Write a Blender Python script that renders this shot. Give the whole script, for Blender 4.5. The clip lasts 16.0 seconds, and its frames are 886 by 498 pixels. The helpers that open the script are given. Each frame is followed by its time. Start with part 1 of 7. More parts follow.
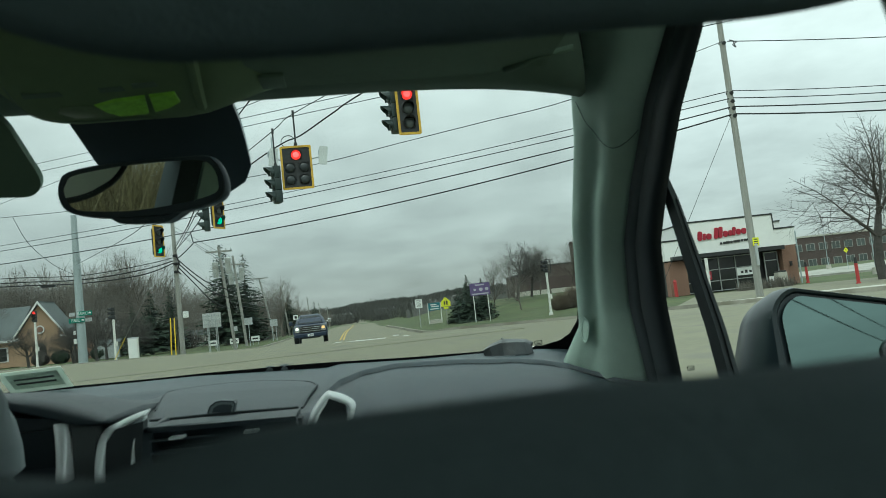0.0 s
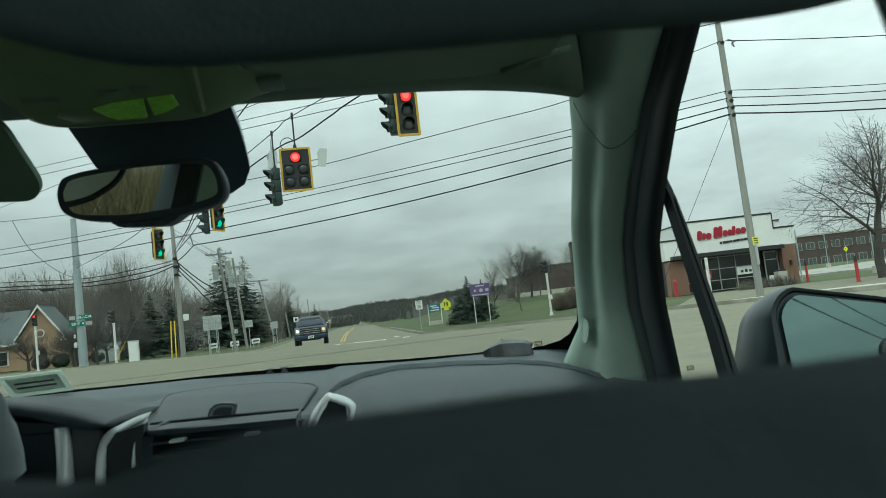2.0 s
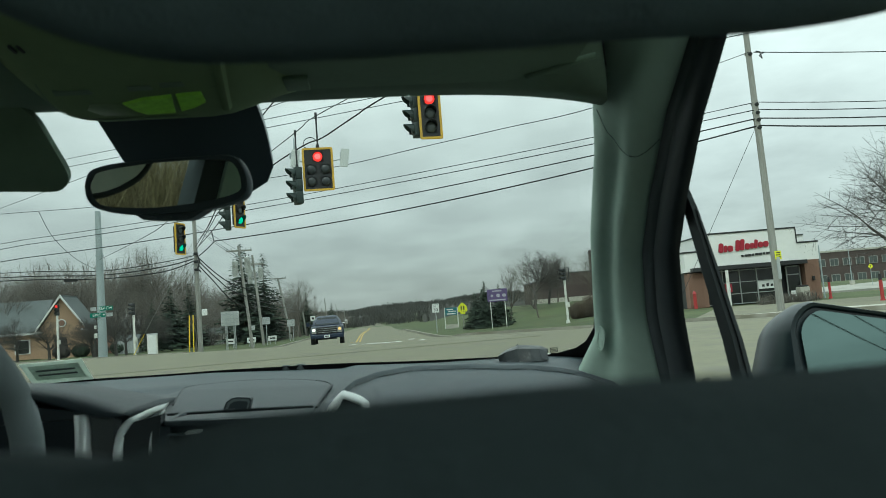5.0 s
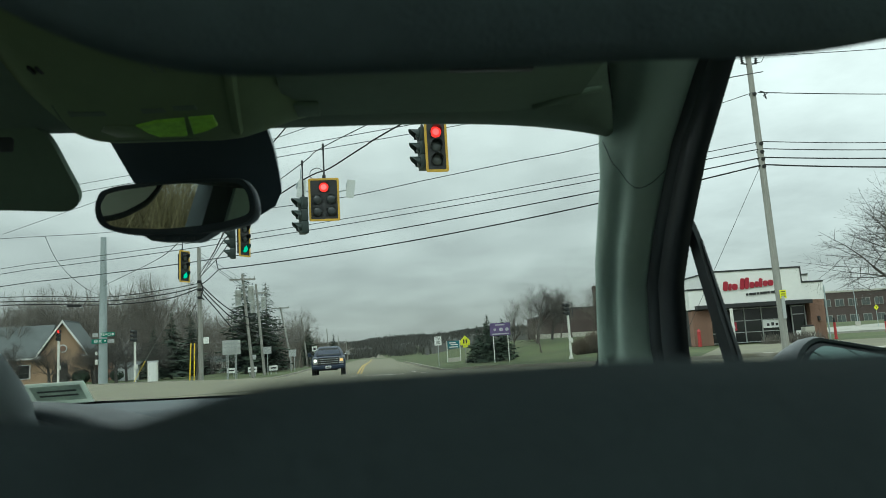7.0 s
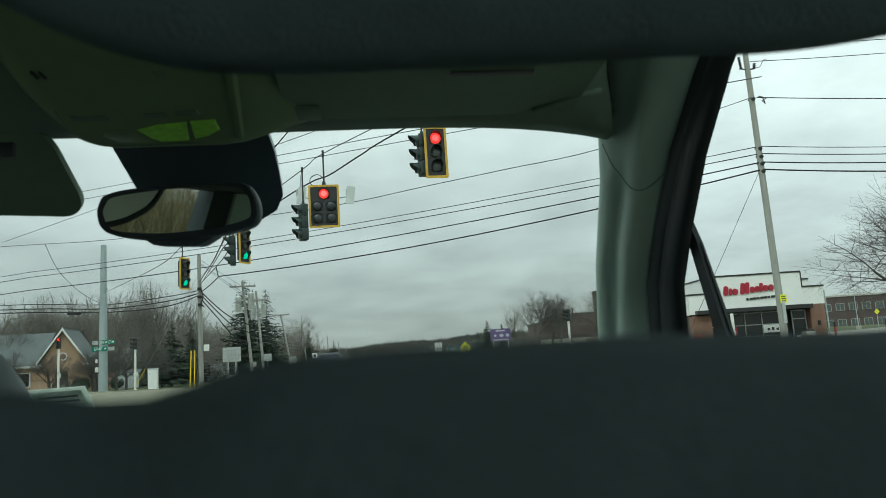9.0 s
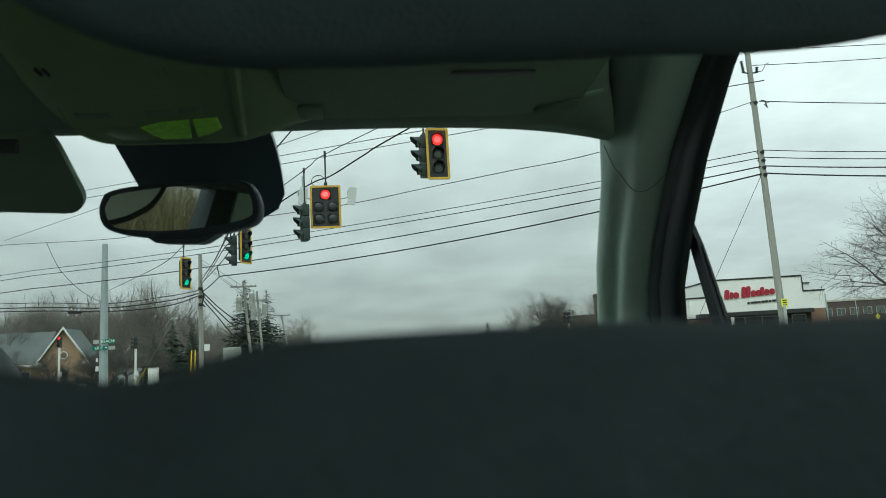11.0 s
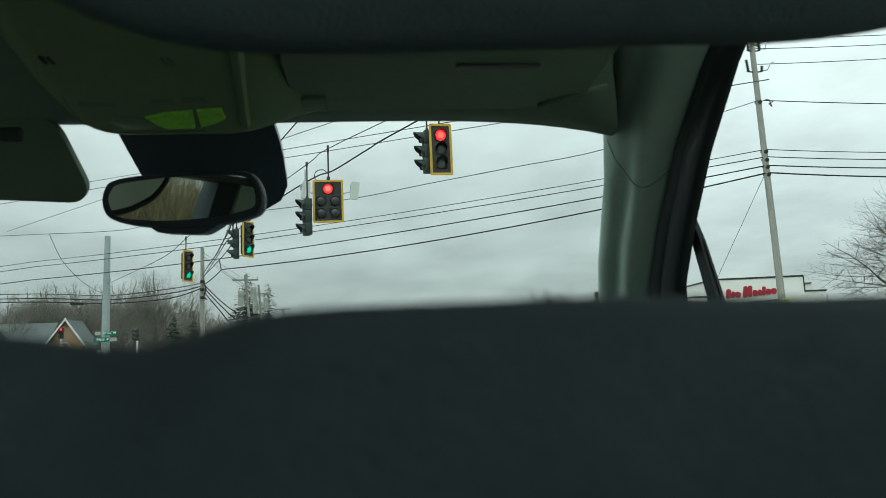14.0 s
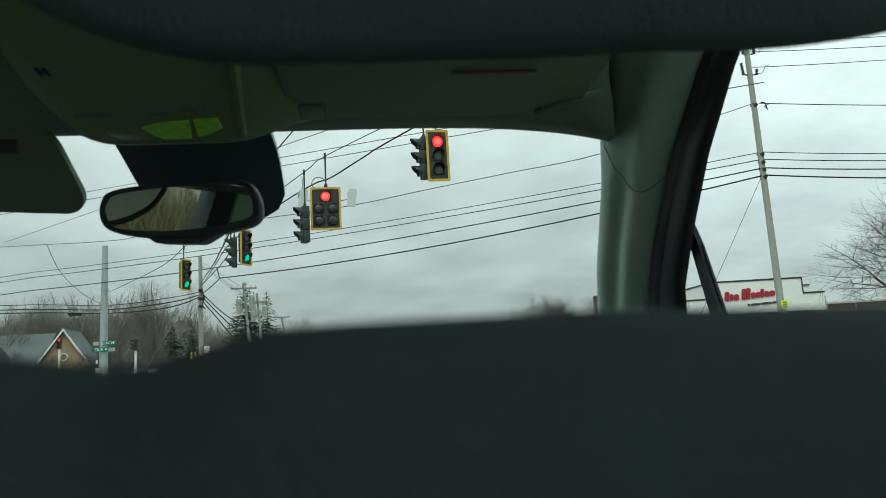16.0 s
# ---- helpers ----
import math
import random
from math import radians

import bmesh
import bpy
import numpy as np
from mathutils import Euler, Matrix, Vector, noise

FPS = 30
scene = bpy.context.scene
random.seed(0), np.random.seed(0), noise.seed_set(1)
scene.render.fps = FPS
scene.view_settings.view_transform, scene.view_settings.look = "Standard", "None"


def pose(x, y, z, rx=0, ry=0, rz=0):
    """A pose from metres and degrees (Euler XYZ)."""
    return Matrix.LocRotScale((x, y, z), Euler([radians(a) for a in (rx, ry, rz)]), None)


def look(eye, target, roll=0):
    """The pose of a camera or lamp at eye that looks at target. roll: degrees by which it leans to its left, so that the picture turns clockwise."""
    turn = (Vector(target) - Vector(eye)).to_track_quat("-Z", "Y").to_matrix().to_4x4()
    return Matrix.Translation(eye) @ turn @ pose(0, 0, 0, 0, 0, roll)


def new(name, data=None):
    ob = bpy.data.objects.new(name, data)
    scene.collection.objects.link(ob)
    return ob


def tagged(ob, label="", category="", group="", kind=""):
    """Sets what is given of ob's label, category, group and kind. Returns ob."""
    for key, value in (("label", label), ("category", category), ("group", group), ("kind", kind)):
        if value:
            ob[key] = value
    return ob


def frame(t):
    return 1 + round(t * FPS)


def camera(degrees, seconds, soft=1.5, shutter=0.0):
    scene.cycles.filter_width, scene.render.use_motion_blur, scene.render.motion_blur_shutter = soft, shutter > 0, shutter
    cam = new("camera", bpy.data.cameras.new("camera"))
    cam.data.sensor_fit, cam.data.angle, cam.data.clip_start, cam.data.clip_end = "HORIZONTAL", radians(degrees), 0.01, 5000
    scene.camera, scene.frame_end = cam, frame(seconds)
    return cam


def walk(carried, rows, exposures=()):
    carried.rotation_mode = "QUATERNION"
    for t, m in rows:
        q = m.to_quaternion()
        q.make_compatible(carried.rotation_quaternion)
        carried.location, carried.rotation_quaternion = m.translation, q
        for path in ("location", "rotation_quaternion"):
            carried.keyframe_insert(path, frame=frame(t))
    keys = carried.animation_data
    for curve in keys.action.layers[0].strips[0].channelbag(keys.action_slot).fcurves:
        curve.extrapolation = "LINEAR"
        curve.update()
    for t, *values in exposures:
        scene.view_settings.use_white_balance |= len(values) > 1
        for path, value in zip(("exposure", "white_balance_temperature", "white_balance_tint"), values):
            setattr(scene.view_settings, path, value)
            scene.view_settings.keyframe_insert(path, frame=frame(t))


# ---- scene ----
cam = camera(65.0, 16.0, soft=0.8)
# seconds, x, y, z, pitch, roll, yaw
PATH = [
    (0, 0.0000, 0.0000, 1.3000, 4.50, 6.20, -7.60),
    (0.5, 0.0001, -0.0018, 1.3000, 5.17, 6.30, -7.57),
    (1, 0.0006, -0.0009, 1.3000, 4.66, 6.46, -7.71),
    (1.5, 0.0008, -0.0012, 1.3003, 4.50, 6.46, -7.47),
    (2, 0.0010, -0.0016, 1.3001, 4.60, 6.56, -7.58),
    (2.5, -0.0001, -0.0002, 1.3003, 4.27, 6.39, -7.70),
    (3, 0.0007, 0.0015, 1.3003, 4.00, 6.28, -7.79),
    (3.5, 0.0001, -0.0006, 1.3003, 4.46, 6.28, -7.68),
    (5.8, 0.0002, -0.0065, 1.2974, 5.50, 3.77, -5.91),
    (5.9, 0.0000, -0.0075, 1.2945, 6.45, 2.90, -6.15),
    (6, -0.0051, -0.0132, 1.2799, 7.06, 1.09, -5.50),
    (6.2, -0.0050, -0.0137, 1.2755, 9.45, 2.00, -5.75),
    (6.5, -0.0046, -0.0137, 1.2800, 8.96, 2.73, -5.81),
    (7, -0.0032, -0.0094, 1.2887, 7.74, 3.43, -6.02),
    (7.5, -0.0039, -0.0104, 1.2864, 7.67, 3.20, -6.06),
    (8, -0.0043, -0.0090, 1.2862, 7.71, 3.67, -6.20),
    (8.5, -0.0050, -0.0119, 1.2837, 8.08, 3.51, -6.08),
    (9, -0.0052, -0.0120, 1.2836, 8.25, 3.68, -5.98),
    (11.5, -0.0052, -0.0134, 1.2801, 8.39, 3.17, -5.95),
    (12, -0.0054, -0.0132, 1.2802, 8.38, 3.13, -5.96),
    (12.5, -0.0060, -0.0142, 1.2795, 8.57, 3.05, -5.95),
    (13, -0.0061, -0.0141, 1.2793, 8.29, 2.97, -5.99),
    (13.5, -0.0061, -0.0123, 1.2758, 7.67, 2.22, -5.90),
    (14, -0.0055, -0.0136, 1.2763, 8.05, 2.56, -5.88),
    (14.5, -0.0062, -0.0136, 1.2769, 8.38, 2.71, -5.88),
    (15, -0.0060, -0.0135, 1.2768, 8.46, 2.84, -5.86),
    (15.5, -0.0055, -0.0142, 1.2775, 8.60, 3.01, -5.86),
    (16, -0.0056, -0.0124, 1.2781, 8.54, 3.24, -5.94),
]
walk(cam, [(t, pose(x, y, z, 90 + p, r, w)) for t, x, y, z, p, r, w in PATH], [(0, 0.23, 5860, -16), (3.7, 0.23, 5860, -16), (6.3, 0.23, 5930, -13), (16, 0.23, 5930, -13)])
# the phone lens is sharp far off and soft within a hand's width
cam.data.dof.use_dof, cam.data.dof.focus_distance, cam.data.dof.aperture_fstop = True, 6.0, 10.5

# ---- overcast sky and a veiled sun ----
world = bpy.data.worlds.new("overcast_sky")
scene.world = world
world.use_nodes = True
wn, wl = world.node_tree.nodes, world.node_tree.links
wn.clear()
sky = wn.new("ShaderNodeTexSky")
sky.sky_type, sky.sun_disc = "NISHITA", False
sky.sun_elevation, sky.sun_rotation = radians(38), radians(200)
sky_dim = wn.new("ShaderNodeVectorMath")
sky_dim.operation = "SCALE"
sky_dim.inputs["Scale"].default_value = 0.1
wl.new(sky.outputs[0], sky_dim.inputs[0])
coord = wn.new("ShaderNodeTexCoord")
split = wn.new("ShaderNodeSeparateXYZ")
wl.new(coord.outputs["Generated"], split.inputs[0])
rise = wn.new("ShaderNodeMapRange")
rise.inputs["From Min"].default_value, rise.inputs["From Max"].default_value = 0.0, 0.9
rise.inputs["To Min"].default_value, rise.inputs["To Max"].default_value = 0.335, 1.50
wl.new(split.outputs["Z"], rise.inputs["Value"])
# cloud decks flatten towards the horizon
low = wn.new("ShaderNodeMath")
low.operation = "ADD"
low.inputs[1].default_value = 0.22
wl.new(split.outputs["Z"], low.inputs[0])
deck = wn.new("ShaderNodeVectorMath")
deck.operation = "DIVIDE"
wl.new(coord.outputs["Generated"], deck.inputs[0])
wl.new(low.outputs[0], deck.inputs[1])
puff = wn.new("ShaderNodeTexNoise")
puff.inputs["Scale"].default_value, puff.inputs["Detail"].default_value, puff.inputs["Roughness"].default_value = 2.4, 7.0, 0.55
wl.new(deck.outputs[0], puff.inputs["Vector"])
shade = wn.new("ShaderNodeMapRange")
shade.inputs["From Min"].default_value, shade.inputs["From Max"].default_value = 0.3, 0.7
shade.inputs["To Min"].default_value, shade.inputs["To Max"].default_value = 0.82, 1.16
wl.new(puff.outputs["Fac"], shade.inputs["Value"])
bright = wn.new("ShaderNodeMath")
bright.operation = "MULTIPLY"
wl.new(rise.outputs[0], bright.inputs[0])
wl.new(shade.outputs[0], bright.inputs[1])
grey = wn.new("ShaderNodeVectorMath")
grey.operation = "SCALE"
grey.inputs[0].default_value = (1.005, 1.0, 1.0)
wl.new(bright.outputs[0], grey.inputs["Scale"])
veil = wn.new("ShaderNodeMix")
veil.data_type = "RGBA"
veil.inputs["Factor"].default_value = 0.94
wl.new(sky_dim.outputs[0], veil.inputs["A"])
wl.new(grey.outputs[0], veil.inputs["B"])
back = wn.new("ShaderNodeBackground")
back.inputs["Strength"].default_value = 1.12
wl.new(veil.outputs["Result"], back.inputs["Color"])
wout = wn.new("ShaderNodeOutputWorld")
wl.new(back.outputs[0], wout.inputs["Surface"])

sun = new("sun", bpy.data.lights.new("sun", "SUN"))
sun.data.energy, sun.data.angle, sun.data.color = 0.6, radians(20), (1.0, 0.96, 0.9)
sun.matrix_world = look((0, 0, 60), (20, 50, 0))
scene.view_settings.exposure = 0.0

# ---- helpers of this scene ----
XC = -0.28          # the car's middle plane


def mat(name, color, rough=0.6, metal=0.0, vary=0.15, scale=8.0, bump=0.0, bump_scale=60.0, dirt=None, spec=0.5, emit=None, power=0.0, coat=0.0, stretch=(1, 1, 1), island=0.0):
    m = bpy.data.materials.new(name)
    m.use_nodes = True
    n, l = m.node_tree.nodes, m.node_tree.links
    b = n["Principled BSDF"]
    b.inputs["Roughness"].default_value, b.inputs["Metallic"].default_value = rough, metal
    b.inputs["Specular IOR Level"].default_value, b.inputs["Coat Weight"].default_value = spec, coat
    tc = n.new("ShaderNodeTexCoord")
    mp = n.new("ShaderNodeMapping")
    mp.inputs["Scale"].default_value = stretch
    l.new(tc.outputs["Object"], mp.inputs[0])
    big = n.new("ShaderNodeTexNoise")
    big.inputs["Scale"].default_value, big.inputs["Detail"].default_value = scale * 0.15, 3
    fine = n.new("ShaderNodeTexNoise")
    fine.inputs["Scale"].default_value, fine.inputs["Detail"].default_value, fine.inputs["Roughness"].default_value = scale, 6, 0.65
    l.new(mp.outputs[0], big.inputs["Vector"])
    l.new(mp.outputs[0], fine.inputs["Vector"])
    add = n.new("ShaderNodeMath")
    l.new(big.outputs["Fac"], add.inputs[0])
    l.new(fine.outputs["Fac"], add.inputs[1])
    rng = n.new("ShaderNodeMapRange")
    rng.inputs["From Min"].default_value, rng.inputs["From Max"].default_value = 0.65, 1.35
    rng.inputs["To Min"].default_value, rng.inputs["To Max"].default_value = 1 - vary, 1 + vary
    l.new(add.outputs[0], rng.inputs["Value"])
    last = rng.outputs[0]
    if island:
        geo = n.new("ShaderNodeNewGeometry")
        r2 = n.new("ShaderNodeMapRange")
        r2.inputs["To Min"].default_value, r2.inputs["To Max"].default_value = 1 - island, 1 + island
        l.new(geo.outputs["Random Per Island"], r2.inputs["Value"])
        mu = n.new("ShaderNodeMath")
        mu.operation = "MULTIPLY"
        l.new(last, mu.inputs[0])
        l.new(r2.outputs[0], mu.inputs[1])
        last = mu.outputs[0]
    sc = n.new("ShaderNodeVectorMath")
    sc.operation = "SCALE"
    sc.inputs[0].default_value = color
    l.new(last, sc.inputs["Scale"])
    out = sc.outputs[0]
    if dirt:
        mx = n.new("ShaderNodeMix")
        mx.data_type = "RGBA"
        mx.inputs["B"].default_value = (*dirt, 1)
        sp = n.new("ShaderNodeTexNoise")
        sp.inputs["Scale"].default_value, sp.inputs["Detail"].default_value = scale * 0.4, 8
        l.new(mp.outputs[0], sp.inputs["Vector"])
        rr = n.new("ShaderNodeMapRange")
        rr.inputs["From Min"].default_value, rr.inputs["From Max"].default_value = 0.5, 0.68
        rr.inputs["To Max"].default_value = 0.75
        l.new(sp.outputs["Fac"], rr.inputs["Value"])
        l.new(rr.outputs[0], mx.inputs["Factor"])
        l.new(out, mx.inputs["A"])
        out = mx.outputs["Result"]
    l.new(out, b.inputs["Base Color"])
    if bump:
        bt = n.new("ShaderNodeTexNoise")
        bt.inputs["Scale"].default_value, bt.inputs["Detail"].default_value = bump_scale, 4
        l.new(mp.outputs[0], bt.inputs["Vector"])
        bp = n.new("ShaderNodeBump")
        bp.inputs["Strength"].default_value, bp.inputs["Distance"].default_value = bump, 0.01
        l.new(bt.outputs["Fac"], bp.inputs["Height"])
        l.new(bp.outputs[0], b.inputs["Normal"])
    if emit:
        b.inputs["Emission Color"].default_value, b.inputs["Emission Strength"].default_value = (*emit, 1), power
    return m


def glass(name, tint=(1, 1, 1), ior=1.45, rough=0.0):
    m = bpy.data.materials.new(name)
    m.use_nodes = True
    b = m.node_tree.nodes["Principled BSDF"]
    b.inputs["Base Color"].default_value = (*tint, 1)
    b.inputs["Transmission Weight"].default_value, b.inputs["IOR"].default_value, b.inputs["Roughness"].default_value = 1.0, ior, rough
    return m


def thing(name, label, category, at=(0, 0, 0), rz=0, group="", kind=""):
    ob = new(name)
    ob.empty_display_size = 0.2
    ob.matrix_world = pose(*at, 0, 0, rz)
    return tagged(ob, label, category, group, kind)


def root_of(ob):
    while ob.parent:
        ob = ob.parent
    return ob


def part(name, bm, material, parent=None, label="", world_space=False, smooth=False):
    """Links a bmesh as one mesh object under a thing or a part."""
    if isinstance(bm, tuple):
        me = bpy.data.meshes.new(name)
        me.from_pydata(bm[0], [], bm[1])
        me.validate()
    else:
        if world_space and parent:
            bmesh.ops.transform(bm, matrix=root_of(parent).matrix_basis.inverted(), verts=bm.verts)
        bmesh.ops.recalc_face_normals(bm, faces=bm.faces)
        me = bpy.data.meshes.new(name)
        bm.to_mesh(me)
        bm.free()
    if smooth:
        me.polygons.foreach_set("use_smooth", [True] * len(me.polygons))
        if smooth != "all":
            me.set_sharp_from_angle(angle=radians(40))
    me.materials.append(material)
    ob = new(name, me)
    ob.parent = parent
    if label:
        ob["label"] = label
    return ob


def B():
    return bmesh.new()


def box(bm, c, s, bevel=0.0, m=None):
    """A box of size s about c, with bevelled edges."""
    t = bmesh.new()
    bmesh.ops.create_cube(t, size=1)
    bmesh.ops.scale(t, vec=s, verts=t.verts)
    if bevel:
        bmesh.ops.bevel(t, geom=t.edges[:], offset=bevel, segments=2, affect="EDGES", profile=0.5)
    bmesh.ops.translate(t, vec=c, verts=t.verts)
    if m:
        bmesh.ops.transform(t, matrix=m, verts=t.verts)
    join(bm, t)
    return bm


def join(bm, t):
    vs = [bm.verts.new(v.co) for v in t.verts]
    t.verts.index_update()
    for f in t.faces:
        bm.faces.new([vs[v.index] for v in f.verts])
    t.free()


def ring(p, d, r, seg, up=None):
    d = Vector(d).normalized()
    a = Vector((0, 0, 1)) if abs(d.z) < 0.95 else Vector((1, 0, 0))
    u = d.cross(a).normalized()
    v = d.cross(u)
    return [Vector(p) + (u * math.cos(2 * math.pi * k / seg) + v * math.sin(2 * math.pi * k / seg)) * r for k in range(seg)]


def loft(bm, rings, cap=True, closed=True):
    vs = [[bm.verts.new(q) for q in r] for r in rings]
    n = len(rings[0])
    for a, b in zip(vs, vs[1:]):
        for k in range(n if closed else n - 1):
            bm.faces.new((a[k], a[(k + 1) % n], b[(k + 1) % n], b[k]))
    if cap and closed:
        bm.faces.new(vs[0][::-1])
        bm.faces.new(vs[-1])
    return bm


def rod(bm, p0, p1, r0, r1=None, seg=10):
    d = Vector(p1) - Vector(p0)
    return loft(bm, [ring(p0, d, r0, seg), ring(p1, d, r0 if r1 is None else r1, seg)])


def sweep(bm, pts, r, seg=6, close=False):
    pts = [Vector(p) for p in pts]
    rs = []
    for k, p in enumerate(pts):
        a, b = pts[max(k - 1, 0)], pts[min(k + 1, len(pts) - 1)]
        if close:
            a, b = pts[k - 1], pts[(k + 1) % len(pts)]
        rs.append(ring(p, b - a, r, seg))
    if close:
        rs.append(rs[0])
        return loft(bm, rs, cap=False)
    return loft(bm, rs)


def prism(bm, poly, depth, m=None):
    """A flat outline in x, z pushed from y = 0 to y = depth."""
    t = bmesh.new()
    lo, hi = [t.verts.new((x, 0, z)) for x, z in poly], [t.verts.new((x, depth, z)) for x, z in poly]
    t.faces.new(lo)
    t.faces.new(hi[::-1])
    for k in range(len(poly)):
        j = (k + 1) % len(poly)
        t.faces.new((lo[k], hi[k], hi[j], lo[j]))
    if m:
        bmesh.ops.transform(t, matrix=m, verts=t.verts)
    join(bm, t)
    return bm


def rounded(w, h, r, seg=4, cx=0.0, cz=0.0):
    """The outline of a rounded rectangle in x, z."""
    out = []
    for sx, sz, a in ((1, 1, 0), (-1, 1, 90), (-1, -1, 180), (1, -1, 270)):
        for k in range(seg + 1):
            q = radians(a + 90 * k / seg)
            out.append((cx + sx * (w / 2 - r) + r * math.cos(q), cz + sz * (h / 2 - r) + r * math.sin(q)))
    return out


def sheet(bm, fn, us, vs, thick=0.0, down=(0, 0, -1)):
    """A grid surface fn(u, v), with thickness."""
    top = [[bm.verts.new(fn(u, v)) for v in vs] for u in us]
    for a, b in zip(top, top[1:]):
        for k in range(len(vs) - 1):
            bm.faces.new((a[k], a[k + 1], b[k + 1], b[k]))
    if thick:
        off = Vector(down) * thick
        bot = [[bm.verts.new(v.co + off) for v in r] for r in top]
        for a, b in zip(bot, bot[1:]):
            for k in range(len(vs) - 1):
                bm.faces.new((a[k], b[k], b[k + 1], a[k + 1]))
        edge = [(i, 0) for i in range(len(us))] + [(len(us) - 1, k) for k in range(1, len(vs))]
        edge += [(i, len(vs) - 1) for i in range(len(us) - 2, -1, -1)] + [(0, k) for k in range(len(vs) - 2, 0, -1)]
        for (i, k), (j, q) in zip(edge, edge[1:] + edge[:1]):
            bm.faces.new((top[i][k], top[j][q], bot[j][q], bot[i][k]))
    return bm


def ease(x, a, b):
    s = min(max((x - a) / (b - a), 0.0), 1.0)
    return s * s * (3 - 2 * s)


def table(rows, s):
    """Smooth values between the rows (s, a, b, ...)."""
    for p, q in zip(rows, rows[1:]):
        if s <= q[0]:
            k = (s - p[0]) / (q[0] - p[0])
            k = k * k * (3 - 2 * k) * 0.5 + k * 0.5
            return [a + (b - a) * k for a, b in zip(p[1:], q[1:])]
    return list(rows[-1][1:])


def steps(a, b, n):
    return [a + (b - a) * k / n for k in range(n + 1)]


def wording(name, text, size, m, material, parent, label=""):
    """Raised letters as a mesh, in the x-z plane of m, facing -y."""
    cu = bpy.data.curves.new(name, "FONT")
    cu.body, cu.size, cu.align_x, cu.align_y, cu.extrude = text, size, "CENTER", "CENTER", 0.002
    tmp = new(name, cu)
    me = bpy.data.meshes.new_from_object(tmp.evaluated_get(bpy.context.evaluated_depsgraph_get()))
    bpy.data.objects.remove(tmp)
    me.transform(m @ pose(0, 0, 0, 90, 0, 0))
    me.materials.clear()
    me.materials.append(material)
    ob = new(name, me)
    ob.parent = parent
    if label:
        ob["label"] = label
    return ob


def curve(pts, n=6, close=False):
    """A smooth run through the points."""
    pts = [Vector(p) for p in pts]
    out, m = [], len(pts)
    for k in range(m if close else m - 1):
        a, b, c, d = (pts[(k + j) % m] if close else pts[min(max(k + j, 0), m - 1)] for j in (-1, 0, 1, 2))
        for q in range(n):
            t = q / n
            out.append(0.5 * (2 * b + (c - a) * t + (2 * a - 5 * b + 4 * c - d) * t * t + (3 * b - a - 3 * c + d) * t ** 3))
    return out if close else out + [pts[-1]]


def translucent(m, share):
    """Lets a thin sheet pass light from behind."""
    n, l = m.node_tree.nodes, m.node_tree.links
    b, out = n["Principled BSDF"], n["Material Output"]
    tr, mx = n.new("ShaderNodeBsdfTranslucent"), n.new("ShaderNodeMixShader")
    l.new(b.inputs["Base Color"].links[0].from_socket, tr.inputs["Color"])
    mx.inputs[0].default_value = share
    l.new(b.outputs[0], mx.inputs[1])
    l.new(tr.outputs[0], mx.inputs[2])
    l.new(mx.outputs[0], out.inputs["Surface"])
    return m

# ---- materials ----
M_ASPHALT = mat("worn_asphalt", (0.168, 0.162, 0.108), 0.9, vary=0.14, scale=3, bump=0.3, bump_scale=40, dirt=(0.135, 0.127, 0.105))
M_CONCRETE = mat("pale_concrete", (0.42, 0.405, 0.35), 0.9, vary=0.15, scale=2, bump=0.2)
M_KERB = mat("stained_kerb_concrete", (0.30, 0.285, 0.235), 0.9, vary=0.3, scale=2, bump=0.2, dirt=(0.17, 0.16, 0.11))
M_LOT = mat("pale_worn_paving", (0.29, 0.285, 0.25), 0.9, vary=0.2, scale=1.5, dirt=(0.2, 0.2, 0.17))
M_GRASS = mat("spring_grass", (0.053, 0.071, 0.021), 0.95, vary=0.5, scale=1.2, bump=0.6, bump_scale=25, dirt=(0.09, 0.09, 0.035))
M_STRAW = mat("dry_reeds", (0.125, 0.108, 0.056), 0.9, vary=0.3, scale=2, island=0.4)
M_PAINT_W = mat("worn_white_line", (0.6, 0.6, 0.56), 0.8, vary=0.2, scale=6, dirt=(0.25, 0.23, 0.2))
M_PAINT_Y = mat("worn_yellow_line", (0.55, 0.36, 0.05), 0.8, vary=0.2, scale=6, dirt=(0.25, 0.23, 0.2))
M_BARK = mat("grey_bark", (0.115, 0.10, 0.085), 0.95, vary=0.3, scale=6)
M_TWIG = mat("bare_twigs", (0.150, 0.138, 0.118), 0.95, vary=0.3, scale=1, island=0.3)
# distant haze is mixed into this grey, a little lighter than the woods themselves
M_FAR = mat("far_woods", (0.082, 0.082, 0.074), 1.0, vary=0.35, scale=0.04, island=0.03)
M_NEEDLE = mat("spruce_needles", (0.028, 0.045, 0.026), 0.9, vary=0.3, scale=2, island=0.4)
M_WOODPOLE = mat("weathered_pole_wood", (0.28, 0.28, 0.255), 0.9, vary=0.25, scale=10, stretch=(4, 4, 0.4), bump=0.3, dirt=(0.26, 0.24, 0.21))
M_STEEL = mat("galvanised_steel", (0.36, 0.41, 0.42), 0.55, 0.25, vary=0.12, scale=5)
M_WHITEPOST = mat("white_painted_post", (0.72, 0.72, 0.68), 0.6, vary=0.1, scale=5, dirt=(0.45, 0.42, 0.36))
M_CABLE = mat("black_cable", (0.012, 0.012, 0.013), 0.6, vary=0.1)
M_THINWIRE = mat("grey_wire", (0.022, 0.023, 0.025), 0.5, vary=0.1)
M_SIGBLACK = mat("signal_black", (0.022, 0.024, 0.025), 0.5, vary=0.15, scale=8)
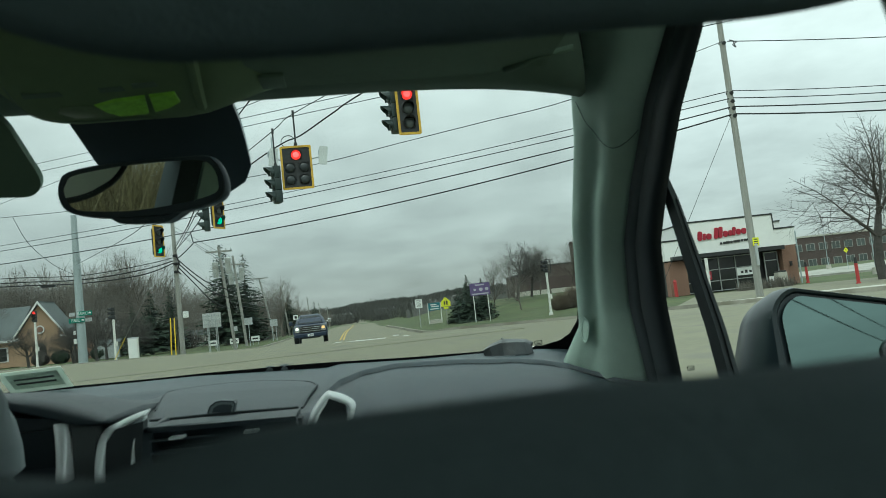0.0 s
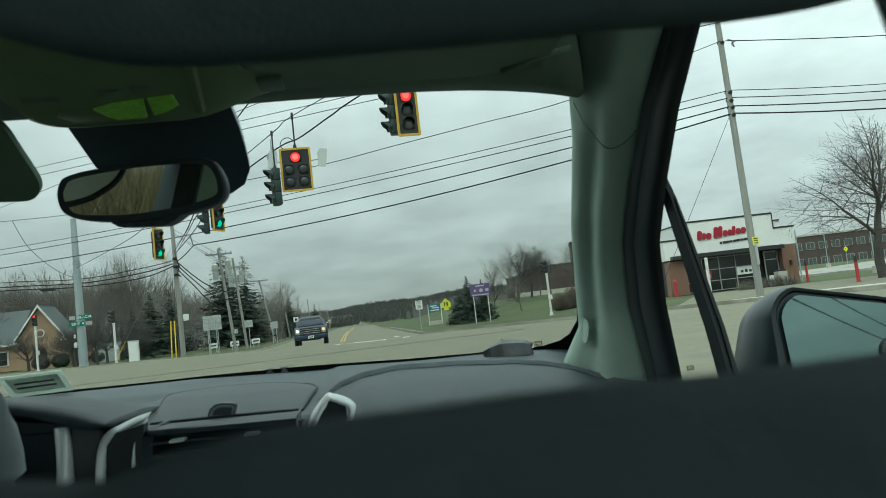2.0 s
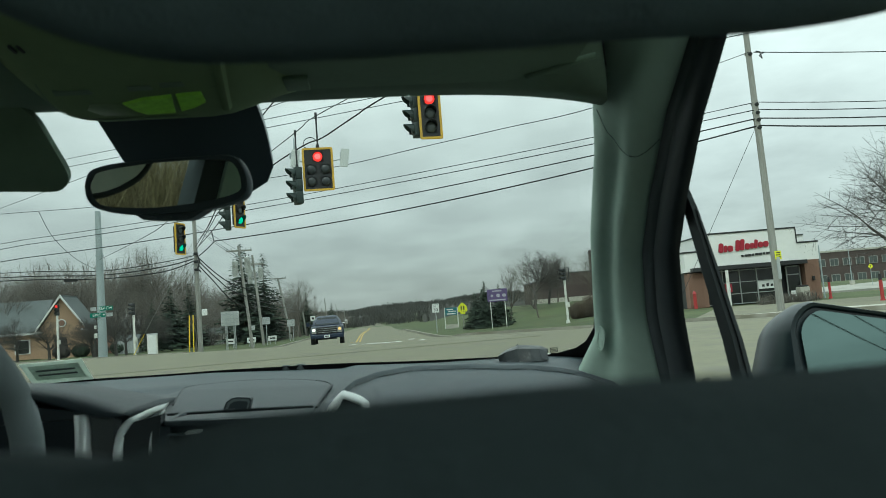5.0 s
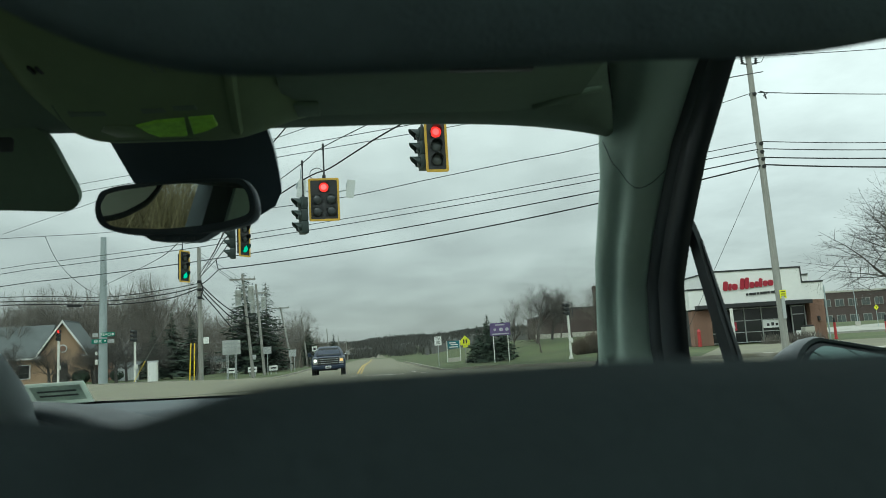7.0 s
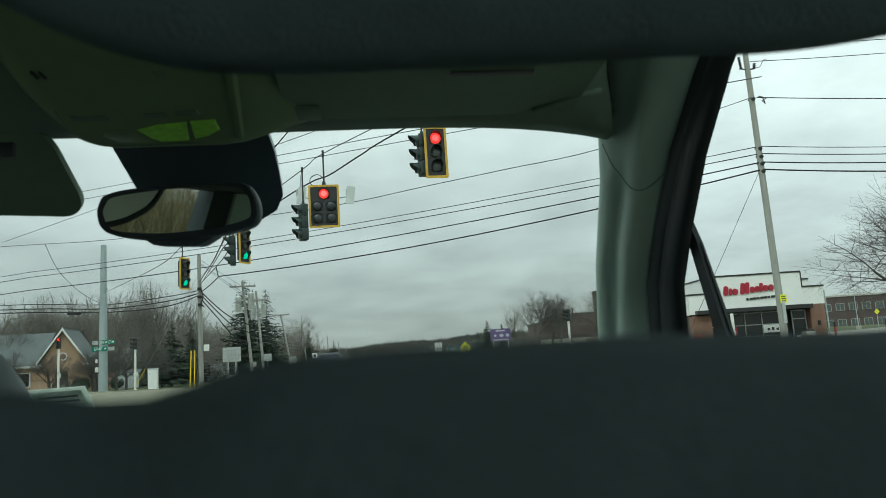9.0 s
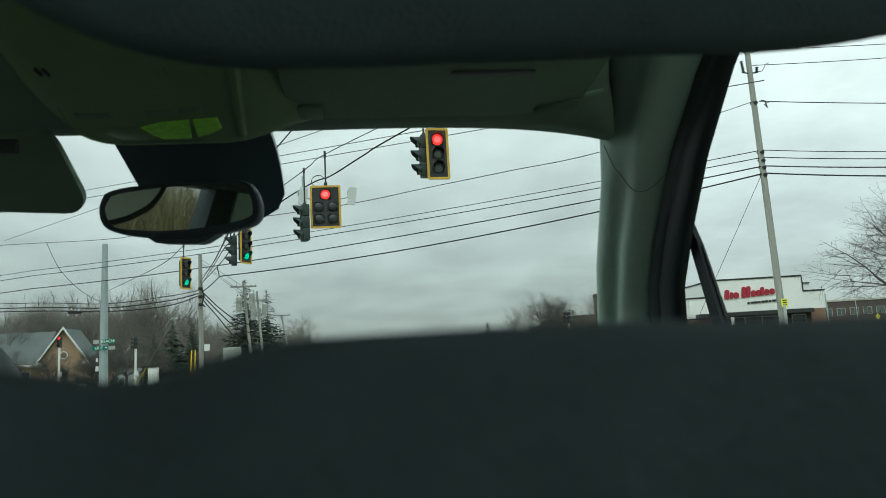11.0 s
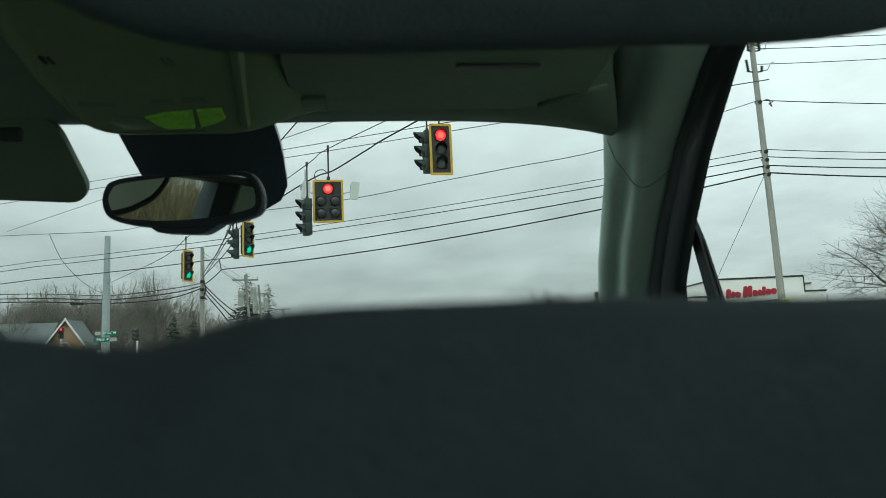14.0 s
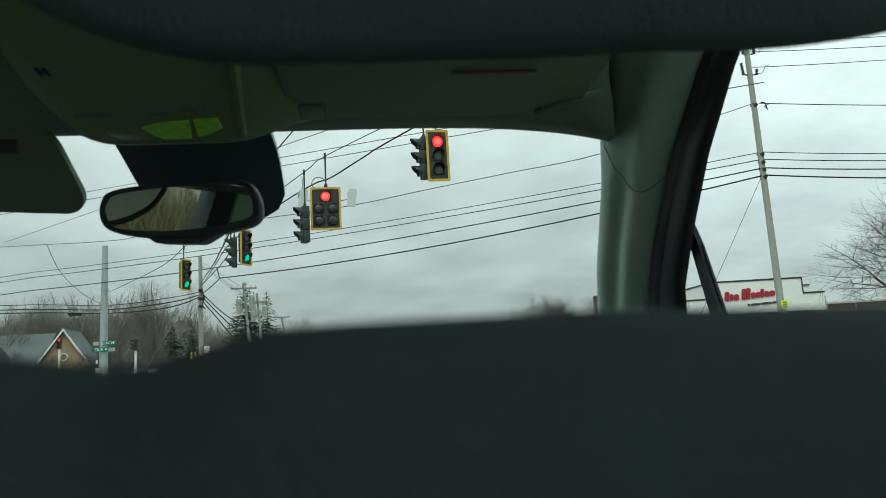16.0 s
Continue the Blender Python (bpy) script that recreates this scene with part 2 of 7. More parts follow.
M_SIGGREEN = mat("signal_dark_green", (0.02, 0.035, 0.032), 0.5, vary=0.15, scale=8)
M_SIGYELLOW = mat("signal_yellow_border", (0.66, 0.41, 0.04), 0.5, vary=0.1, scale=8, dirt=(0.45, 0.28, 0.05))
M_LENSOFF = mat("unlit_lens", (0.085, 0.098, 0.096), 0.25, vary=0.1)
M_LENSDARK = mat("dark_turn_lens", (0.03, 0.036, 0.038), 0.3, vary=0.1)
M_RED = mat("lit_red_lens", (0.6, 0.05, 0.05), 0.4, emit=(1.0, 0.035, 0.03), power=1.1)
M_REDCORE = mat("lit_red_core", (0.8, 0.2, 0.2), 0.4, emit=(1.0, 0.09, 0.10), power=1.3)
M_GREENLIT = mat("lit_green_lens", (0.05, 0.6, 0.4), 0.4, emit=(0.02, 0.85, 0.5), power=0.5)
M_PANEL = mat("white_detector_panel", (0.62, 0.65, 0.64), 0.5, vary=0.06)
M_SIGNGREEN = mat("street_sign_green", (0.0, 0.17, 0.115), 0.5, vary=0.05)
M_SIGNWHITE = mat("sign_white", (0.75, 0.76, 0.74), 0.5, vary=0.05)
M_SIGNBACK = mat("sign_back_aluminium", (0.42, 0.44, 0.44), 0.5, 0.3, vary=0.08)
M_FADED = mat("faded_lilac_lettering", (0.42, 0.40, 0.46), 0.6, vary=0.1)
M_CAN = mat("pale_grey_enamel", (0.50, 0.52, 0.51), 0.5, vary=0.12, scale=6, dirt=(0.33, 0.33, 0.30))
M_INK = mat("sign_black_ink", (0.02, 0.02, 0.02), 0.6)
M_FLUO = mat("fluorescent_yellow", (0.72, 0.74, 0.02), 0.5, vary=0.04)
M_PURPLE = mat("purple_board", (0.11, 0.075, 0.19), 0.6, vary=0.08)
M_TEAL = mat("teal_board", (0.02, 0.14, 0.17), 0.5, vary=0.06)
M_YELLOWTUBE = mat("yellow_guy_guard", (0.75, 0.55, 0.03), 0.5, vary=0.08)
M_STUCCO = mat("white_stucco", (0.74, 0.74, 0.71), 0.85, vary=0.05, scale=3, bump=0.1)
M_BLACKTRIM = mat("black_coping", (0.02, 0.021, 0.022), 0.5, vary=0.1)
M_BRICK = mat("orange_brick", (0.205, 0.122, 0.088), 0.9, vary=0.2, scale=12, bump=0.2, island=0.2)
M_BRICKDARK = mat("dark_red_brick", (0.066, 0.05, 0.045), 0.9, vary=0.2, scale=4, bump=0.2, island=0.25)
M_BRICKTAN = mat("tan_brick", (0.38, 0.26, 0.17), 0.9, vary=0.15, scale=6, bump=0.2, island=0.15)
M_SHOPGLASS = mat("dark_shop_glass", (0.02, 0.022, 0.022), 0.05, vary=0.2, spec=0.5)
M_SCHOOLGLASS = mat("grey_school_glass", (0.085, 0.10, 0.095), 0.08, vary=0.4, scale=0.4, spec=0.6)
M_ALU = mat("aluminium_mullion", (0.35, 0.36, 0.35), 0.45, 0.5, vary=0.06)
M_REDSIGN = mat("red_channel_letters", (0.30, 0.012, 0.03), 0.4, vary=0.05)
M_ROOF = mat("grey_green_shingles", (0.11, 0.125, 0.125), 0.9, vary=0.2, scale=8, bump=0.3, island=0.2)
M_TRIMWHITE = mat("white_house_trim", (0.72, 0.72, 0.70), 0.6, vary=0.06)
M_ORANGE = mat("orange_bollard", (0.36, 0.035, 0.035), 0.6, vary=0.15, scale=8)
M_TRUCK = mat("dark_blue_car_paint", (0.006, 0.016, 0.042), 0.45, 0.1, vary=0.1, coat=0.1)
M_CHROME = mat("chrome", (0.65, 0.65, 0.66), 0.15, 1.0, vary=0.03)
M_RUBBER = mat("tyre_rubber", (0.015, 0.015, 0.015), 0.8, vary=0.2)
M_LAMP = mat("headlamp_glow", (0.8, 0.8, 0.8), 0.2, emit=(1.0, 0.98, 0.9), power=1.2)
M_AMBER = mat("amber_lamp", (0.7, 0.4, 0.1), 0.3, emit=(1.0, 0.6, 0.3), power=0.7)
# the car
M_DASH = mat("soft_dash_plastic", (0.025, 0.038, 0.047), 0.5, vary=0.06, scale=20, bump=0.12, bump_scale=900)
M_DASHDARK = mat("dark_dash_plastic", (0.062, 0.08, 0.092), 0.55, vary=0.06, scale=20, bump=0.1, bump_scale=700)
M_DASHGREY = mat("grey_dash_pad", (0.075, 0.083, 0.085), 0.6, vary=0.06, scale=20, bump=0.12, bump_scale=900)
M_BLACKGLOSS = mat("black_frit_band", (0.006, 0.006, 0.007), 0.9, vary=0.05, spec=0.05)
M_SILVER = mat("satin_silver_trim", (0.92, 0.95, 0.95), 0.36, 0.15, vary=0.05, scale=30)
M_FABRIC = mat("grey_pillar_trim", (0.44, 0.55, 0.47), 0.85, vary=0.06, scale=40, bump=0.1, bump_scale=1200)
M_LINER = mat("grey_headliner_cloth", (0.140, 0.192, 0.145), 0.95, vary=0.08, scale=60, bump=0.15, bump_scale=1500)
M_SEAL = mat("black_door_seal", (0.034, 0.042, 0.046), 0.6, vary=0.1)
M_SEALLIT = mat("dark_door_frame", (0.020, 0.026, 0.031), 0.5, vary=0.1)
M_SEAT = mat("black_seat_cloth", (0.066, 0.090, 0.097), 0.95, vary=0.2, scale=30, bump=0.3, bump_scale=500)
M_MIRRORHOUSE = mat("mirror_housing_plastic", (0.055, 0.074, 0.092), 0.5, vary=0.08)
M_WINGHOUSE = mat("wing_mirror_paint", (0.011, 0.019, 0.023), 0.32, vary=0.08)
M_MIRROR = mat("mirror_glass", (0.88, 0.93, 0.88), 0.02, 1.0, vary=0.03)
M_LENS = mat("lime_map_lamp_lens", (0.20, 0.33, 0.04), 0.4, vary=0.55, scale=90, emit=(0.22, 0.60, 0.03), power=0.03)
M_LENSDIM = mat("unlit_map_lamp_lens", (0.17, 0.23, 0.12), 0.35, vary=0.3, scale=60)
M_STICKER = translucent(mat("pale_sticker", (0.74, 0.79, 0.73), 0.6, vary=0.08, scale=20), 0.5)
M_STICKERINK = translucent(mat("sticker_ink", (0.50, 0.56, 0.50), 0.6, vary=0.3, scale=120), 0.4)
M_WINDSHIELD = glass("windshield_glass", (0.845, 0.85, 0.84), 1.2)
M_VISOR = mat("grey_visor_cloth", (0.138, 0.196, 0.142), 0.95, vary=0.08, scale=60, bump=0.15, bump_scale=1500)
M_WINGGLASS = mat("tinted_mirror_glass", (0.17, 0.235, 0.222), 0.02, 1.0, vary=0.03)
M_TRUCKGLASS = mat("sky_lit_windscreen", (0.014, 0.019, 0.022), 0.1, vary=0.1, spec=0.35)

# chrome's bright reflection put into a near-white, barely metallic colour
M_SATIN = mat("reflection_white_bezel", (0.92, 0.94, 0.94), 0.25, 0.15, vary=0.03)
M_DIMTRIM = mat("aged_window_frame", (0.26, 0.26, 0.24), 0.6, vary=0.1)
M_BUSH = mat("brown_bush_stems", (0.15, 0.125, 0.095), 0.95, vary=0.3, scale=3, island=0.4)
M_DARKBARK = mat("dark_wet_bark", (0.075, 0.069, 0.062), 0.95, vary=0.3, scale=6)
M_WHEEL = mat("steering_wheel_leather", (0.27, 0.31, 0.32), 0.6, vary=0.08, scale=30, bump=0.1, bump_scale=500)
# the seat's black cloth again, with bluish haze painted into a lighter colour
M_HEADREST = mat("haze_tinted_headrest_cloth", (0.142, 0.19, 0.205), 0.95, vary=0.2, scale=30, bump=0.3, bump_scale=500)
M_VINYL = mat("crumpled_black_vinyl", (0.022, 0.027, 0.030), 0.36, vary=0.2, scale=25, bump=0.25, bump_scale=60)
M_MATTEBLACK = mat("matte_black_pillar", (0.06, 0.07, 0.074), 0.95, vary=0.1, spec=0.05)
# grey trim painted pale to stand in for light that misses its inner face
M_PALETRIM = mat("light_lifted_surround", (0.85, 0.87, 0.8), 0.9, vary=0.06, scale=20)
M_CONSOLE = mat("grey_console_plastic", (0.165, 0.232, 0.120), 0.85, vary=0.1, scale=30, bump=0.1, bump_scale=900)

# ---- ground, streets ----
STREET_A = radians(32)                              # the cross street runs away to the side
SU, SN = Vector((-math.cos(STREET_A), math.sin(STREET_A))), Vector((math.sin(STREET_A), math.cos(STREET_A)))
FAR_KERB, NEAR_KERB = 31.0, 4.0                    # along SN


def land(x, y):
    """Height of the land: the cross street is crowned, the road ahead falls away, a knoll beside it."""
    n = SN.x * x + SN.y * y
    fall = table([(-1e4, 0.0), (6, 0.0), (24, 0.12), (29, 0.06), (35, -0.30), (40, -0.43), (54, -0.56), (150, -1.95), (260, -3.4), (1e4, -3.4)], n)[0]
    side = 0.85 * ease(x, 9, 22) * (1 - ease(n, 90, 200)) if n > 29 else 0.0
    knoll = 1.3 * ease(x, 8, 20) * ease(y, 62, 90) * (1 - ease(y, 130, 240))
    return fall * (1 - side) + knoll


def on_land(x, y):
    return (x, y, land(x, y))


def axis_steps(lo, hi, fine_lo, fine_hi, fine, ratio=1.35):
    out = steps(fine_lo, fine_hi, int((fine_hi - fine_lo) / fine))
    s, v = fine, fine_hi
    while v < hi:
        s *= ratio
        v += s
        out.append(min(v, hi))
    s, v = fine, fine_lo
    while v > lo:
        s *= ratio
        v -= s
        out.insert(0, max(v, lo))
    return out


bm = B()
sheet(bm, lambda x, y: (x, y, land(x, y) - 0.02 - 0.0 * x), axis_steps(-2500, 2500, -60, 60, 3), axis_steps(-1500, 3500, -40, 160, 3))
ground = tagged(part("ground", bm, M_GRASS, smooth="all"), "broad short spring grass with bare brown patches", "grass", kind="structure")


def street_point(u, n):
    p = SU * u + SN * n
    return p.x, p.y


def road_sheet(name, us, ns, lift, label, fn):
    b = B()
    sheet(b, lambda u, n: (lambda q: (q[0], q[1], land(*q) + lift))(fn(u, n)), us, ns, 0.25)
    return tagged(part(name, b, M_ASPHALT, smooth="all"), label, "road", kind="structure")


road_sheet("cross_road", steps(-160, 220, 190), steps(NEAR_KERB, FAR_KERB, 16), 0.012, "broad sun-bleached grey asphalt cross street", street_point)


def ahead_edges(y):
    """Left and right edge of the road ahead; it flares where it meets the cross street."""
    far = ease(y, 70, 260)
    left = -6.4 - 9.0 * (1 - ease(y, 39, 52)) + 2.0 * far
    right = 4.4 + 1.6 * (1 - ease(y, 30.5, 37)) ** 2 + 3.2 * far
    return left, right


b = B()
sheet(b, lambda y, s: (lambda e: (e[0] + (e[1] - e[0]) * s, y, land(e[0] + (e[1] - e[0]) * s, y) + 0.022))(ahead_edges(y)),
      steps(24.0, 60, 90) + steps(61, 90, 30) + steps(93, 500, 60), steps(0, 1, 28), 0.25)
tagged(part("road_ahead", b, M_ASPHALT, smooth="all"), "long grey two-lane asphalt road running to the woods", "road", kind="structure")
b = B()
sheet(b, lambda y, s: (-5.5 + 12 * s, y, 0.018), steps(-160, 21, 60), steps(0, 1, 8), 0.25)
tagged(part("road_near", b, M_ASPHALT, smooth="all"), "grey asphalt approach lanes under the waiting car", "road", kind="structure")


def strip(name, pts, width, material, label, lift=0.034, category="road marking", thick=0.008):
    b = B()
    rings = []
    for k, p in enumerate(pts):
        a, c = Vector(pts[max(k - 1, 0)]), Vector(pts[min(k + 1, len(pts) - 1)])
        d = (c - a).normalized()
        s = Vector((-d.y, d.x)) * width / 2
        l, r = Vector(p) + s, Vector(p) - s
        zl, zr = land(*l) + lift, land(*r) + lift
        rings.append([(*l, zl), (*r, zr), (*r, zr - thick), (*l, zl - thick)])
    loft(b, rings)
    return tagged(part(name, b, material), label, category, kind="structure")


# kerbs: a real step, rounding the far corners
def corner_right():
    out = [(ahead_edges(y)[1] + 0.08, y) for y in steps(95, 33.2, 40)]
    return out + [street_point(u, FAR_KERB + 0.08) for u in steps(14, -60, 60) if street_point(u, FAR_KERB)[0] > out[-1][0] + 0.6]


def corner_left():
    out = [(ahead_edges(y)[0] - 0.08, y) for y in steps(95, 46.5, 26)]
    return out + [street_point(u, FAR_KERB + 0.08) for u in steps(0, 110, 60) if street_point(u, FAR_KERB)[0] < out[-1][0] - 1.0]


strip("kerb_right", corner_right(), 0.15, M_KERB, "pale worn concrete kerb round the far corner", 0.17, "kerb", 0.3)
strip("kerb_left", corner_left(), 0.15, M_KERB, "pale worn concrete kerb along the grass verge", 0.11, "kerb", 0.3)
strip("pavement_right", [street_point(u, FAR_KERB + 2.0) for u in steps(4, -60, 40)], 1.6, M_CONCRETE, "pale concrete pavement before the coffee shop", 0.16, "pavement", 0.2)
strip("pavement_left", [street_point(u, FAR_KERB + 4.2) for u in steps(22, 90, 40)], 1.4, M_CONCRETE, "pale concrete pavement across the grass verge", 0.02, "pavement", 0.1)
for name, x0 in (("centre_line", -0.86), ("centre_line_inner", -0.62)):
    strip(name, [(x0 + 1.2 * ease(y, 60, 220), y) for y in steps(35.8, 260, 80)], 0.11, M_PAINT_Y, "worn yellow double centre line")
strip("stop_line", [(-0.09, 30.3), (0.57, 29.85), (1.36, 29.75)], 0.8, M_PAINT_W, "worn white stop line across the lane")
for x, y in ((-0.78, 30.6), (1.85, 32.4), (2.15, 30.0)):
    strip("crossing_mark", [(x, y), (x + 0.24, y - 0.04)], 0.8, M_PAINT_W, "broken worn white crossing mark")
strip("edge_line", [street_point(u, FAR_KERB - 0.9) for u in steps(-14, -60, 20)], 0.12, M_PAINT_W, "worn white edge line along the kerb")
strip("shop_forecourt", [street_point(u, 45.5) for u in steps(4.0, -46, 34)], 16.0, M_ASPHALT, "grey asphalt parking forecourt", 0.03, "car park", 0.1)
strip("school_forecourt", [(36, 84), (140, 54)], 30.0, M_LOT, "pale broad car park before the school", 0.04, "car park", 0.6)

# ---- the car we sit in ----
car = thing("car", "dark grey crossover cabin seen from behind the front seat", "car", (XC, 0.4, 0.0))


def cp(name, bm, material, parent=None, label="", smooth=True):
    return part(name, bm, material, parent or car, label, world_space=True, smooth=smooth)


# headliner: rolls over at the windshield's top edge
def liner(x, s):
    y, dz = table([(0, 1.075, 0.012), (0.06, 1.055, 0.0), (0.14, 1.02, -0.001), (0.22, 0.985, 0.008), (0.34, 0.93, 0.030), (0.5, 0.72, 0.075), (0.75, 0.0, 0.10), (1.0, -1.9, 0.08)], s)
    w = 1 - 0.95 * ease(s, 0.12, 0.42)
    return (x, y - 0.03 * (abs(x - XC) / 0.7) ** 2, 1.634 + dz + 0.055 * ease(abs(x - XC), 0.555, 0.645) ** 2 * ease(s, 0.14, 0.34) - 0.034 * min(abs(x - XC) / 0.66, 1.15) ** 5 * w)


b = B()
sheet(b, lambda q, v: liner(XC + q * (0.668 - 0.030 * ease(v, 0.10, 0.34) - 0.035 * ease(v, 0.34, 0.5) + 0.12 * ease(v, 0.52, 0.64)), v), steps(-1, 1, 36), steps(0, 1, 40), 0.03, (0, 0, 1))
headliner = cp("headliner", b, M_LINER, label="grey woven cloth headliner", smooth="all")
b = B()
sheet(b, lambda x, s: (liner(x, s)[0], liner(x, s)[1] + 0.012, liner(x, s)[2] + 0.034 + 0.075 * ease(s, 0.04, 0.26)), steps(XC - 0.72, XC + 0.72, 12), steps(0, 1, 30), 0.01, (0, 0, 1))
cp("roof", b, M_WINGHOUSE)

# windscreen, raked from the header to the cowl
def screen(x, s):
    c = ((x - XC) / 0.72) ** 2
    return (x * (1 + 0.05 * s) - XC * 0.05 * s, 1.068 + 0.707 * s - 0.07 * c, 1.668 - 0.500 * s + 0.025 * s * (1 - s) - 0.03 * c * (1 - s))


b = B()
sheet(b, screen, steps(XC - 0.79, XC + 0.79, 16), steps(0, 1, 8), 0.004, (0, 0.6, 0.8))
windscreen = cp("windscreen", b, M_WINDSHIELD, label="clean laminated windscreen", smooth=True)
windscreen.visible_shadow = False
# A-pillars: station s, inner edge, ridge, seal line, door edge
PILLAR = [(-0.2, 0.378, 0.95, 1.745, 0.493, 0.80, 1.745, 0.509, 0.72, 1.735),
          (0.0, 0.390, 1.07, 1.625, 0.470, 0.88, 1.645, 0.4805, 0.80, 1.625),
          (0.18, 0.392, 1.09, 1.545, 0.458, 0.95, 1.56, 0.474, 0.88, 1.53),
          (0.42, 0.408, 1.20, 1.415, 0.462, 1.05, 1.45, 0.484, 0.968, 1.44),
          (0.62, 0.435, 1.30, 1.312, 0.474, 1.13, 1.37, 0.50, 1.05, 1.36),
          (0.82, 0.458, 1.38, 1.225, 0.498, 1.20, 1.26, 0.52, 1.10, 1.26),
          (1.0, 0.432, 1.43, 1.155, 0.522, 1.22, 1.13, 0.54, 1.12, 1.12),
          (1.2, 0.44, 1.45, 1.05, 0.53, 1.23, 1.02, 0.55, 1.13, 1.01)]


def pillar(side):
    fx = (lambda x: x) if side > 0 else (lambda x: 2 * XC - x)
    trim, seal, frame_b = [], [], []
    for s in steps(-0.2, 1.2, 42):
        lx, ly, lz, rx, ry, rz_, sx, sy, sz = table(PILLAR, s)
        pts = []
        for k in range(17):
            q = k / 16
            bulge = math.sin(math.pi * q)
            groove = -0.015 * math.exp(-((q - 0.36) / 0.15) ** 2) * (0.4 + 0.6 * ease(s, 0.1, 0.3))
            pts.append((lx + (rx - lx) * q - 0.016 * bulge - groove, ly + (ry - ly) * q - 0.020 * bulge - groove, lz + (rz_ - lz) * q))
        pts += [(rx + 0.03, ry + 0.02, rz_), (lx + 0.03, ly + 0.05, lz)]
        trim.append([(fx(x), y, z) for x, y, z in pts])
        mid = ((rx + sx) / 2 - 0.004, (ry + sy) / 2, (rz_ + sz) / 2)
        seal.append([(fx(x), y, z) for x, y, z in ((rx - 0.004, ry - 0.004, rz_), (rx + 0.004, ry - 0.022, rz_), (mid[0] + 0.004, mid[1] + 0.004, mid[2]), (rx + 0.035, ry + 0.01, rz_))])
        frame_b.append([(fx(x), y, z) for x, y, z in ((mid[0] - 0.004, mid[1] + 0.012, mid[2]), ((mid[0] + sx) / 2 - 0.006, (mid[1] + sy) / 2, (mid[2] + sz) / 2), (sx, sy, sz), (sx + 0.008, sy + 0.03, sz), (rx + 0.035, ry + 0.03, rz_))])
    b = B()
    loft(b, trim)
    p = cp("a_pillar_trim", b, M_FABRIC, label="grey grained pillar cover", smooth="all")
    b = B()
    loft(b, seal)
    cp("rubber_seal", b, M_SEAL, p, smooth="all")
    b = B()
    loft(b, frame_b)
    cp("door_frame", b, M_SEALLIT, p, "black door frame", smooth="all")
    # moulded seam across the cover and the tweeter grille near its foot
    b = B()
    seam = []
    for q in steps(0.06, 0.97, 14):
        s = 0.03 + 0.25 * math.sin(q * math.pi * 0.66)
        lx, ly, lz, rx, ry, rz_, *_ = table(PILLAR, s)
        bulge = math.sin(math.pi * q)
        seam.append((fx(lx + (rx - lx) * q - 0.0165 * bulge), ly + (ry - ly) * q - 0.0205 * bulge, lz + (rz_ - lz) * q))
    sweep(b, seam, 0.0006, 5)
    cp("seam", b, M_SEALLIT, p)
    b = B()
    outer = []
    for k in range(24):
        a = 2 * math.pi * k / 24
        s = 0.845 + 0.062 * math.sin(a)
        q = 0.22 + 0.085 * math.cos(a) + 0.06 * math.sin(a)
        lx, ly, lz, rx, ry, rz_, *_ = table(PILLAR, s)
        bulge = math.sin(math.pi * q)
        outer.append(Vector((fx(lx + (rx - lx) * q - 0.016 * bulge), ly + (ry - ly) * q - 0.02 * bulge, lz + (rz_ - lz) * q)))
    c = sum(outer, Vector()) / 24
    n = Vector((-0.6 * side, -0.8, 0))
    loft(b, [[v + n * 0.0005 for v in outer], [v + n * 0.003 for v in outer], [c + (v - c) * 0.9 + n * 0.003 for v in outer], [c + (v - c) * 0.86 + n * 0.0005 for v in outer]])
    cp("tweeter_grille", b, M_FABRIC, p, smooth=True)


pillar(1)
pillar(-1)

# the slim upright that parts off the door's front quarter light
b = B()
loft(b, [[(x, y + 0.01, z), (x + w * 0.2, y - 0.012, z), (x + w * 0.85, y - 0.013, z), (x + w, y + 0.01, z)] for x, y, z, w in ((0.485, 1.0, 1.46, 0.010), (0.496, 1.0, 1.42, 0.013), (0.512, 0.995, 1.32, 0.019), (0.529, 0.99, 1.22, 0.023), (0.545, 0.985, 1.08, 0.027))])
quarter = cp("quarter_light_upright", b, M_SEAL, label="slim black window divider", smooth=False)
b = B()
loft(b, [[(x, y - 0.0125, z), (x, y - 0.0155, z), (x + 0.002, y - 0.0155, z), (x + 0.002, y - 0.0125, z)] for x, y, z in ((0.503, 1.0, 1.42), (0.522, 0.995, 1.32), (0.541, 0.99, 1.22), (0.559, 0.985, 1.08))])
cp("chrome_bead", b, M_SEALLIT, quarter)


# dashboard: a soft pad over the whole width
def ledge(x):
    return table([(-1.1, 1.203), (-0.8, 1.202), (-0.43, 1.194), (-0.17, 1.187), (0.215, 1.169), (0.455, 1.162), (0.6, 1.158)], x)[0]


def lip(x):
    """Where the passenger's pad begins: depth and height of its rim."""
    return table([(-0.1, 1.12, 1.182), (-0.05, 1.19, 1.184), (-0.025, 1.31, 1.185), (0.015, 1.42, 1.186), (0.085, 1.49, 1.186), (0.187, 1.50, 1.180), (0.331, 1.50, 1.167), (0.385, 1.47, 1.160), (0.431, 1.42, 1.151), (0.462, 1.34, 1.137), (0.484, 1.26, 1.126), (0.52, 1.15, 1.118)], max(x, -0.1))


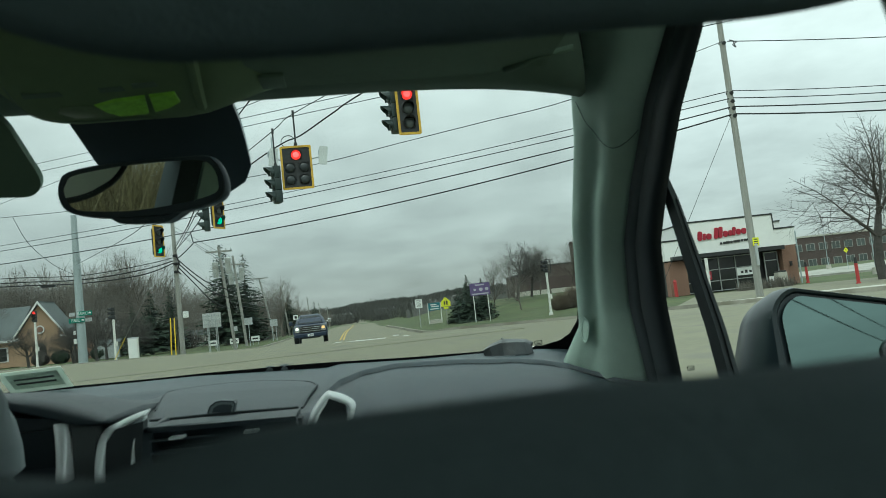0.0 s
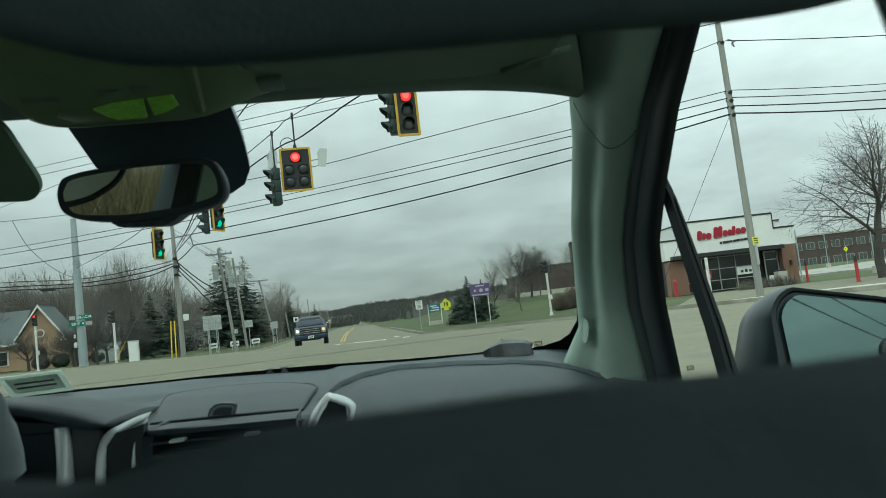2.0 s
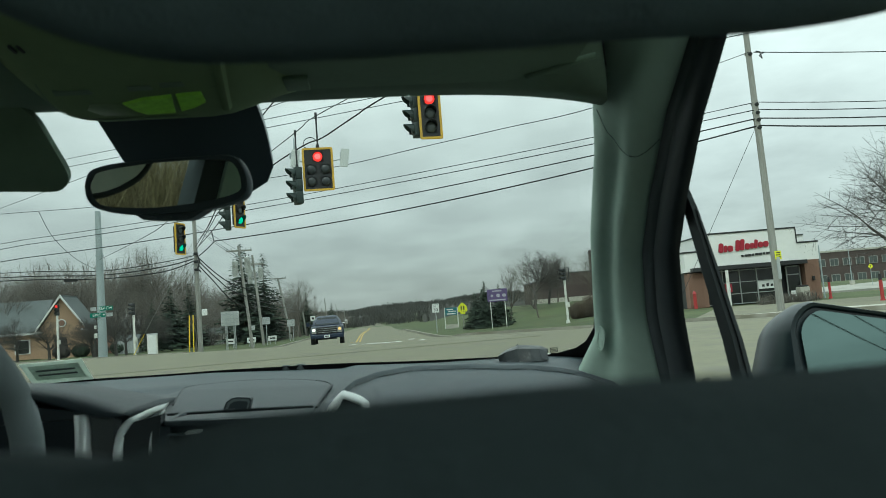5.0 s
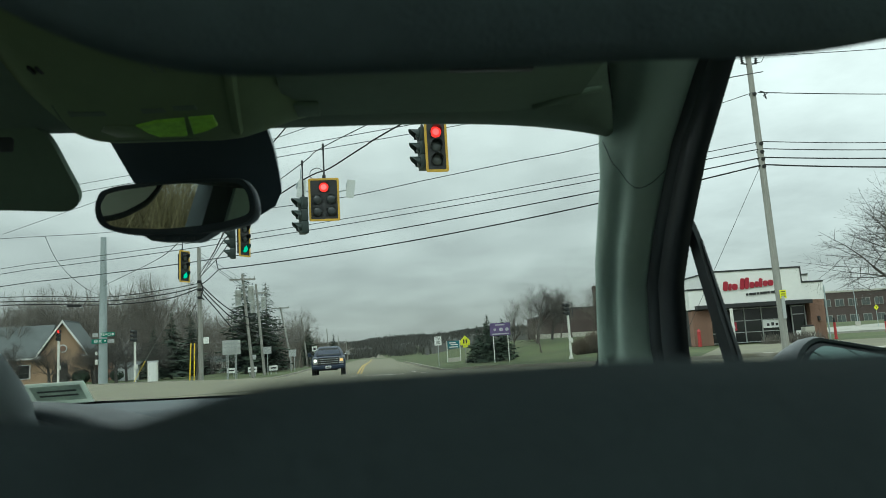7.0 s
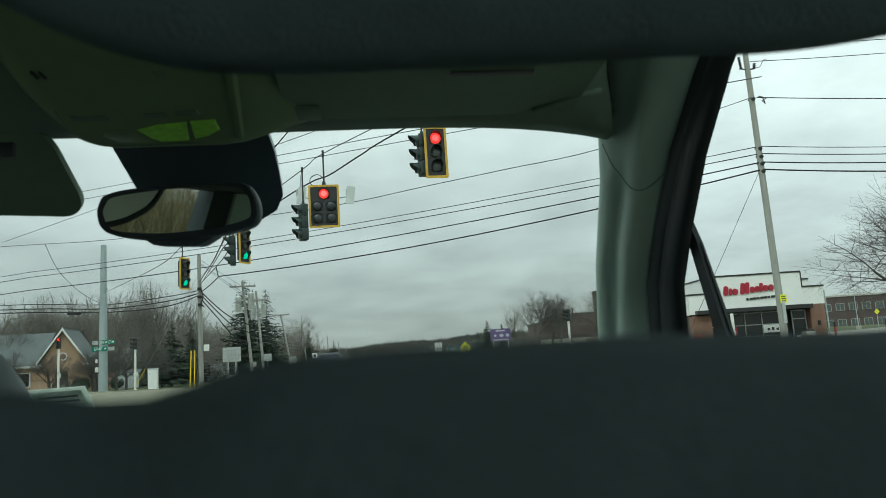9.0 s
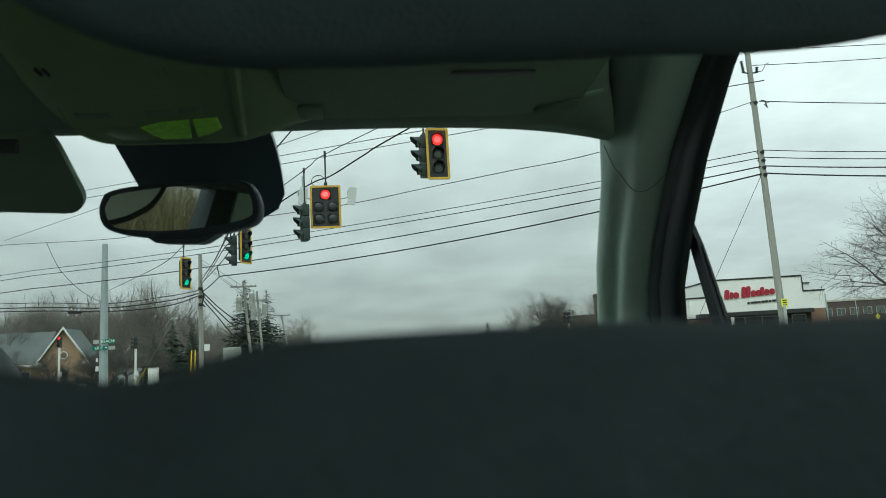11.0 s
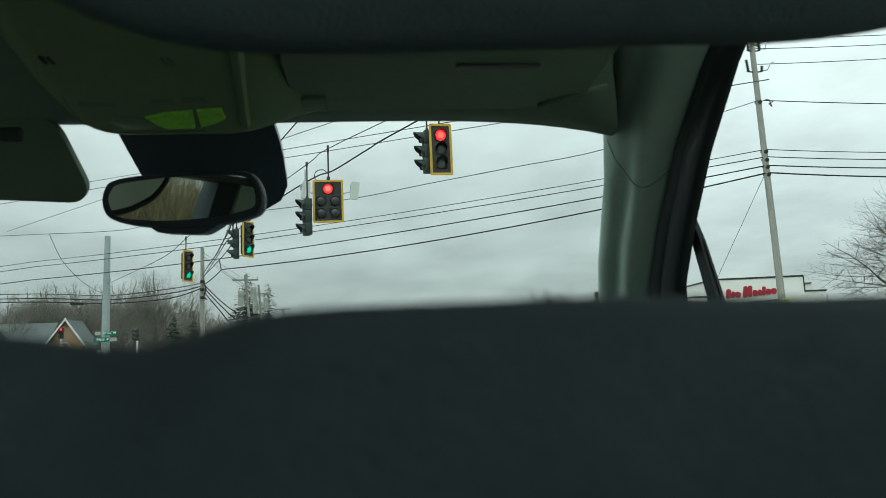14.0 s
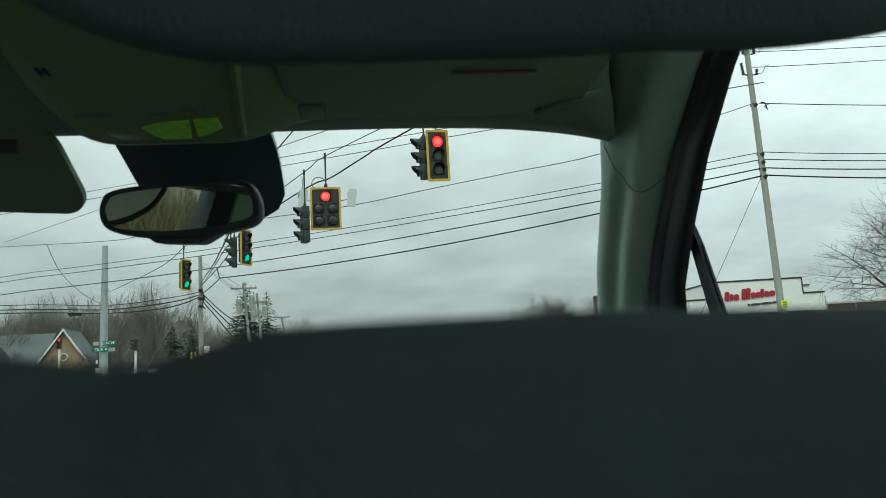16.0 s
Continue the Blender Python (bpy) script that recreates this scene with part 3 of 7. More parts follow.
def dash_z(x, y):
    yc, zc = lip(x)
    far = ledge(x)
    if y >= yc:
        right = zc + (far - zc) * ease(y, yc, 1.68)
    else:
        right = zc - 0.011 * ease(yc - y, 0.0, 0.02) - 0.60 * max(yc - 0.02 - y, 0) ** 2
    centre = min(1.190 - 0.055 * (x + 0.32), far) - 0.06 * max(1.27 - y, 0) - 0.3 * max(1.05 - y, 0)
    left = far - 0.02 * max(1.3 - y, 0) - 0.010 * ease(1.42 - y, 0, 0.05) * (1 - ease(1.30 - y, 0, 0.05))
    k = ease(x, -0.075, -0.03)
    q = ease(x, -0.365, -0.345)
    return (left * (1 - q) + centre * q) * (1 - k) + right * k


b = B()
def pad_y(x, s):
    yc = lip(x)[0]
    return 1.02 + (yc - 1.05) * s if s <= 1 else yc - 0.03 + 0.04 * (s - 1) if s <= 2 else yc + 0.01 + (1.735 - yc) * (s - 2)


sheet(b, lambda x, s: (x, pad_y(x, s), dash_z(x, pad_y(x, s))), steps(-1.02, 0.575, 150), steps(0, 1, 30) + steps(1.08, 2, 12) + steps(2.05, 3, 22), 0.05)
dashboard = cp("dashboard", b, M_DASH, label="soft grained charcoal dashboard pad", smooth=True)
b = B()
box(b, (XC, 1.22, 0.90), (1.44, 0.36, 0.40), 0.03)
cp("fascia", b, M_DASHGREY, dashboard)
# thin dark line drawn in for the shade under the pad's lip
b = B()
sweep(b, curve([(x, lip(x)[0] - 0.014, dash_z(x, lip(x)[0] - 0.014) + 0.0002) for x in steps(-0.03, 0.47, 26)], 4), 0.0010, 8)
cp("pad_lip_shade", b, M_SEAL, dashboard, smooth="all")
b = B()
loft(b, [[(x, 1.215 + dx, 1.105 + h) for dx, h in ((-0.012, 0), (0.012, 0), (0.008, 0.012), (-0.008, 0.012))] for x in (0.405, 0.425)])
cp("vent_tab", b, M_SEAL, dashboard)

# black painted foot of the windscreen, rising along the pillar
BAND = [(x, 1.735, ledge(x) + 0.0055 + 0.002 * ease(x, 0.25, 0.42), x, 1.745, ledge(x) - 0.03) for x in steps(-1.0, 0.43, 24)]
BAND += [(0.462, 1.69, 1.171, 0.50, 1.70, 1.13), (0.488, 1.62, 1.184, 0.53, 1.63, 1.13), (0.492, 1.55, 1.202, 0.54, 1.56, 1.14), (0.487, 1.47, 1.234, 0.54, 1.48, 1.17), (0.47, 1.40, 1.28, 0.52, 1.41, 1.22)]
b = B()
loft(b, [[(x0, y0, z0), (x1, y1, z1), (x1, y1 + 0.004, z1), (x0, y0 + 0.004, z0)] for x0, y0, z0, x1, y1, z1 in BAND])
cp("frit_band", b, M_BLACKGLOSS, windscreen, "black painted lower edge of the glass")
for dx in (0.0, 0.035):
    b = B()
    loft(b, [ring((-0.205 + dx, 1.748, ledge(-0.2) + h), (0, 0, 1), r, 10) for h, r in ((-0.01, 0.014), (0.004, 0.014), (0.009, 0.009))])
    cp("washer_nozzle", b, M_SEAL, label="black washer nozzle", smooth=True)

# centre storage bin lid
lid = [(v.x, v.y) for v in curve([(-0.298, 1.065, 0), (-0.312, 1.16, 0), (-0.330, 1.27, 0), (-0.335, 1.345, 0), (-0.300, 1.395, 0), (-0.235, 1.435, 0), (-0.165, 1.425, 0), (-0.100, 1.365, 0), (-0.075, 1.285, 0), (-0.080, 1.20, 0), (-0.089, 1.068, 0)], 5)]


def lid_z(x, y):
    return dash_z(x, y) + 0.004 - 0.16 * max(1.16 - y, 0) ** 1.5


b = B()
LC = Vector((-0.2, 1.24))
loft(b, [[(x, y, lid_z(x, y) - 0.012) for x, y in lid], [(x, y, lid_z(x, y)) for x, y in lid]] +
     [[(LC.x + (x - LC.x) * k, LC.y + (y - LC.y) * k, lid_z(LC.x + (x - LC.x) * k, LC.y + (y - LC.y) * k) + 0.0012) for x, y in lid] for k in (0.97, 0.8, 0.6, 0.4, 0.2, 0.05)])
bin_lid = cp("bin_lid", b, M_DASH, dashboard, "charcoal storage bin lid with a finger pull", smooth=True)
b = B()
back_edge = [p for p in lid if p[1] > 1.13]
sweep(b, [(LC.x + (x - LC.x) * 1.012, LC.y + (y - LC.y) * 1.01, lid_z(x, y) - 0.0002) for x, y in back_edge], 0.0014, 6)
sweep(b, [(x + 0.002, y, lid_z(x, y) - 0.0004) for x, y in lid if x > -0.11 and y > 1.07], 0.0024, 6)
cp("lid_gap", b, M_SEAL, dashboard)
b = B()
sweep(b, curve([(-0.2965, 1.057, 1.1795), (-0.19, 1.060, 1.1762), (-0.0885, 1.060, 1.1715)], 8), 0.0022, 6)
cp("lid_gap", b, M_SEAL, dashboard)
pull = [(-0.0205, 0), (-0.017, 0.0105), (-0.009, 0.0165), (0.0, 0.018), (0.017, 0.0165), (0.0195, 0.013), (0.0165, -0.001)]
pm = pose(-0.198, 1.060, 1.1775, 0, 4, 0)
b = B()
prism(b, pull, 0.02, pm)
finger = cp("finger_pull", b, M_DASHDARK, dashboard, "recessed dark finger pull")
# rim takes the paler wheel grey, in place of light its face doesn't catch
b = B()
loft(b, [[pm @ Vector((x * 0.90 + 0.0005, -0.0012, z * 0.86 + 0.0006)) for x, z in pull], [pm @ Vector((x * 0.72 + 0.001, -0.0012, z * 0.62 + 0.0012)) for x, z in pull], [pm @ Vector((x * 0.70 + 0.001, 0.002, z * 0.60 + 0.0012)) for x, z in pull], [pm @ Vector((x * 0.92, 0.004, z * 0.88)) for x, z in pull]], cap=False)
cp("pull_rim", b, M_WHEEL, finger)

# centre vents
b = B()
prism(b, [(-0.27, 1.18), (-0.08, 1.165), (-0.08, 1.07), (-0.28, 1.07)], 0.03, pose(0, 0.992, 0))
vents = cp("centre_vents", b, M_SEAL, label="black centre air vents", smooth=False)
for k in range(4):
    b = B()
    box(b, (0, 0, 0), (0.19, 0.020, 0.0028), 0.001, pose(-0.178, 0.978, 1.160 - 0.016 * k, 0, 3, 10))
    cp("slat", b, M_DASHDARK, vents)
for x, y, z in ((-0.235, 0.945, 1.1665), (-0.142, 0.945, 1.1625)):
    b = B()
    prism(b, rounded(0.019, 0.0035, 0.0015), 0.02, pose(x, y, z))
    cp("tab", b, M_SILVER, vents, "silver vent tab")
b = B()
box(b, (0, 0, 0), (0.19, 0.012, 0.005), 0.001, pose(-0.178, 0.972, 1.176, 0, 3, 10))
cp("vent_brow", b, M_DASHDARK, vents)


def trim_band(name, outer, inner, y, label, lean=0.5):
    """A flat bright band between two edges, its inner edge set back."""
    o, n = curve([(x, 0, z) for x, z in outer], 5), curve([(x, 0, z) for x, z in inner], 5)
    for run in (o, n):
        for p in run:
            # leans back: the upper end lies deeper, on the same line of sight from the rear seat
            k = 1 + lean * (p.z - 1.165) / y
            p.x, p.y, p.z = p.x * k, y * (k - 1), 1.3 + (p.z - 1.3) * k
    b = B()
    loft(b, [[(p.x, p.y + y + 0.009, p.z)] + [tuple(p.lerp(q, k) + Vector((0, y + h, 0))) for k, h in ((0.15, 0.006), (0.35, 0.003), (0.6, 0.0008), (0.85, 0.0006), (1.0, 0.003))] + [(q.x, q.y + y + 0.014, q.z), (p.x, p.y + y + 0.02, p.z)] for p, q in zip(o, n)])
    return cp(name, b, M_SILVER, dashboard, label, smooth="all")


trim_band("trim_arc", [(-0.2684, 1.2055), (-0.2860, 1.2020), (-0.3025, 1.1962), (-0.3232, 1.1872), (-0.3340, 1.1700), (-0.3392, 1.1442), (-0.3410, 1.12)], [(-0.2735, 1.1968), (-0.2880, 1.1925), (-0.3060, 1.1850), (-0.3150, 1.1780), (-0.3210, 1.1690), (-0.3277, 1.1442), (-0.3295, 1.12)], 0.948, "satin silver trim arc")
trim_band("trim_thin", [(-0.2745, 1.1975), (-0.2815, 1.186), (-0.2875, 1.174), (-0.2915, 1.161), (-0.295, 1.14)], [(-0.2720, 1.1965), (-0.2790, 1.1855), (-0.2850, 1.1735), (-0.2890, 1.1605), (-0.292, 1.14)], 0.948, "thin silver trim line")
trim_band("trim_hook", [(-0.080, 1.14), (-0.068, 1.168), (-0.058, 1.182), (-0.043, 1.196), (-0.034, 1.1945), (-0.022, 1.190), (-0.011, 1.183), (-0.005, 1.175), (-0.007, 1.165), (-0.018, 1.14)], [(-0.068, 1.14), (-0.056, 1.165), (-0.048, 1.176), (-0.040, 1.185), (-0.035, 1.184), (-0.026, 1.180), (-0.018, 1.176), (-0.015, 1.170), (-0.017, 1.162), (-0.027, 1.14)], 0.983, "satin silver vent surround")
b = B()
prism(b, [(-0.058, 1.165), (-0.041, 1.186), (-0.019, 1.177), (-0.014, 1.10), (-0.08, 1.10)], 0.02, pose(0, 0.994, 0))
cp("side_vent", b, M_SEAL, dashboard)
b = B()
prism(b, [(-0.332, 1.09), (-0.326, 1.165), (-0.31, 1.186), (-0.275, 1.192), (-0.288, 1.09)], 0.02, pose(0, 0.952, 0))
cp("side_vent", b, M_SEAL, dashboard)
b = B()
prism(b, [(-0.2715, 1.1840), (-0.2780, 1.178), (-0.2845, 1.168), (-0.290, 1.145), (-0.293, 1.09), (-0.272, 1.09), (-0.268, 1.15), (-0.2655, 1.178), (-0.2665, 1.1830)], 0.09, pose(0, 0.953, 0))
cp("stack_edge", b, M_DASH, dashboard)
b = B()
loft(b, [[(-0.275, 0.953, 1.1822), (-0.084, 0.953, 1.1738), (-0.084, 0.953, 1.168), (-0.275, 0.953, 1.176)], [(-0.285, 0.985, 1.1835), (-0.085, 0.985, 1.1745), (-0.085, 0.985, 1.15), (-0.285, 0.985, 1.15)], [(-0.299, 1.058, 1.1780), (-0.086, 1.061, 1.1700), (-0.086, 1.061, 1.14), (-0.299, 1.058, 1.14)]])
cp("console_top", b, M_DASH, dashboard)

# instrument hood before the driver
HOOD = [(v.x, v.z, v.y) for v in curve([(-0.92, 0.012, 1.228), (-0.75, 0.013, 1.243), (-0.56, 0.013, 1.247), (-0.459, 0.012, 1.242), (-0.418, 0.016, 1.235), (-0.384, 0.019, 1.225), (-0.356, 0.018, 1.214), (-0.334, 0.011, 1.205), (-0.322, 0.004, 1.200)], 5)]
b = B()
loft(b, [[(x, 0.956, zt - dz), (x, 0.952, zt - dz * 0.8), (x, 0.955, zt - dz * 0.45), (x, 0.966, zt - dz * 0.12), (x, 0.985, zt), (x, 1.05, zt - 0.0015), (x, 1.12, zt - 0.15 * (zt - 1.18)), (x, 1.22, zt - 0.55 * (zt - 1.18)), (x, 1.34, 1.172), (x, 1.34, 1.12), (x, 1.10, zt - 0.045), (x, 0.99, zt - dz - 0.006)] for x, zt, dz in HOOD])
hood = cp("instrument_hood", b, M_DASH, label="charcoal instrument hood", smooth="all")
b = B()
prism(b, [(-0.90, 1.02), (-0.345, 1.02), (-0.345, 1.165), (-0.36, 1.19), (-0.47, 1.21), (-0.90, 1.21)], 0.02, pose(0, 1.03, 0))
cp("gauge_face", b, M_DASHDARK, hood, "dark instrument face")
b = B()
loft(b, [[(x0 + (x1 - x0) * (0.5 - 0.5 * math.cos(a)), 0.950 + 0.35 * (z - 1.17) - 0.004 * math.sin(a), z) for a in steps(0, math.pi, 8)] + [(x1, 0.968, z), (x0, 0.968, z)] for x0, x1, z in ((-0.3872, -0.3715, 1.2010), (-0.3848, -0.3692, 1.188), (-0.3828, -0.3678, 1.175), (-0.3810, -0.3670, 1.163), (-0.3798, -0.3670, 1.150), (-0.379, -0.367, 1.13))])
cp("bright_strip", b, M_SATIN, hood, "bright chrome bezel strip", smooth=True)

b = B()
prism(b, [(-0.366, 1.206), (-0.336, 1.198), (-0.339, 1.17), (-0.345, 1.10), (-0.366, 1.10)], 0.03, pose(0, 0.962, 0))
cp("gauge_side", b, M_DASHGREY, hood)

# steering wheel
b = B()
sweep(b, [(-0.553 + 0.182 * math.cos(a), 0.80 - 0.05 * math.sin(a), 1.20 + 0.176 * math.sin(a)) for a in steps(0, 2 * math.pi * 47 / 48, 47)], 0.0165, 10, close=True)
wheel = cp("steering_wheel", b, M_WHEEL, label="grey leather steering wheel", smooth="all")
b = B()
box(b, (-0.553, 0.84, 1.18), (0.16, 0.05, 0.12), 0.02)
for a in (195, 345, 270):
    rod(b, (-0.553, 0.84, 1.18), (-0.553 + 0.175 * math.cos(radians(a)), 0.81, 1.20 + 0.17 * math.sin(radians(a))), 0.02, 0.014)
rod(b, (-0.553, 0.85, 1.17), (-0.553, 1.05, 1.08), 0.04)
cp("hub", b, M_DASHDARK, wheel, smooth=True)

# overhead console with the map lamp
b = B()
rings = []
for y, z, w in ((0.70, 1.668, 0.10), (0.74, 1.650, 0.115), (0.84, 1.628, 0.122), (0.93, 1.606, 0.122), (0.965, 1.6005, 0.118), (0.985, 1.598, 0.110), (0.997, 1.5995, 0.104), (1.008, 1.606, 0.098), (1.03, 1.63, 0.09)):
    cx = XC + 0.005
    rings.append([(cx - w - 0.050, y, z + 0.055), (cx - w - 0.022, y, z + 0.026), (cx - w - 0.004, y, z + 0.010), (cx - w + 0.012, y, z + 0.003), (cx - w + 0.035, y, z), (cx + w - 0.03, y, z + 0.0005), (cx + w, y, z + 0.004),
                  (cx + w + 0.03, y, z + 0.013), (cx + w + 0.07, y, z + 0.027), (cx + w + 0.12, y, z + 0.04), (cx, y, z + 0.06)])
loft(b, rings)
console = cp("overhead_console", b, M_CONSOLE, label="grey overhead console", smooth="all")


def console_z(y):
    return float(np.interp(y, (0.70, 0.74, 0.84, 0.93, 0.965, 0.985), (1.668, 1.650, 1.628, 1.606, 1.6005, 1.598)))


def console_plate(name, outline, material, drop, label=""):
    """A thin plate moulded to the console's underside."""
    b = B()
    cx, cy = sum(x for x, _ in outline) / len(outline), sum(y for _, y in outline) / len(outline)
    loft(b, [[(cx + (x - cx) * k, cy + (y - cy) * k, console_z(cy + (y - cy) * k) - d) for x, y in outline] for k, d in ((1.0, -0.003), (1.0, drop * 0.5), (0.93, drop))])
    return cp(name, b, material, console, label, smooth=True)


console_plate("lamp_lens", [(-0.302, 0.934), (-0.272, 0.923), (-0.2347, 0.919), (-0.2425, 0.966), (-0.280, 0.968), (-0.293, 0.955)], M_LENS, 0.003, "lime-tinted map lamp lens")
console_plate("lamp_lens", [(-0.2295, 0.918), (-0.1966, 0.9145), (-0.1952, 0.9375), (-0.212, 0.952), (-0.2336, 0.962)], M_LENS, 0.003, "lime-tinted map lamp lens")
console_plate("dim_lens", [(-0.352, 0.950), (-0.342, 0.934), (-0.304, 0.936), (-0.295, 0.955), (-0.284, 0.969), (-0.338, 0.968)], M_LENSDIM, 0.002, "unlit grey-green lens")
for x0, x1, y in ((-0.376, -0.332, 0.905), (-0.284, -0.256, 0.901), (-0.243, -0.215, 0.896)):
    console_plate("switch", [(x0, y - 0.004), (x1, y - 0.005), (x1 + 0.002, y + 0.004), (x0 - 0.001, y + 0.005)], M_LINER, 0.0015, "dark console switch")
for x in (-0.3825, -0.3735, -0.2450, -0.2365):
    console_plate("microphone_slot", [(x - 0.002, 0.809), (x + 0.001, 0.809), (x + 0.003, 0.821), (x, 0.821)], M_SEAL if x < -0.3 else M_LINER, 0.0008)
b = B()
sweep(b, curve([(-0.389, 0.885, console_z(0.885)), (-0.3895, 0.93, console_z(0.93) - 0.001), (-0.382, 0.958, console_z(0.958) - 0.001), (-0.365, 0.975, console_z(0.975) - 0.001), (-0.33, 0.981, console_z(0.981) - 0.001), (-0.23, 0.979, console_z(0.979) - 0.0005)], 5), 0.0008, 6)
cp("lamp_recess_edge", b, M_LINER, console, smooth="all")
b = B()
loft(b, [[(x, y, console_z(y) - d) for x, d in ((-0.176 + (0.93 - y) * 0.1, 0.0), (-0.172 + (0.93 - y) * 0.1, 0.003), (-0.166 + (0.93 - y) * 0.1, 0.003), (-0.160 + (0.93 - y) * 0.1, -0.006))] for y in (0.965, 0.93, 0.88, 0.82, 0.78)])
cp("console_bezel", b, M_CONSOLE, console, "pale moulded edge", smooth=True)

# sun visors: the driver's is folded down, the other lies up against the liner
b = B()
vis = [(x - (0.008 + 0.045 * (z + 0.148) / 0.148) * (x > -0.22), z) for x, z in rounded(0.46, 0.148, 0.04, 6, -0.22, -0.074)]
prism(b, vis, 0.014, pose(-0.418, 1.015, 1.640, 38, 0, 0) @ pose(0, 0, 0, 0, 4, 0))
visor = cp("sun_visor", b, M_VISOR, label="grey cloth sun visor folded down", smooth=True)
b = B()
box(b, (-0.50, 0.99, 1.60), (0.03, 0.012, 0.02), 0.003)
cp("visor_clip", b, M_SEAL, visor)
b = B()
rings = []
for s in steps(0, 1, 14):
    x = -0.105 + 0.42 * s
    e = 1 - 0.5 * max(0, (s - 0.88) / 0.12) ** 2
    rings.append([(x, 0.985 - 0.03 * (1 - e), 1.630), (x, 0.99 - 0.03 * (1 - e), 1.637), (x, 0.775, 1.652), (x, 0.775, 1.640), (x, 0.88, 1.6335)])
loft(b, rings)
visor2 = cp("sun_visor", b, M_VISOR, label="grey cloth sun visor stowed against the roof", smooth=True)
b = B()
box(b, (-0.075, 0.955, 1.629), (0.034, 0.05, 0.006), 0.002)
cp("visor_clip", b, M_VISOR, visor2)
b = B()
box(b, (0.17, 0.835, 1.6345), (0.11, 0.012, 0.004), 0.0015)
cp("visor_label", b, M_DASHGREY, visor2, "faded visor label edge")
b = B()
sweep(b, [(0.255, 0.965, 1.628), (0.275, 0.95, 1.629), (0.30, 0.93, 1.633), (0.345, 0.915, 1.638)], 0.005, 8)
cp("visor_hinge", b, M_VISOR, visor2, smooth="all")

# interior mirror, its mount and sensor cover
mm = pose(-0.274, 1.045, 1.512, 0, 0, 0) @ pose(0, 0, 0, 3, 0, -15)
b = B()
shape = [(v.x, v.z) for v in curve([(-0.1346, 0, 0.009), (-0.130, 0, 0.027), (-0.1185, 0, 0.0375), (-0.0776, 0, 0.0425), (-0.0023, 0, 0.0405), (0.0673, 0, 0.0375), (0.102, 0, 0.0335), (0.117, 0, 0.019), (0.1245, 0, -0.004), (0.120, 0, -0.025), (0.0975, 0, -0.0355), (0.0316, 0, -0.0425), (-0.0599, 0, -0.0368), (-0.1079, 0, -0.0256), (-0.1285, 0, -0.012)], 4, True)]
pane = [(v.x, v.z) for v in curve([(-0.1214, 0, 0.0064), (-0.1165, 0, 0.0225), (-0.1012, 0, 0.0318), (-0.0337, 0, 0.0352), (0.0234, 0, 0.0338), (0.0667, 0, 0.0310), (0.096, 0, 0.0265), (0.1095, 0, 0.0135), (0.114, 0, -0.0071), (0.107, 0, -0.021), (0.0595, 0, -0.0288), (-0.0105, 0, -0.0308), (-0.0632, 0, -0.0264), (-0.107, 0, -0.0175)], 4, True)]
loft(b, [[mm @ Vector((x * k, y, z * k)) for x, z in shape] for y, k in ((-0.006, 0.955), (-0.009, 0.98), (-0.006, 1.0), (0.006, 1.0), (0.018, 0.96), (0.03, 0.8))])
mirror = cp("interior_mirror", b, M_MIRRORHOUSE, label="black interior mirror", smooth=True)
b = B()
loft(b, [[mm @ Vector((x, y, z)) for x, z in pane] for y in (-0.0105, -0.006)])
cp("mirror_glass", b, M_MIRROR, mirror, "clear mirror glass")
b = B()
loft(b, [[mm @ Vector((x * k, y, z)) for x, z in ((-0.064, -0.0335), (-0.046, -0.0455), (-0.036, -0.0475), (0.022, -0.0525), (0.032, -0.0510), (0.054, -0.0405), (0.05, -0.030))] for y, k in ((-0.004, 0.98), (-0.001, 1.0), (0.02, 0.97))])
cp("button_bar", b, M_MIRRORHOUSE, mirror, smooth=True)
for k in range(3):
    b = B()
    box(b, (-0.030 + 0.024 * k, -0.0052, -0.0445 - 0.0018 * k), (0.013, 0.003, 0.0035), 0.001, mm)
    cp("button", b, M_DASHDARK, mirror)
b = B()
cover = [(-0.378, 1.05, 1.622), (-0.145, 1.05, 1.633), (-0.139, 1.075, 1.61), (-0.136, 1.10, 1.586), (-0.134, 1.13, 1.552), (-0.147, 1.15, 1.532), (-0.172, 1.16, 1.520), (-0.26, 1.16, 1.515), (-0.345, 1.135, 1.552), (-0.361, 1.11, 1.570)]
mid = Vector((-0.25, 1.11, 1.575))
loft(b, [[Vector(p) for p in cover], [mid + (Vector(p) - mid) * 0.97 + Vector((0, 0.03, 0.02)) for p in cover], [mid + (Vector(p) - mid) * 0.84 + Vector((0, 0.045, 0.03)) for p in cover]])
cp("sensor_cover", b, M_MIRRORHOUSE, mirror, "black sensor cover on the glass", smooth=True)
b = B()
rod(b, (-0.262, 1.06, 1.52), (-0.245, 1.13, 1.56), 0.012)
cp("mount_arm", b, M_MIRRORHOUSE, mirror, smooth=True)

# wing mirror outside the passenger's window
wm = pose(0.895, 1.17, 1.153, -8, 0, -9)
b = B()
wo = rounded(0.27, 0.205, 0.05, 7)
wo = [(x, z + 0.010 * (1 - (x / 0.135) ** 2) * (z > 0) - 0.23 * max(x + 0.09, 0) * (1 if z > 0 else 0.6)) for x, z in wo]


def wing_ring(y, k, flare):
    return [wm @ Vector((x * k - flare * max(0.10 - z, 0) * 2.2 * max(-x, 0) / 0.135, y, z * k)) for x, z in wo]


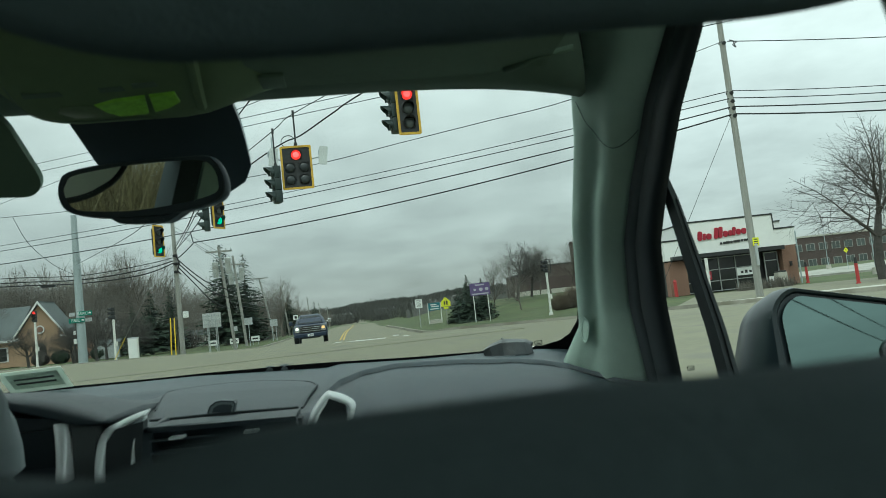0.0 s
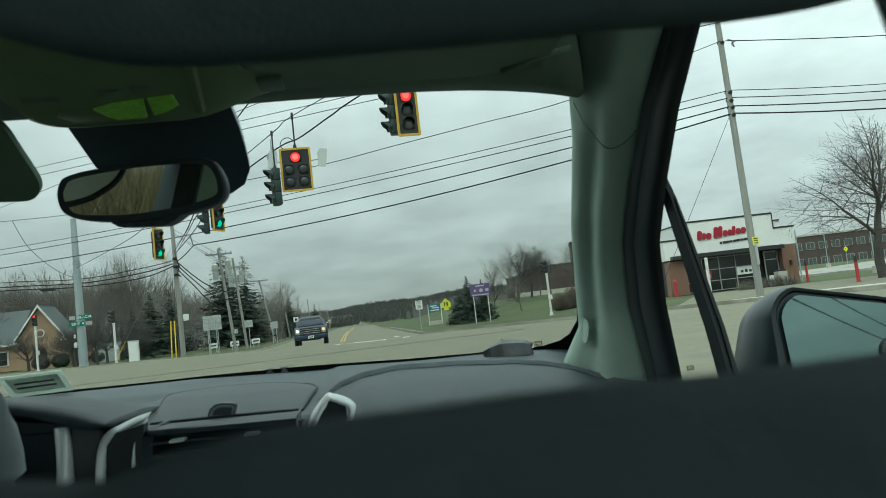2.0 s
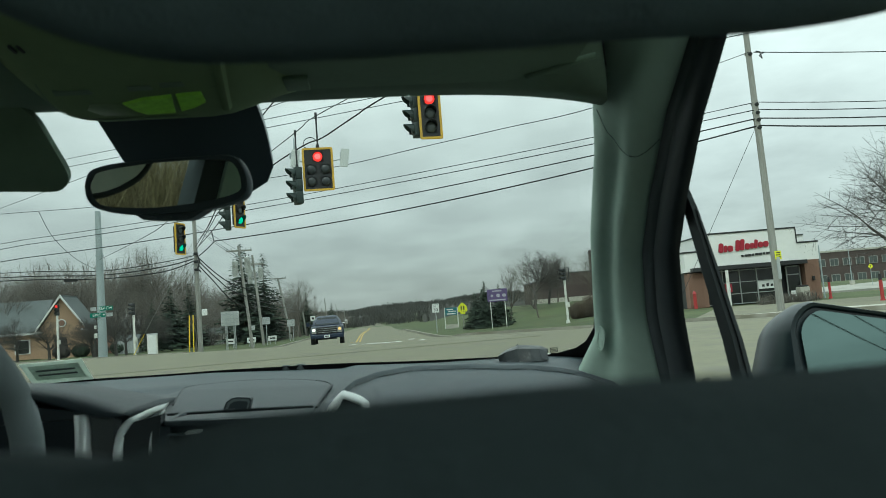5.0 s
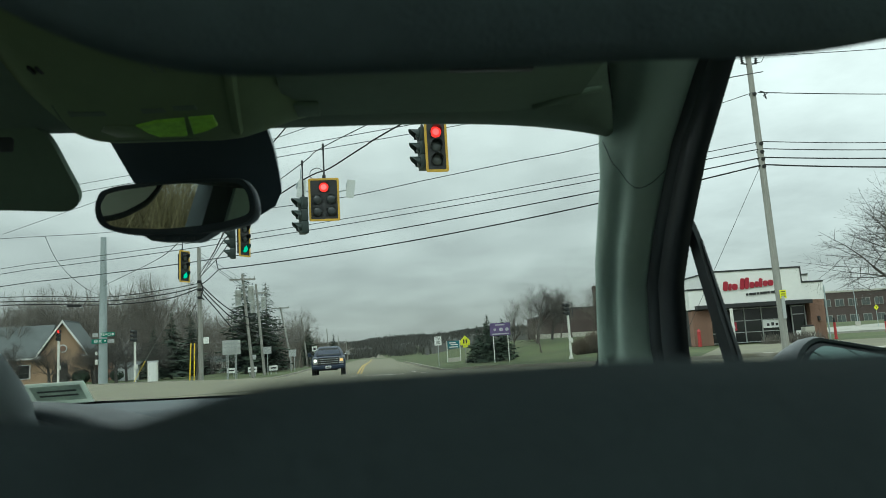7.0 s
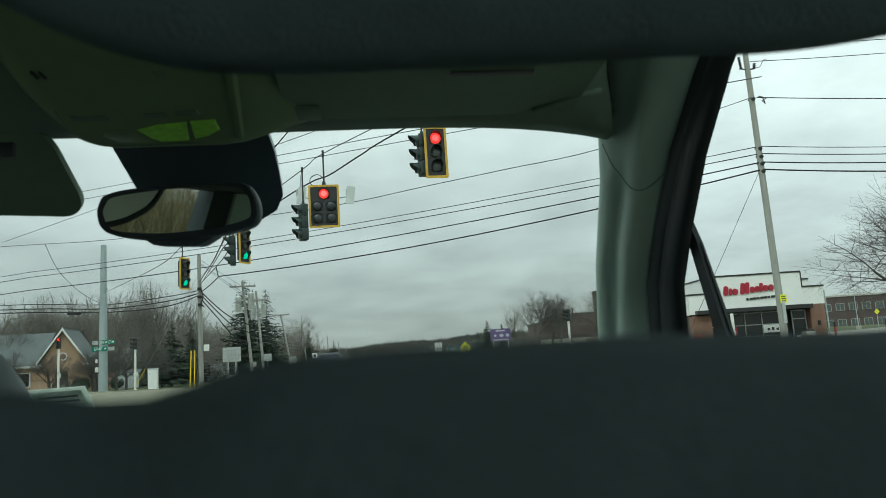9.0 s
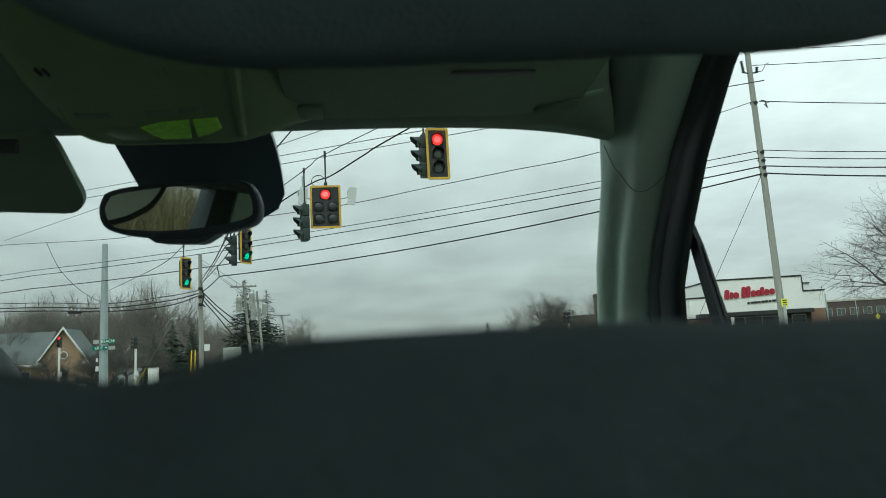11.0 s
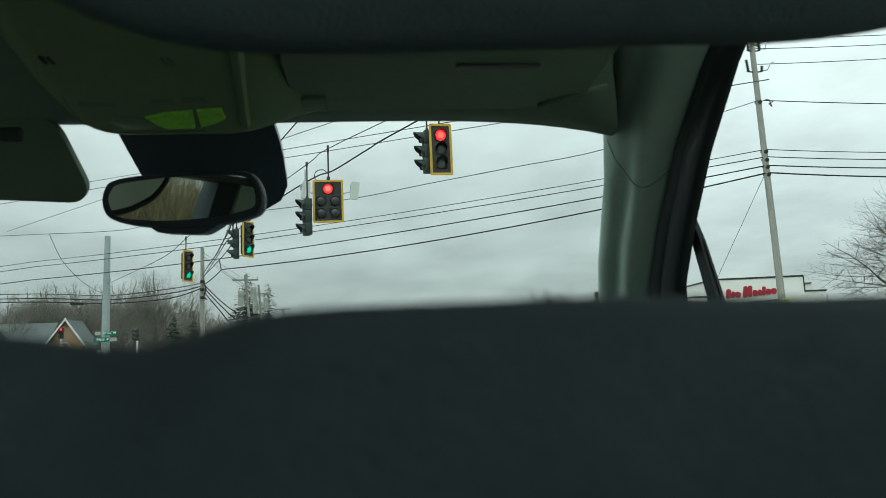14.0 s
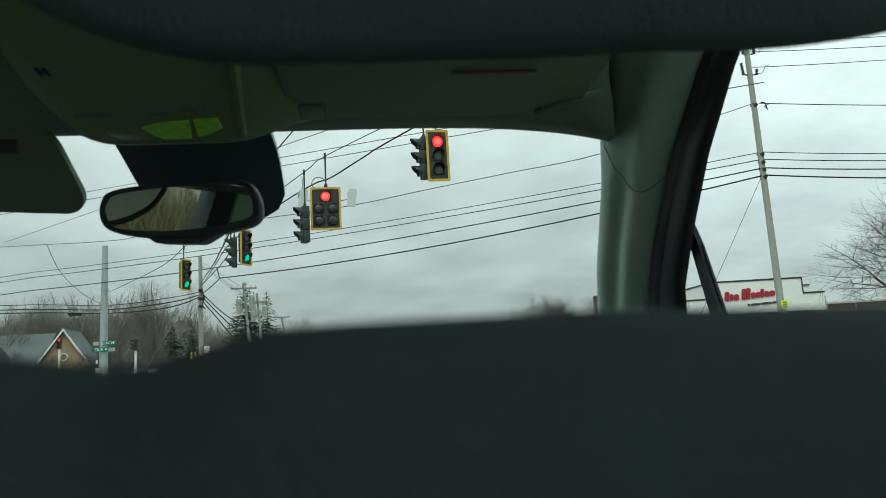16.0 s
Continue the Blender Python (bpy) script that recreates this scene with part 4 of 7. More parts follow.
loft(b, [wing_ring(*r) for r in ((0.004, 0.90, 0), (-0.004, 0.93, 0), (-0.006, 0.985, 0.02), (0.006, 1.02, 0.06), (0.05, 1.03, 0.13), (0.12, 0.97, 0.16), (0.18, 0.75, 0.14), (0.20, 0.4, 0.05))])
wing = cp("wing_mirror", b, M_WINGHOUSE, label="dark painted wing mirror", smooth=True)
b = B()
loft(b, [[wm @ Vector((x * 0.86, y, z * 0.84)) for x, z in wo] for y in (-0.0045, -0.002)])
cp("mirror_glass", b, M_WINGGLASS, wing, "tinted wing mirror glass reflecting sky")
b = B()
loft(b, [[wm @ Vector((-0.13 + x, 0.09 + y, -0.09 + z)) for x, z in rounded(0.1, 0.04, 0.015)] for y in (-0.02, 0.05)])
rod(b, wm @ Vector((-0.12, 0.10, -0.09)), (0.575, 1.25, 1.03), 0.03)
cp("arm", b, M_WINGHOUSE, wing, smooth=True)
wording("warning_lettering", "OBJECTS IN MIRROR ARE CLOSER THAN THEY APPEAR", 0.0098, Matrix.Translation((-XC, -0.4, 0)) @ wm @ pose(0.045, -0.0058, -0.055, 0, 4.5, 0), M_INK, wing)
spot = cp("blind_spot_mirror", loft(B(), [[wm @ Vector((0.073 + 0.027 * k * math.cos(a), y, -0.030 + 0.027 * k * math.sin(a))) for a in steps(0, 2 * math.pi * 27 / 28, 27)] for k, y in ((1.0, -0.004), (1.0, -0.011), (0.93, -0.012))]), M_SEAL, wing, "round stick-on blind spot mirror", smooth=True)
cp("spot_glass", loft(B(), [[wm @ Vector((0.073 + 0.025 * k * math.cos(a), y, -0.030 + 0.025 * k * math.sin(a))) for a in steps(0, 2 * math.pi * 27 / 28, 27)] for k, y in ((0.93, -0.0115), (0.8, -0.0138), (0.5, -0.0162), (0.15, -0.0173))]), M_WINGGLASS, spot, smooth="all")

# lower body closes the cabin
for side in (1, -1):
    fx = (lambda x: x) if side > 0 else (lambda x: 2 * XC - x)
    b = B()
    loft(b, [[(fx(x), y, z) for x, z in ((0.50, 0.25), (0.53, 0.7), (0.525, 1.04), (0.545, 1.075), (0.58, 1.075), (0.62, 0.7), (0.60, 0.25))] for y in (1.55, 0.9, 0.2, -0.6, -1.4, -1.9)])
    door = cp("door", b, M_DASHDARK, label="dark grey trimmed door", smooth=True)
    b = B()
    loft(b, [[(fx(x), y - 0.5 * max(z - 1.5, 0), z) for x, y in ((0.492, 0.18), (0.492, 0.085), (0.56, 0.085), (0.56, 0.18))] for z in (1.05, 1.3, 1.5, 1.6, 1.76)])
    b_post = cp("b_pillar", b, M_MATTEBLACK, label="dark centre pillar")
    b = B()
    loft(b, [[(fx(x), y - 0.5 * max(z - 1.5, 0), z) for x, y in ((0.485, 0.08), (0.485, -0.07), (0.555, -0.07), (0.555, 0.08))] for z in (1.05, 1.3, 1.5, 1.6, 1.76)])
    cp("pillar_cover", b, M_FABRIC, b_post, "grey centre pillar cover")
    b = B()
    loft(b, [[(fx(x), y, z) for x, y in ((0.40, -1.55), (0.40, -1.9), (0.56, -1.9), (0.56, -1.45))] for z in (1.0, 1.66)])
    cp("rear_pillar", b, M_FABRIC)
    b = B()
    loft(b, [[(fx(x), y, z) for x, z in ((0.455, 1.735), (0.465, 1.715), (0.50, 1.715), (0.53, 1.74), (0.47, 1.75))] for y in (0.45, 0.2, -0.5, -1.9)])
    cp("roof_rail", b, M_SEAL, smooth=True)
b = B()
corner = [(v.y, v.z) for v in curve([(0, 0.29, 1.72), (0, 0.314, 1.686), (0, 0.354, 1.649), (0, 0.407, 1.622), (0, 0.446, 1.607), (0, 0.52, 1.592), (0, 0.7, 1.58)], 3)]
loft(b, [[(x, y, z) for y, z in corner + [(0.85, 1.62), (0.85, 1.78), (0.29, 1.78)]] for x in (-1.045, -1.07)])
surround = cp("window_surround", b, M_PALETRIM, label="grey trim round the driver's window")
b = B()
sweep(b, [(-1.047, y, z - 0.004) for y, z in corner], 0.009, 6)
cp("rubber_seal", b, M_SEALLIT, surround, smooth="all")
b = B()
box(b, (XC, -0.2, 0.24), (1.7, 3.5, 0.06))
box(b, (XC, -1.92, 0.7), (1.5, 0.06, 0.9))
box(b, (XC, 1.62, 0.7), (1.55, 0.06, 0.9))
box(b, (XC, 2.3, 0.72), (1.6, 1.3, 0.62), 0.1)
cp("body", b, M_WINGHOUSE)
for sx in (-1, 1):
    for y in (-1.3, 1.95):
        b = B()
        rod(b, (XC + sx * 0.66, y, 0.33), (XC + sx * 0.88, y, 0.33), 0.33, seg=24)
        w_ob = cp("wheel", b, M_RUBBER, smooth=True)

# registration sticker low on the glass
b = B()
def on_glass(u, v, lift):
    p = Vector(screen(-0.685 + u, 0.925 - v))
    return p + Vector((0, -0.6, -0.8)) * lift
def sticker_ring(u0, u1, v0, v1, lift):
    return [on_glass(u0, v0, lift), on_glass(u1, v0, lift), on_glass(u1, v1, lift), on_glass(u0, v1, lift)]


border, field = (-0.058, 0.063, 0.0, 0.098), (-0.046, 0.052, 0.016, 0.084)
loft(b, [sticker_ring(*border, 0.002), sticker_ring(*border, 0.003), sticker_ring(*field, 0.003), sticker_ring(*field, 0.002), sticker_ring(*border, 0.002)], cap=False)
sticker = cp("sticker", b, M_STICKER, windscreen, "pale green registration sticker")
b = B()
loft(b, [sticker_ring(*field, 0.0015), sticker_ring(*field, 0.0025)])
cp("sticker_field", b, M_STICKERINK, sticker)
for v in (0.036, 0.056):
    b = B()
    loft(b, [sticker_ring(-0.036, 0.040, v, v + 0.007, q) for q in (0.0028, 0.0034)])
    cp("sticker_bar", b, M_DASHGREY, sticker)

# small printed marks on the glass
for cx, cy, cz, w in ((0.393, 1.470, 1.1945, 0.017), (0.4955, 0.998, 1.164, 0.011)):
    m = pose(cx, cy, cz)
    b = B()
    outer, inner = rounded(w, w * 0.6, w * 0.08), rounded(w * 0.8, w * 0.42, w * 0.05)
    rings = [[m @ Vector((x, y, z)) for x, z in pts] for pts, y in ((outer, 0.0), (outer, -0.0008), (inner, -0.0008), (inner, 0.0))]
    loft(b, rings + rings[:1], cap=False)
    mark = cp("glass_mark", b, M_INK, windscreen, "small black printed glass mark")
    for dz in (-0.1, 0.08):
        b = B()
        box(b, (0, -0.0004, dz * w), (w * 0.6, 0.0006, w * 0.09), 0, m)
        cp("mark_bar", b, M_INK, mark)

# things on the dash
pouch = thing("sunglasses_pouch", "crumpled dark grey vinyl pouch on the dashboard", "pouch", (0.365, 1.625, dash_z(0.365, 1.625)), -8)
b = B()
random.seed(4)
rings = []
for x, wd, h in ((-0.062, 0.012, 0.020), (-0.045, 0.03, 0.030), (-0.018, 0.04, 0.039), (0.01, 0.04, 0.037), (0.035, 0.035, 0.034), (0.052, 0.02, 0.024)):
    rings.append([(x, -wd, 0.0), (x - 0.004, -wd * 0.7, h * 0.8), (x + 0.003, 0.0, h + random.uniform(-0.002, 0.002)), (x, wd * 0.6, h * 0.9), (x, wd, 0.0)])
loft(b, rings)
part("flap", b, M_VINYL, pouch)
b = B()
sweep(b, [(-0.018, -0.03, 0.029), (-0.016, 0.0, 0.041), (-0.018, 0.028, 0.033)], 0.0012, 5)
part("fold_seam", b, M_DASHGREY, pouch)

# ---- the front passenger seat, a hand's width away ----
seat = thing("front_seat", "black cloth front seat with a wide headrest", "car seat", (0.04, 0.2, 0.27))


def seat_top(x):
    return 1.2842 - 0.0058 * math.exp(-((x + 0.046) / 0.016) ** 2) - 0.0018 * ease(x, 0.03, 0.09) - 0.0025 * ease(-x, 0.05, 0.078) - 0.05 * max(abs(x - 0.04) - 0.19, 0) / 0.06


b = B()
rings = []
for x in steps(-0.23, 0.31, 72):
    z = seat_top(x)
    rings.append([(x, 0.30, 0.62), (x, 0.34, 0.9), (x, 0.26, 1.15), (x, 0.175, z - 0.03), (x, 0.135, z - 0.003), (x, 0.110, z), (x, 0.0985, z - 0.0035), (x, 0.0895, z - 0.0095), (x, 0.0835, z - 0.018), (x, 0.0805, z - 0.029), (x, 0.080, z - 0.05), (x, 0.10, 1.1), (x, 0.19, 0.62)])
loft(b, rings)
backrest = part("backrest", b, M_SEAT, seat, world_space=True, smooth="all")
b = B()
rings = []
for x in steps(-0.235, 0.325, 44):
    zb = 1.4060 + 0.0290 * (max(-0.045 - x, 0) / 0.10) ** 2 + 0.0018 * ease(x, -0.02, 0.06) + 0.0028 * ease(x, 0.06, 0.14) + 0.009 * (max(x - 0.16, 0) / 0.09) ** 2
    zt = 1.62 - 0.05 * (abs(x - 0.045) / 0.28) ** 3
    rings.append([(x, 0.280, zb), (x, 0.268, zb + 0.006), (x, 0.258, zb + 0.03), (x, 0.265, zt - 0.03), (x, 0.30, zt), (x, 0.36, zt - 0.02), (x, 0.375, zb + 0.09), (x, 0.32, zb + 0.024)])
loft(b, rings)
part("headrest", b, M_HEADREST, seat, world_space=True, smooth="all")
for x in (-0.19, 0.285):
    b = B()
    rod(b, (x, 0.255, 1.19), (x, 0.315, 1.48), 0.006)
    part("headrest_post", b, M_CHROME, seat, world_space=True, smooth=True)
b = B()
box(b, (0.04, 0.45, 0.52), (0.5, 0.52, 0.18), 0.05)
box(b, (0.04, 0.45, 0.35), (0.42, 0.45, 0.16), 0.01)
part("cushion", b, M_SEAT, seat, world_space=True, smooth=True)

# ---- signals over the junction ----
def lens(parent, c, material, name="lens", r=0.14, core=None, label=""):
    """A round lens in its visor, facing -y."""
    b = B()
    x, y, z = c
    loft(b, [[(x + r * k * math.cos(a), y - d, z + r * k * math.sin(a)) for a in steps(0, 2 * math.pi * 19 / 20, 19)] for k, d in ((1.0, 0.0), (0.98, 0.02), (0.75, 0.045), (0.4, 0.06))])
    o = part(name, b, material, parent, label, smooth="all")
    if core:
        b = B()
        loft(b, [[(x + r * k * math.cos(a), y - d, z + r * k * math.sin(a)) for a in steps(0, 2 * math.pi * 15 / 16, 15)] for k, d in ((0.62, 0.052), (0.4, 0.062), (0.1, 0.066))])
        part("bright_core", b, core, o)
    return o


def hood_visor(parent, c, material, r=0.15, long=0.24):
    """A cut-away visor over a lens, facing -y."""
    b = B()
    x, y, z = c
    outer, rim = [], []
    for k in range(17):
        a = radians(-35 + 250 * k / 16)
        reach = long * (0.35 + 0.65 * max(math.sin(a), 0) ** 0.6) if math.sin(a) > -0.6 else long * 0.3
        outer.append((a, reach))
    rings = []
    for a, reach in outer:
        u, v = math.cos(a), math.sin(a)
        rings.append([(x + r * u, y, z + r * v), (x + r * u, y - reach, z + r * v), (x + (r - 0.012) * u, y - reach, z + (r - 0.012) * v), (x + (r - 0.012) * u, y, z + (r - 0.012) * v)])
    loft(b, rings)
    return part("visor", b, material, parent, smooth=True)


def backplate(parent, w, h, material, z0=0.0):
    """A dark plate with a yellow border, facing -y."""
    b = B()
    prism(b, rounded(w - 0.10, h - 0.10, 0.03, 3, 0, z0), 0.015, pose(0, 0.03, 0))
    plate = part("backplate", b, M_SIGBLACK, parent)
    b = B()
    o, i = rounded(w, h, 0.045, 3, 0, z0), rounded(w - 0.115, h - 0.115, 0.02, 3, 0, z0)
    rings = [[(x, y, z) for x, z in pts] for pts, y in ((o, 0.05), (o, 0.012), (i, 0.012), (i, 0.05))]
    loft(b, rings + rings[:1], cap=False)
    part("yellow_border", b, material, plate, "yellow reflective border")
    return plate


TOPS = {}


def traffic_light(at, rz, lit, label, plate=True, housing=None, drop=0.0):
    housing = housing or M_SIGBLACK
    t = thing("traffic_light", label, "traffic light", at, rz, "signals over the junction")
    b = B()
    for k in (-1, 0, 1):
        box(b, (0, 0.13, 0.352 * k), (0.34, 0.2, 0.345), 0.02)
    box(b, (0, 0.15, 0), (0.30, 0.16, 1.05), 0.02)
    part("housing", b, housing, t, smooth=True)
    if plate:
        backplate(t, 0.56, 1.30, M_SIGYELLOW)
    for k, name in ((1, "red"), (0, "amber"), (-1, "green")):
        c = (0, 0.03, 0.352 * k)
        if lit == name == "red":
            lens(t, c, M_RED, "red_lens", core=M_REDCORE, label="lit red lens")
        elif lit == name:
            lens(t, c, M_GREENLIT, "green_lens", label="lit green lens")
        else:
            lens(t, c, M_LENSOFF)
        hood_visor(t, c, M_SIGGREEN if housing == M_SIGGREEN else M_SIGBLACK)
    if drop:
        b = B()
        rod(b, (0, 0.14, 0.52), (0, 0.14, 0.62), 0.05, 0.035)
        rod(b, (0, 0.14, 0.6), (0, 0.14, 0.6 + drop), 0.022)
        box(b, (0, 0.14, 0.6 + drop), (0.06, 0.06, 0.16), 0.01)
        part("hanger", b, M_SIGBLACK, t, smooth=True)
        TOPS[label.split(" ")[0] + str(len(TOPS))] = t.matrix_world @ Vector((0, 0.14, 0.6 + drop))
    return t


traffic_light((1.86, 16.45, 6.10), 4, "red", "yellow-bordered traffic light showing red over the road", drop=0.95)
traffic_light((1.42, 16.75, 6.12), -82, "", "dark sideways signal head beside the red light", plate=False, housing=M_SIGGREEN, drop=0.72)
traffic_light((-1.82, 19.85, 5.15), -68, "", "dark signal head turned to the cross street", plate=False, housing=M_SIGGREEN, drop=0.95)
traffic_light((-7.27, 29.0, 5.02), 61, "green", "yellow-bordered signal showing green to the cross street", drop=0.55)
traffic_light((-4.20, 25.0, 5.40), 58, "green", "yellow-bordered signal showing green beside a dark head", drop=0.55)
traffic_light((-4.78, 25.1, 5.25), -80, "", "dark signal head turned away on the span wire", plate=False, housing=M_SIGGREEN, drop=0.7)

# five-lens turn signal
dog = thing("turn_signal", "square five-lens signal with yellow border showing red", "traffic light", (-1.10, 19.95, 5.62), 2, "signals over the junction")
b = B()
box(b, (0, 0.13, 0.36), (0.36, 0.2, 0.35), 0.02)
for sx in (-0.19, 0.19):
    for k in (0, -1):
        box(b, (sx, 0.13, 0.355 * k), (0.35, 0.2, 0.345), 0.02)
part("housing", b, M_SIGBLACK, dog)
backplate(dog, 0.88, 1.26, M_SIGYELLOW)
lens(dog, (0, 0.02, 0.36), M_RED, "red_lens", core=M_REDCORE, label="lit red lens")
for sx in (-0.2, 0.2):
    for k in (0, -1):
        lens(dog, (sx, 0.02, 0.355 * k), M_LENSDARK)
        hood_visor(dog, (sx, 0.02, 0.355 * k), M_SIGBLACK, long=0.05)
hood_visor(dog, (0, 0.02, 0.36), M_SIGBLACK, long=0.12)
b = B()
rod(b, (0, 0.14, 0.52), (0.02, 0.14, 0.75), 0.06, 0.05)
rod(b, (0.02, 0.14, 0.7), (0.02, 0.14, 1.62), 0.025)
box(b, (0.02, 0.14, 1.6), (0.07, 0.07, 0.2), 0.01)
part("hanger", b, M_SIGBLACK, dog, smooth=True)
b = B()
sweep(b, curve([(0.02, 0.14, 0.85), (-0.15, 0.14, 0.97), (-0.34, 0.14, 0.90), (-0.38, 0.14, 0.72), (-0.22, 0.14, 0.60)], 5), 0.012, 6)
part("cable_loop", b, M_CABLE, dog)

# vehicle detectors on the span wire
for x, z, tilt in ((-1.72, 5.95, 12), (-0.33, 5.90, -6)):
    d = thing("detector_panel", "small white detector panel hung on the wire", "detector", (x, 19.9, z), 8 + tilt, "detector panels")
    b = B()
    prism(b, rounded(0.24, 0.52, 0.03), 0.06, pose(0, 0, 0, 0, 8, 0))
    part("panel", b, M_PANEL, d)
    b = B()
    box(b, (-0.1, 0.1, 0.1), (0.06, 0.14, 0.16), 0.01)
    if x < -1:
        rod(b, (0, 0.08, 0.0), (0.02, 0.14, 0.62), 0.02)
    rod(b, (0, 0.1, 0.0), (-0.42 if x > -1 else 0.25, 0.2, -0.05), 0.015)
    part("bracket", b, M_STEEL, d)

# ---- cables ----
def cable(name, a, c, sag, r, material, label, n=16, group="overhead cables"):
    a, c = Vector(a), Vector(c)
    b = B()
    sweep(b, [a.lerp(c, s) - Vector((0, 0, 4 * sag * s * (1 - s))) for s in steps(0, 1, n)], r, 5)
    return tagged(part(name, b, material, smooth="all"), label, "cable", group)


def cable_through(name, pts, r, material, label, group="overhead cables"):
    b = B()
    pts = [Vector(p) for p in pts]
    fine = []
    for k in range(len(pts) - 1):
        p0, p1, p2, p3 = pts[max(k - 1, 0)], pts[k], pts[k + 1], pts[min(k + 2, len(pts) - 1)]
        for q in range(5):
            s = q / 5
            fine.append(0.5 * (2 * p1 + (p2 - p0) * s + (2 * p0 - 5 * p1 + 4 * p2 - p3) * s * s + (3 * p1 - p0 - 3 * p2 + p3) * s ** 3))
    sweep(b, fine + [pts[-1]], r, 5)
    return tagged(part(name, b, material, smooth="all"), label, "cable", group)


RP = Vector((20.25, 32.4, 0))                       # roadside pole by the shop
for z, z_end, mid, r, m_, lab in ((10.50, 10.1, 9.8, 0.022, M_CABLE, "thin grey line crossing above the street"), (10.12, 9.65, 9.42, 0.026, M_CABLE, "black telephone line crossing above the street"),
                               (9.67, 8.55, 8.47, 0.034, M_CABLE, "thick black cable crossing above the street")):
    a, c = RP + Vector((0, 0, z)), Vector((-28.4, 62.3, z_end))
    sag = (z + z_end) / 2 - mid
    cable("cable", a, c, sag, r, m_, lab, 24)
    # the same line goes on beyond the junction
    onward = c + (c - a) * 0.5
    onward.z = z_end + 0.5 * (z_end - z + 4 * sag)
    cable("cable", c, onward, 0.25, r, m_, lab, 10)
    cable("cable", a, RP + Vector((26, -0.5, z + 0.2)), 0.45, r, m_, lab)
cable("cable", RP + Vector((0, 0, 9.29)), (-10.6, 51.6, 7.6), 0.55, 0.04, M_CABLE, "thick black cable drooping to the wooden pole")
cable("cable", RP + Vector((0, 0, 9.29)), RP + Vector((26, -0.5, 9.3)), 0.5, 0.04, M_CABLE, "thick black cable running along the street")
cable("cable", RP + Vector((0.2, 0, 13.1)), RP + Vector((26, -0.3, 13.0)), 0.3, 0.025, M_CABLE, "thin grey power line at the pole top")
for z, z_far in ((15.05, 16.9), (15.9, 17.5), (16.45, 18.0)):
    cable("cable", RP + Vector((0.1, 0, z)), RP + Vector((26, -0.3, z_far)), 0.3, 0.02, M_CABLE, "thin power line at the pole top")
for end, lab in (((-11.85, 51.9, 6.6), "short black tail tying the cable to the pole"), ((-9.57, 46.0, 7.48), "short black tail joining the cable to the signal feed")):
    cable("cable_tail", (-10.6, 51.6, 7.58), end, 0.06, 0.036, M_CABLE, lab, 6)
TOP = list(TOPS.values())
DOG_TOP = dog.matrix_world @ Vector((0.02, 0.14, 1.6))
cable_through("signal_cable", [(-11.95, 51.9, 7.1), (-8.0, 38, 6.71), (-5.85, 30, 6.28), (-3.99, 25, 6.22), (-2.48, 21.5, 6.2), (-1.43, 20.2, 6.42), (-0.9, 19.6, 6.44), (0.08, 18.3, 6.66), (1.27, 16.6, 6.85), (9, 7.0, 8.2)], 0.022, M_CABLE, "thick black signal feed cable along the span")
cable_through("span_wire", [(-11.97, 51.9, 7.6), (-8.0, 38, 6.85), TOP[5], TOP[4], TOP[2], DOG_TOP, TOP[1], TOP[0], (9, 7.2, 8.6)], 0.014, M_THINWIRE, "thin steel span wire holding the signals")
cable_through("cable", [RP + Vector((-0.1, 0, 13.1)), (17.71, 31.5, 12.2), (9.93, 27, 9.1), (6.36, 29, 8.9), (2.78, 31, 8.72), (-0.34, 33, 8.6), (-4.14, 36, 8.8), (-12, 43, 9.6)], 0.018, M_THINWIRE, "thin grey line drawn across the junction")
for a, c in (((-20.13, 40.89, 8.83), (4.5, 13.29, 7.49)), ((-21.1, 39.73, 10.4), (6.6, 12.19, 6.16)), ((-23.51, 37.07, 8.81), (8.45, 13.11, 6.52))):
    cable("cable", a, c, 0.0, 0.011, M_THINWIRE, "thin near wire strung over the junction", 8)
cable_through("cable", [(-34, 60, 11.9), (-24.92, 55, 11.15), (-18.34, 50, 10.33), (-13.84, 45, 9.76), (-4, 33, 9.3)], 0.02, M_THINWIRE, "thin grey line above the steel pole")
cable_through("service_drop", [(-23.6, 54, 10.95), (-23.5, 56, 9.26), (-22.8, 58, 7.82), (-22.2, 60, 7.09), (-21.7, 60.2, 6.95)], 0.02, M_THINWIRE, "slack grey service drop to the steel pole")
for k, (z0, z1, z2, z3) in enumerate(((7.5, 6.85, 6.64, 6.72), (7.1, 6.5, 6.29, 6.51), (6.8, 6.2, 5.91, 6.38))):
    bundle = cable_through("cable_bundle", [(-45, 72, z0 + 0.9), (-29.3, 64, z0), (-21.85, 61, z1), (-15.25, 55, z2), (-11.95, 52, z3)], 0.03 + 0.012 * (k > 0), M_CABLE, "sagging thick black cable bundle")
    if k == 2:
        b = B()
        loft(b, [[Vector((-25.45, 62.5, 6.40)).lerp(Vector((-24.05, 61.9, 6.31)), q) + Vector((0, y * r, z * r)) for y, z in ((-0.1, 0.09), (-0.1, -0.13), (0.1, -0.13), (0.1, 0.09))] for q, r in ((0, 0.6), (0.08, 1), (0.92, 1), (1, 0.6))])
        part("splice_case", b, M_CABLE, bundle, "black cable splice case")
cable_through("span_wire", [(-21.6, 60, 7.7), (-14.96, 45, 6.65), (-9.36, 33, 6.0), TOP[3], (-5.52, 25, 6.15), (-4.29, 22, 6.2), (0, 14, 7.6)], 0.018, M_THINWIRE, "thin steel span wire from the steel pole")
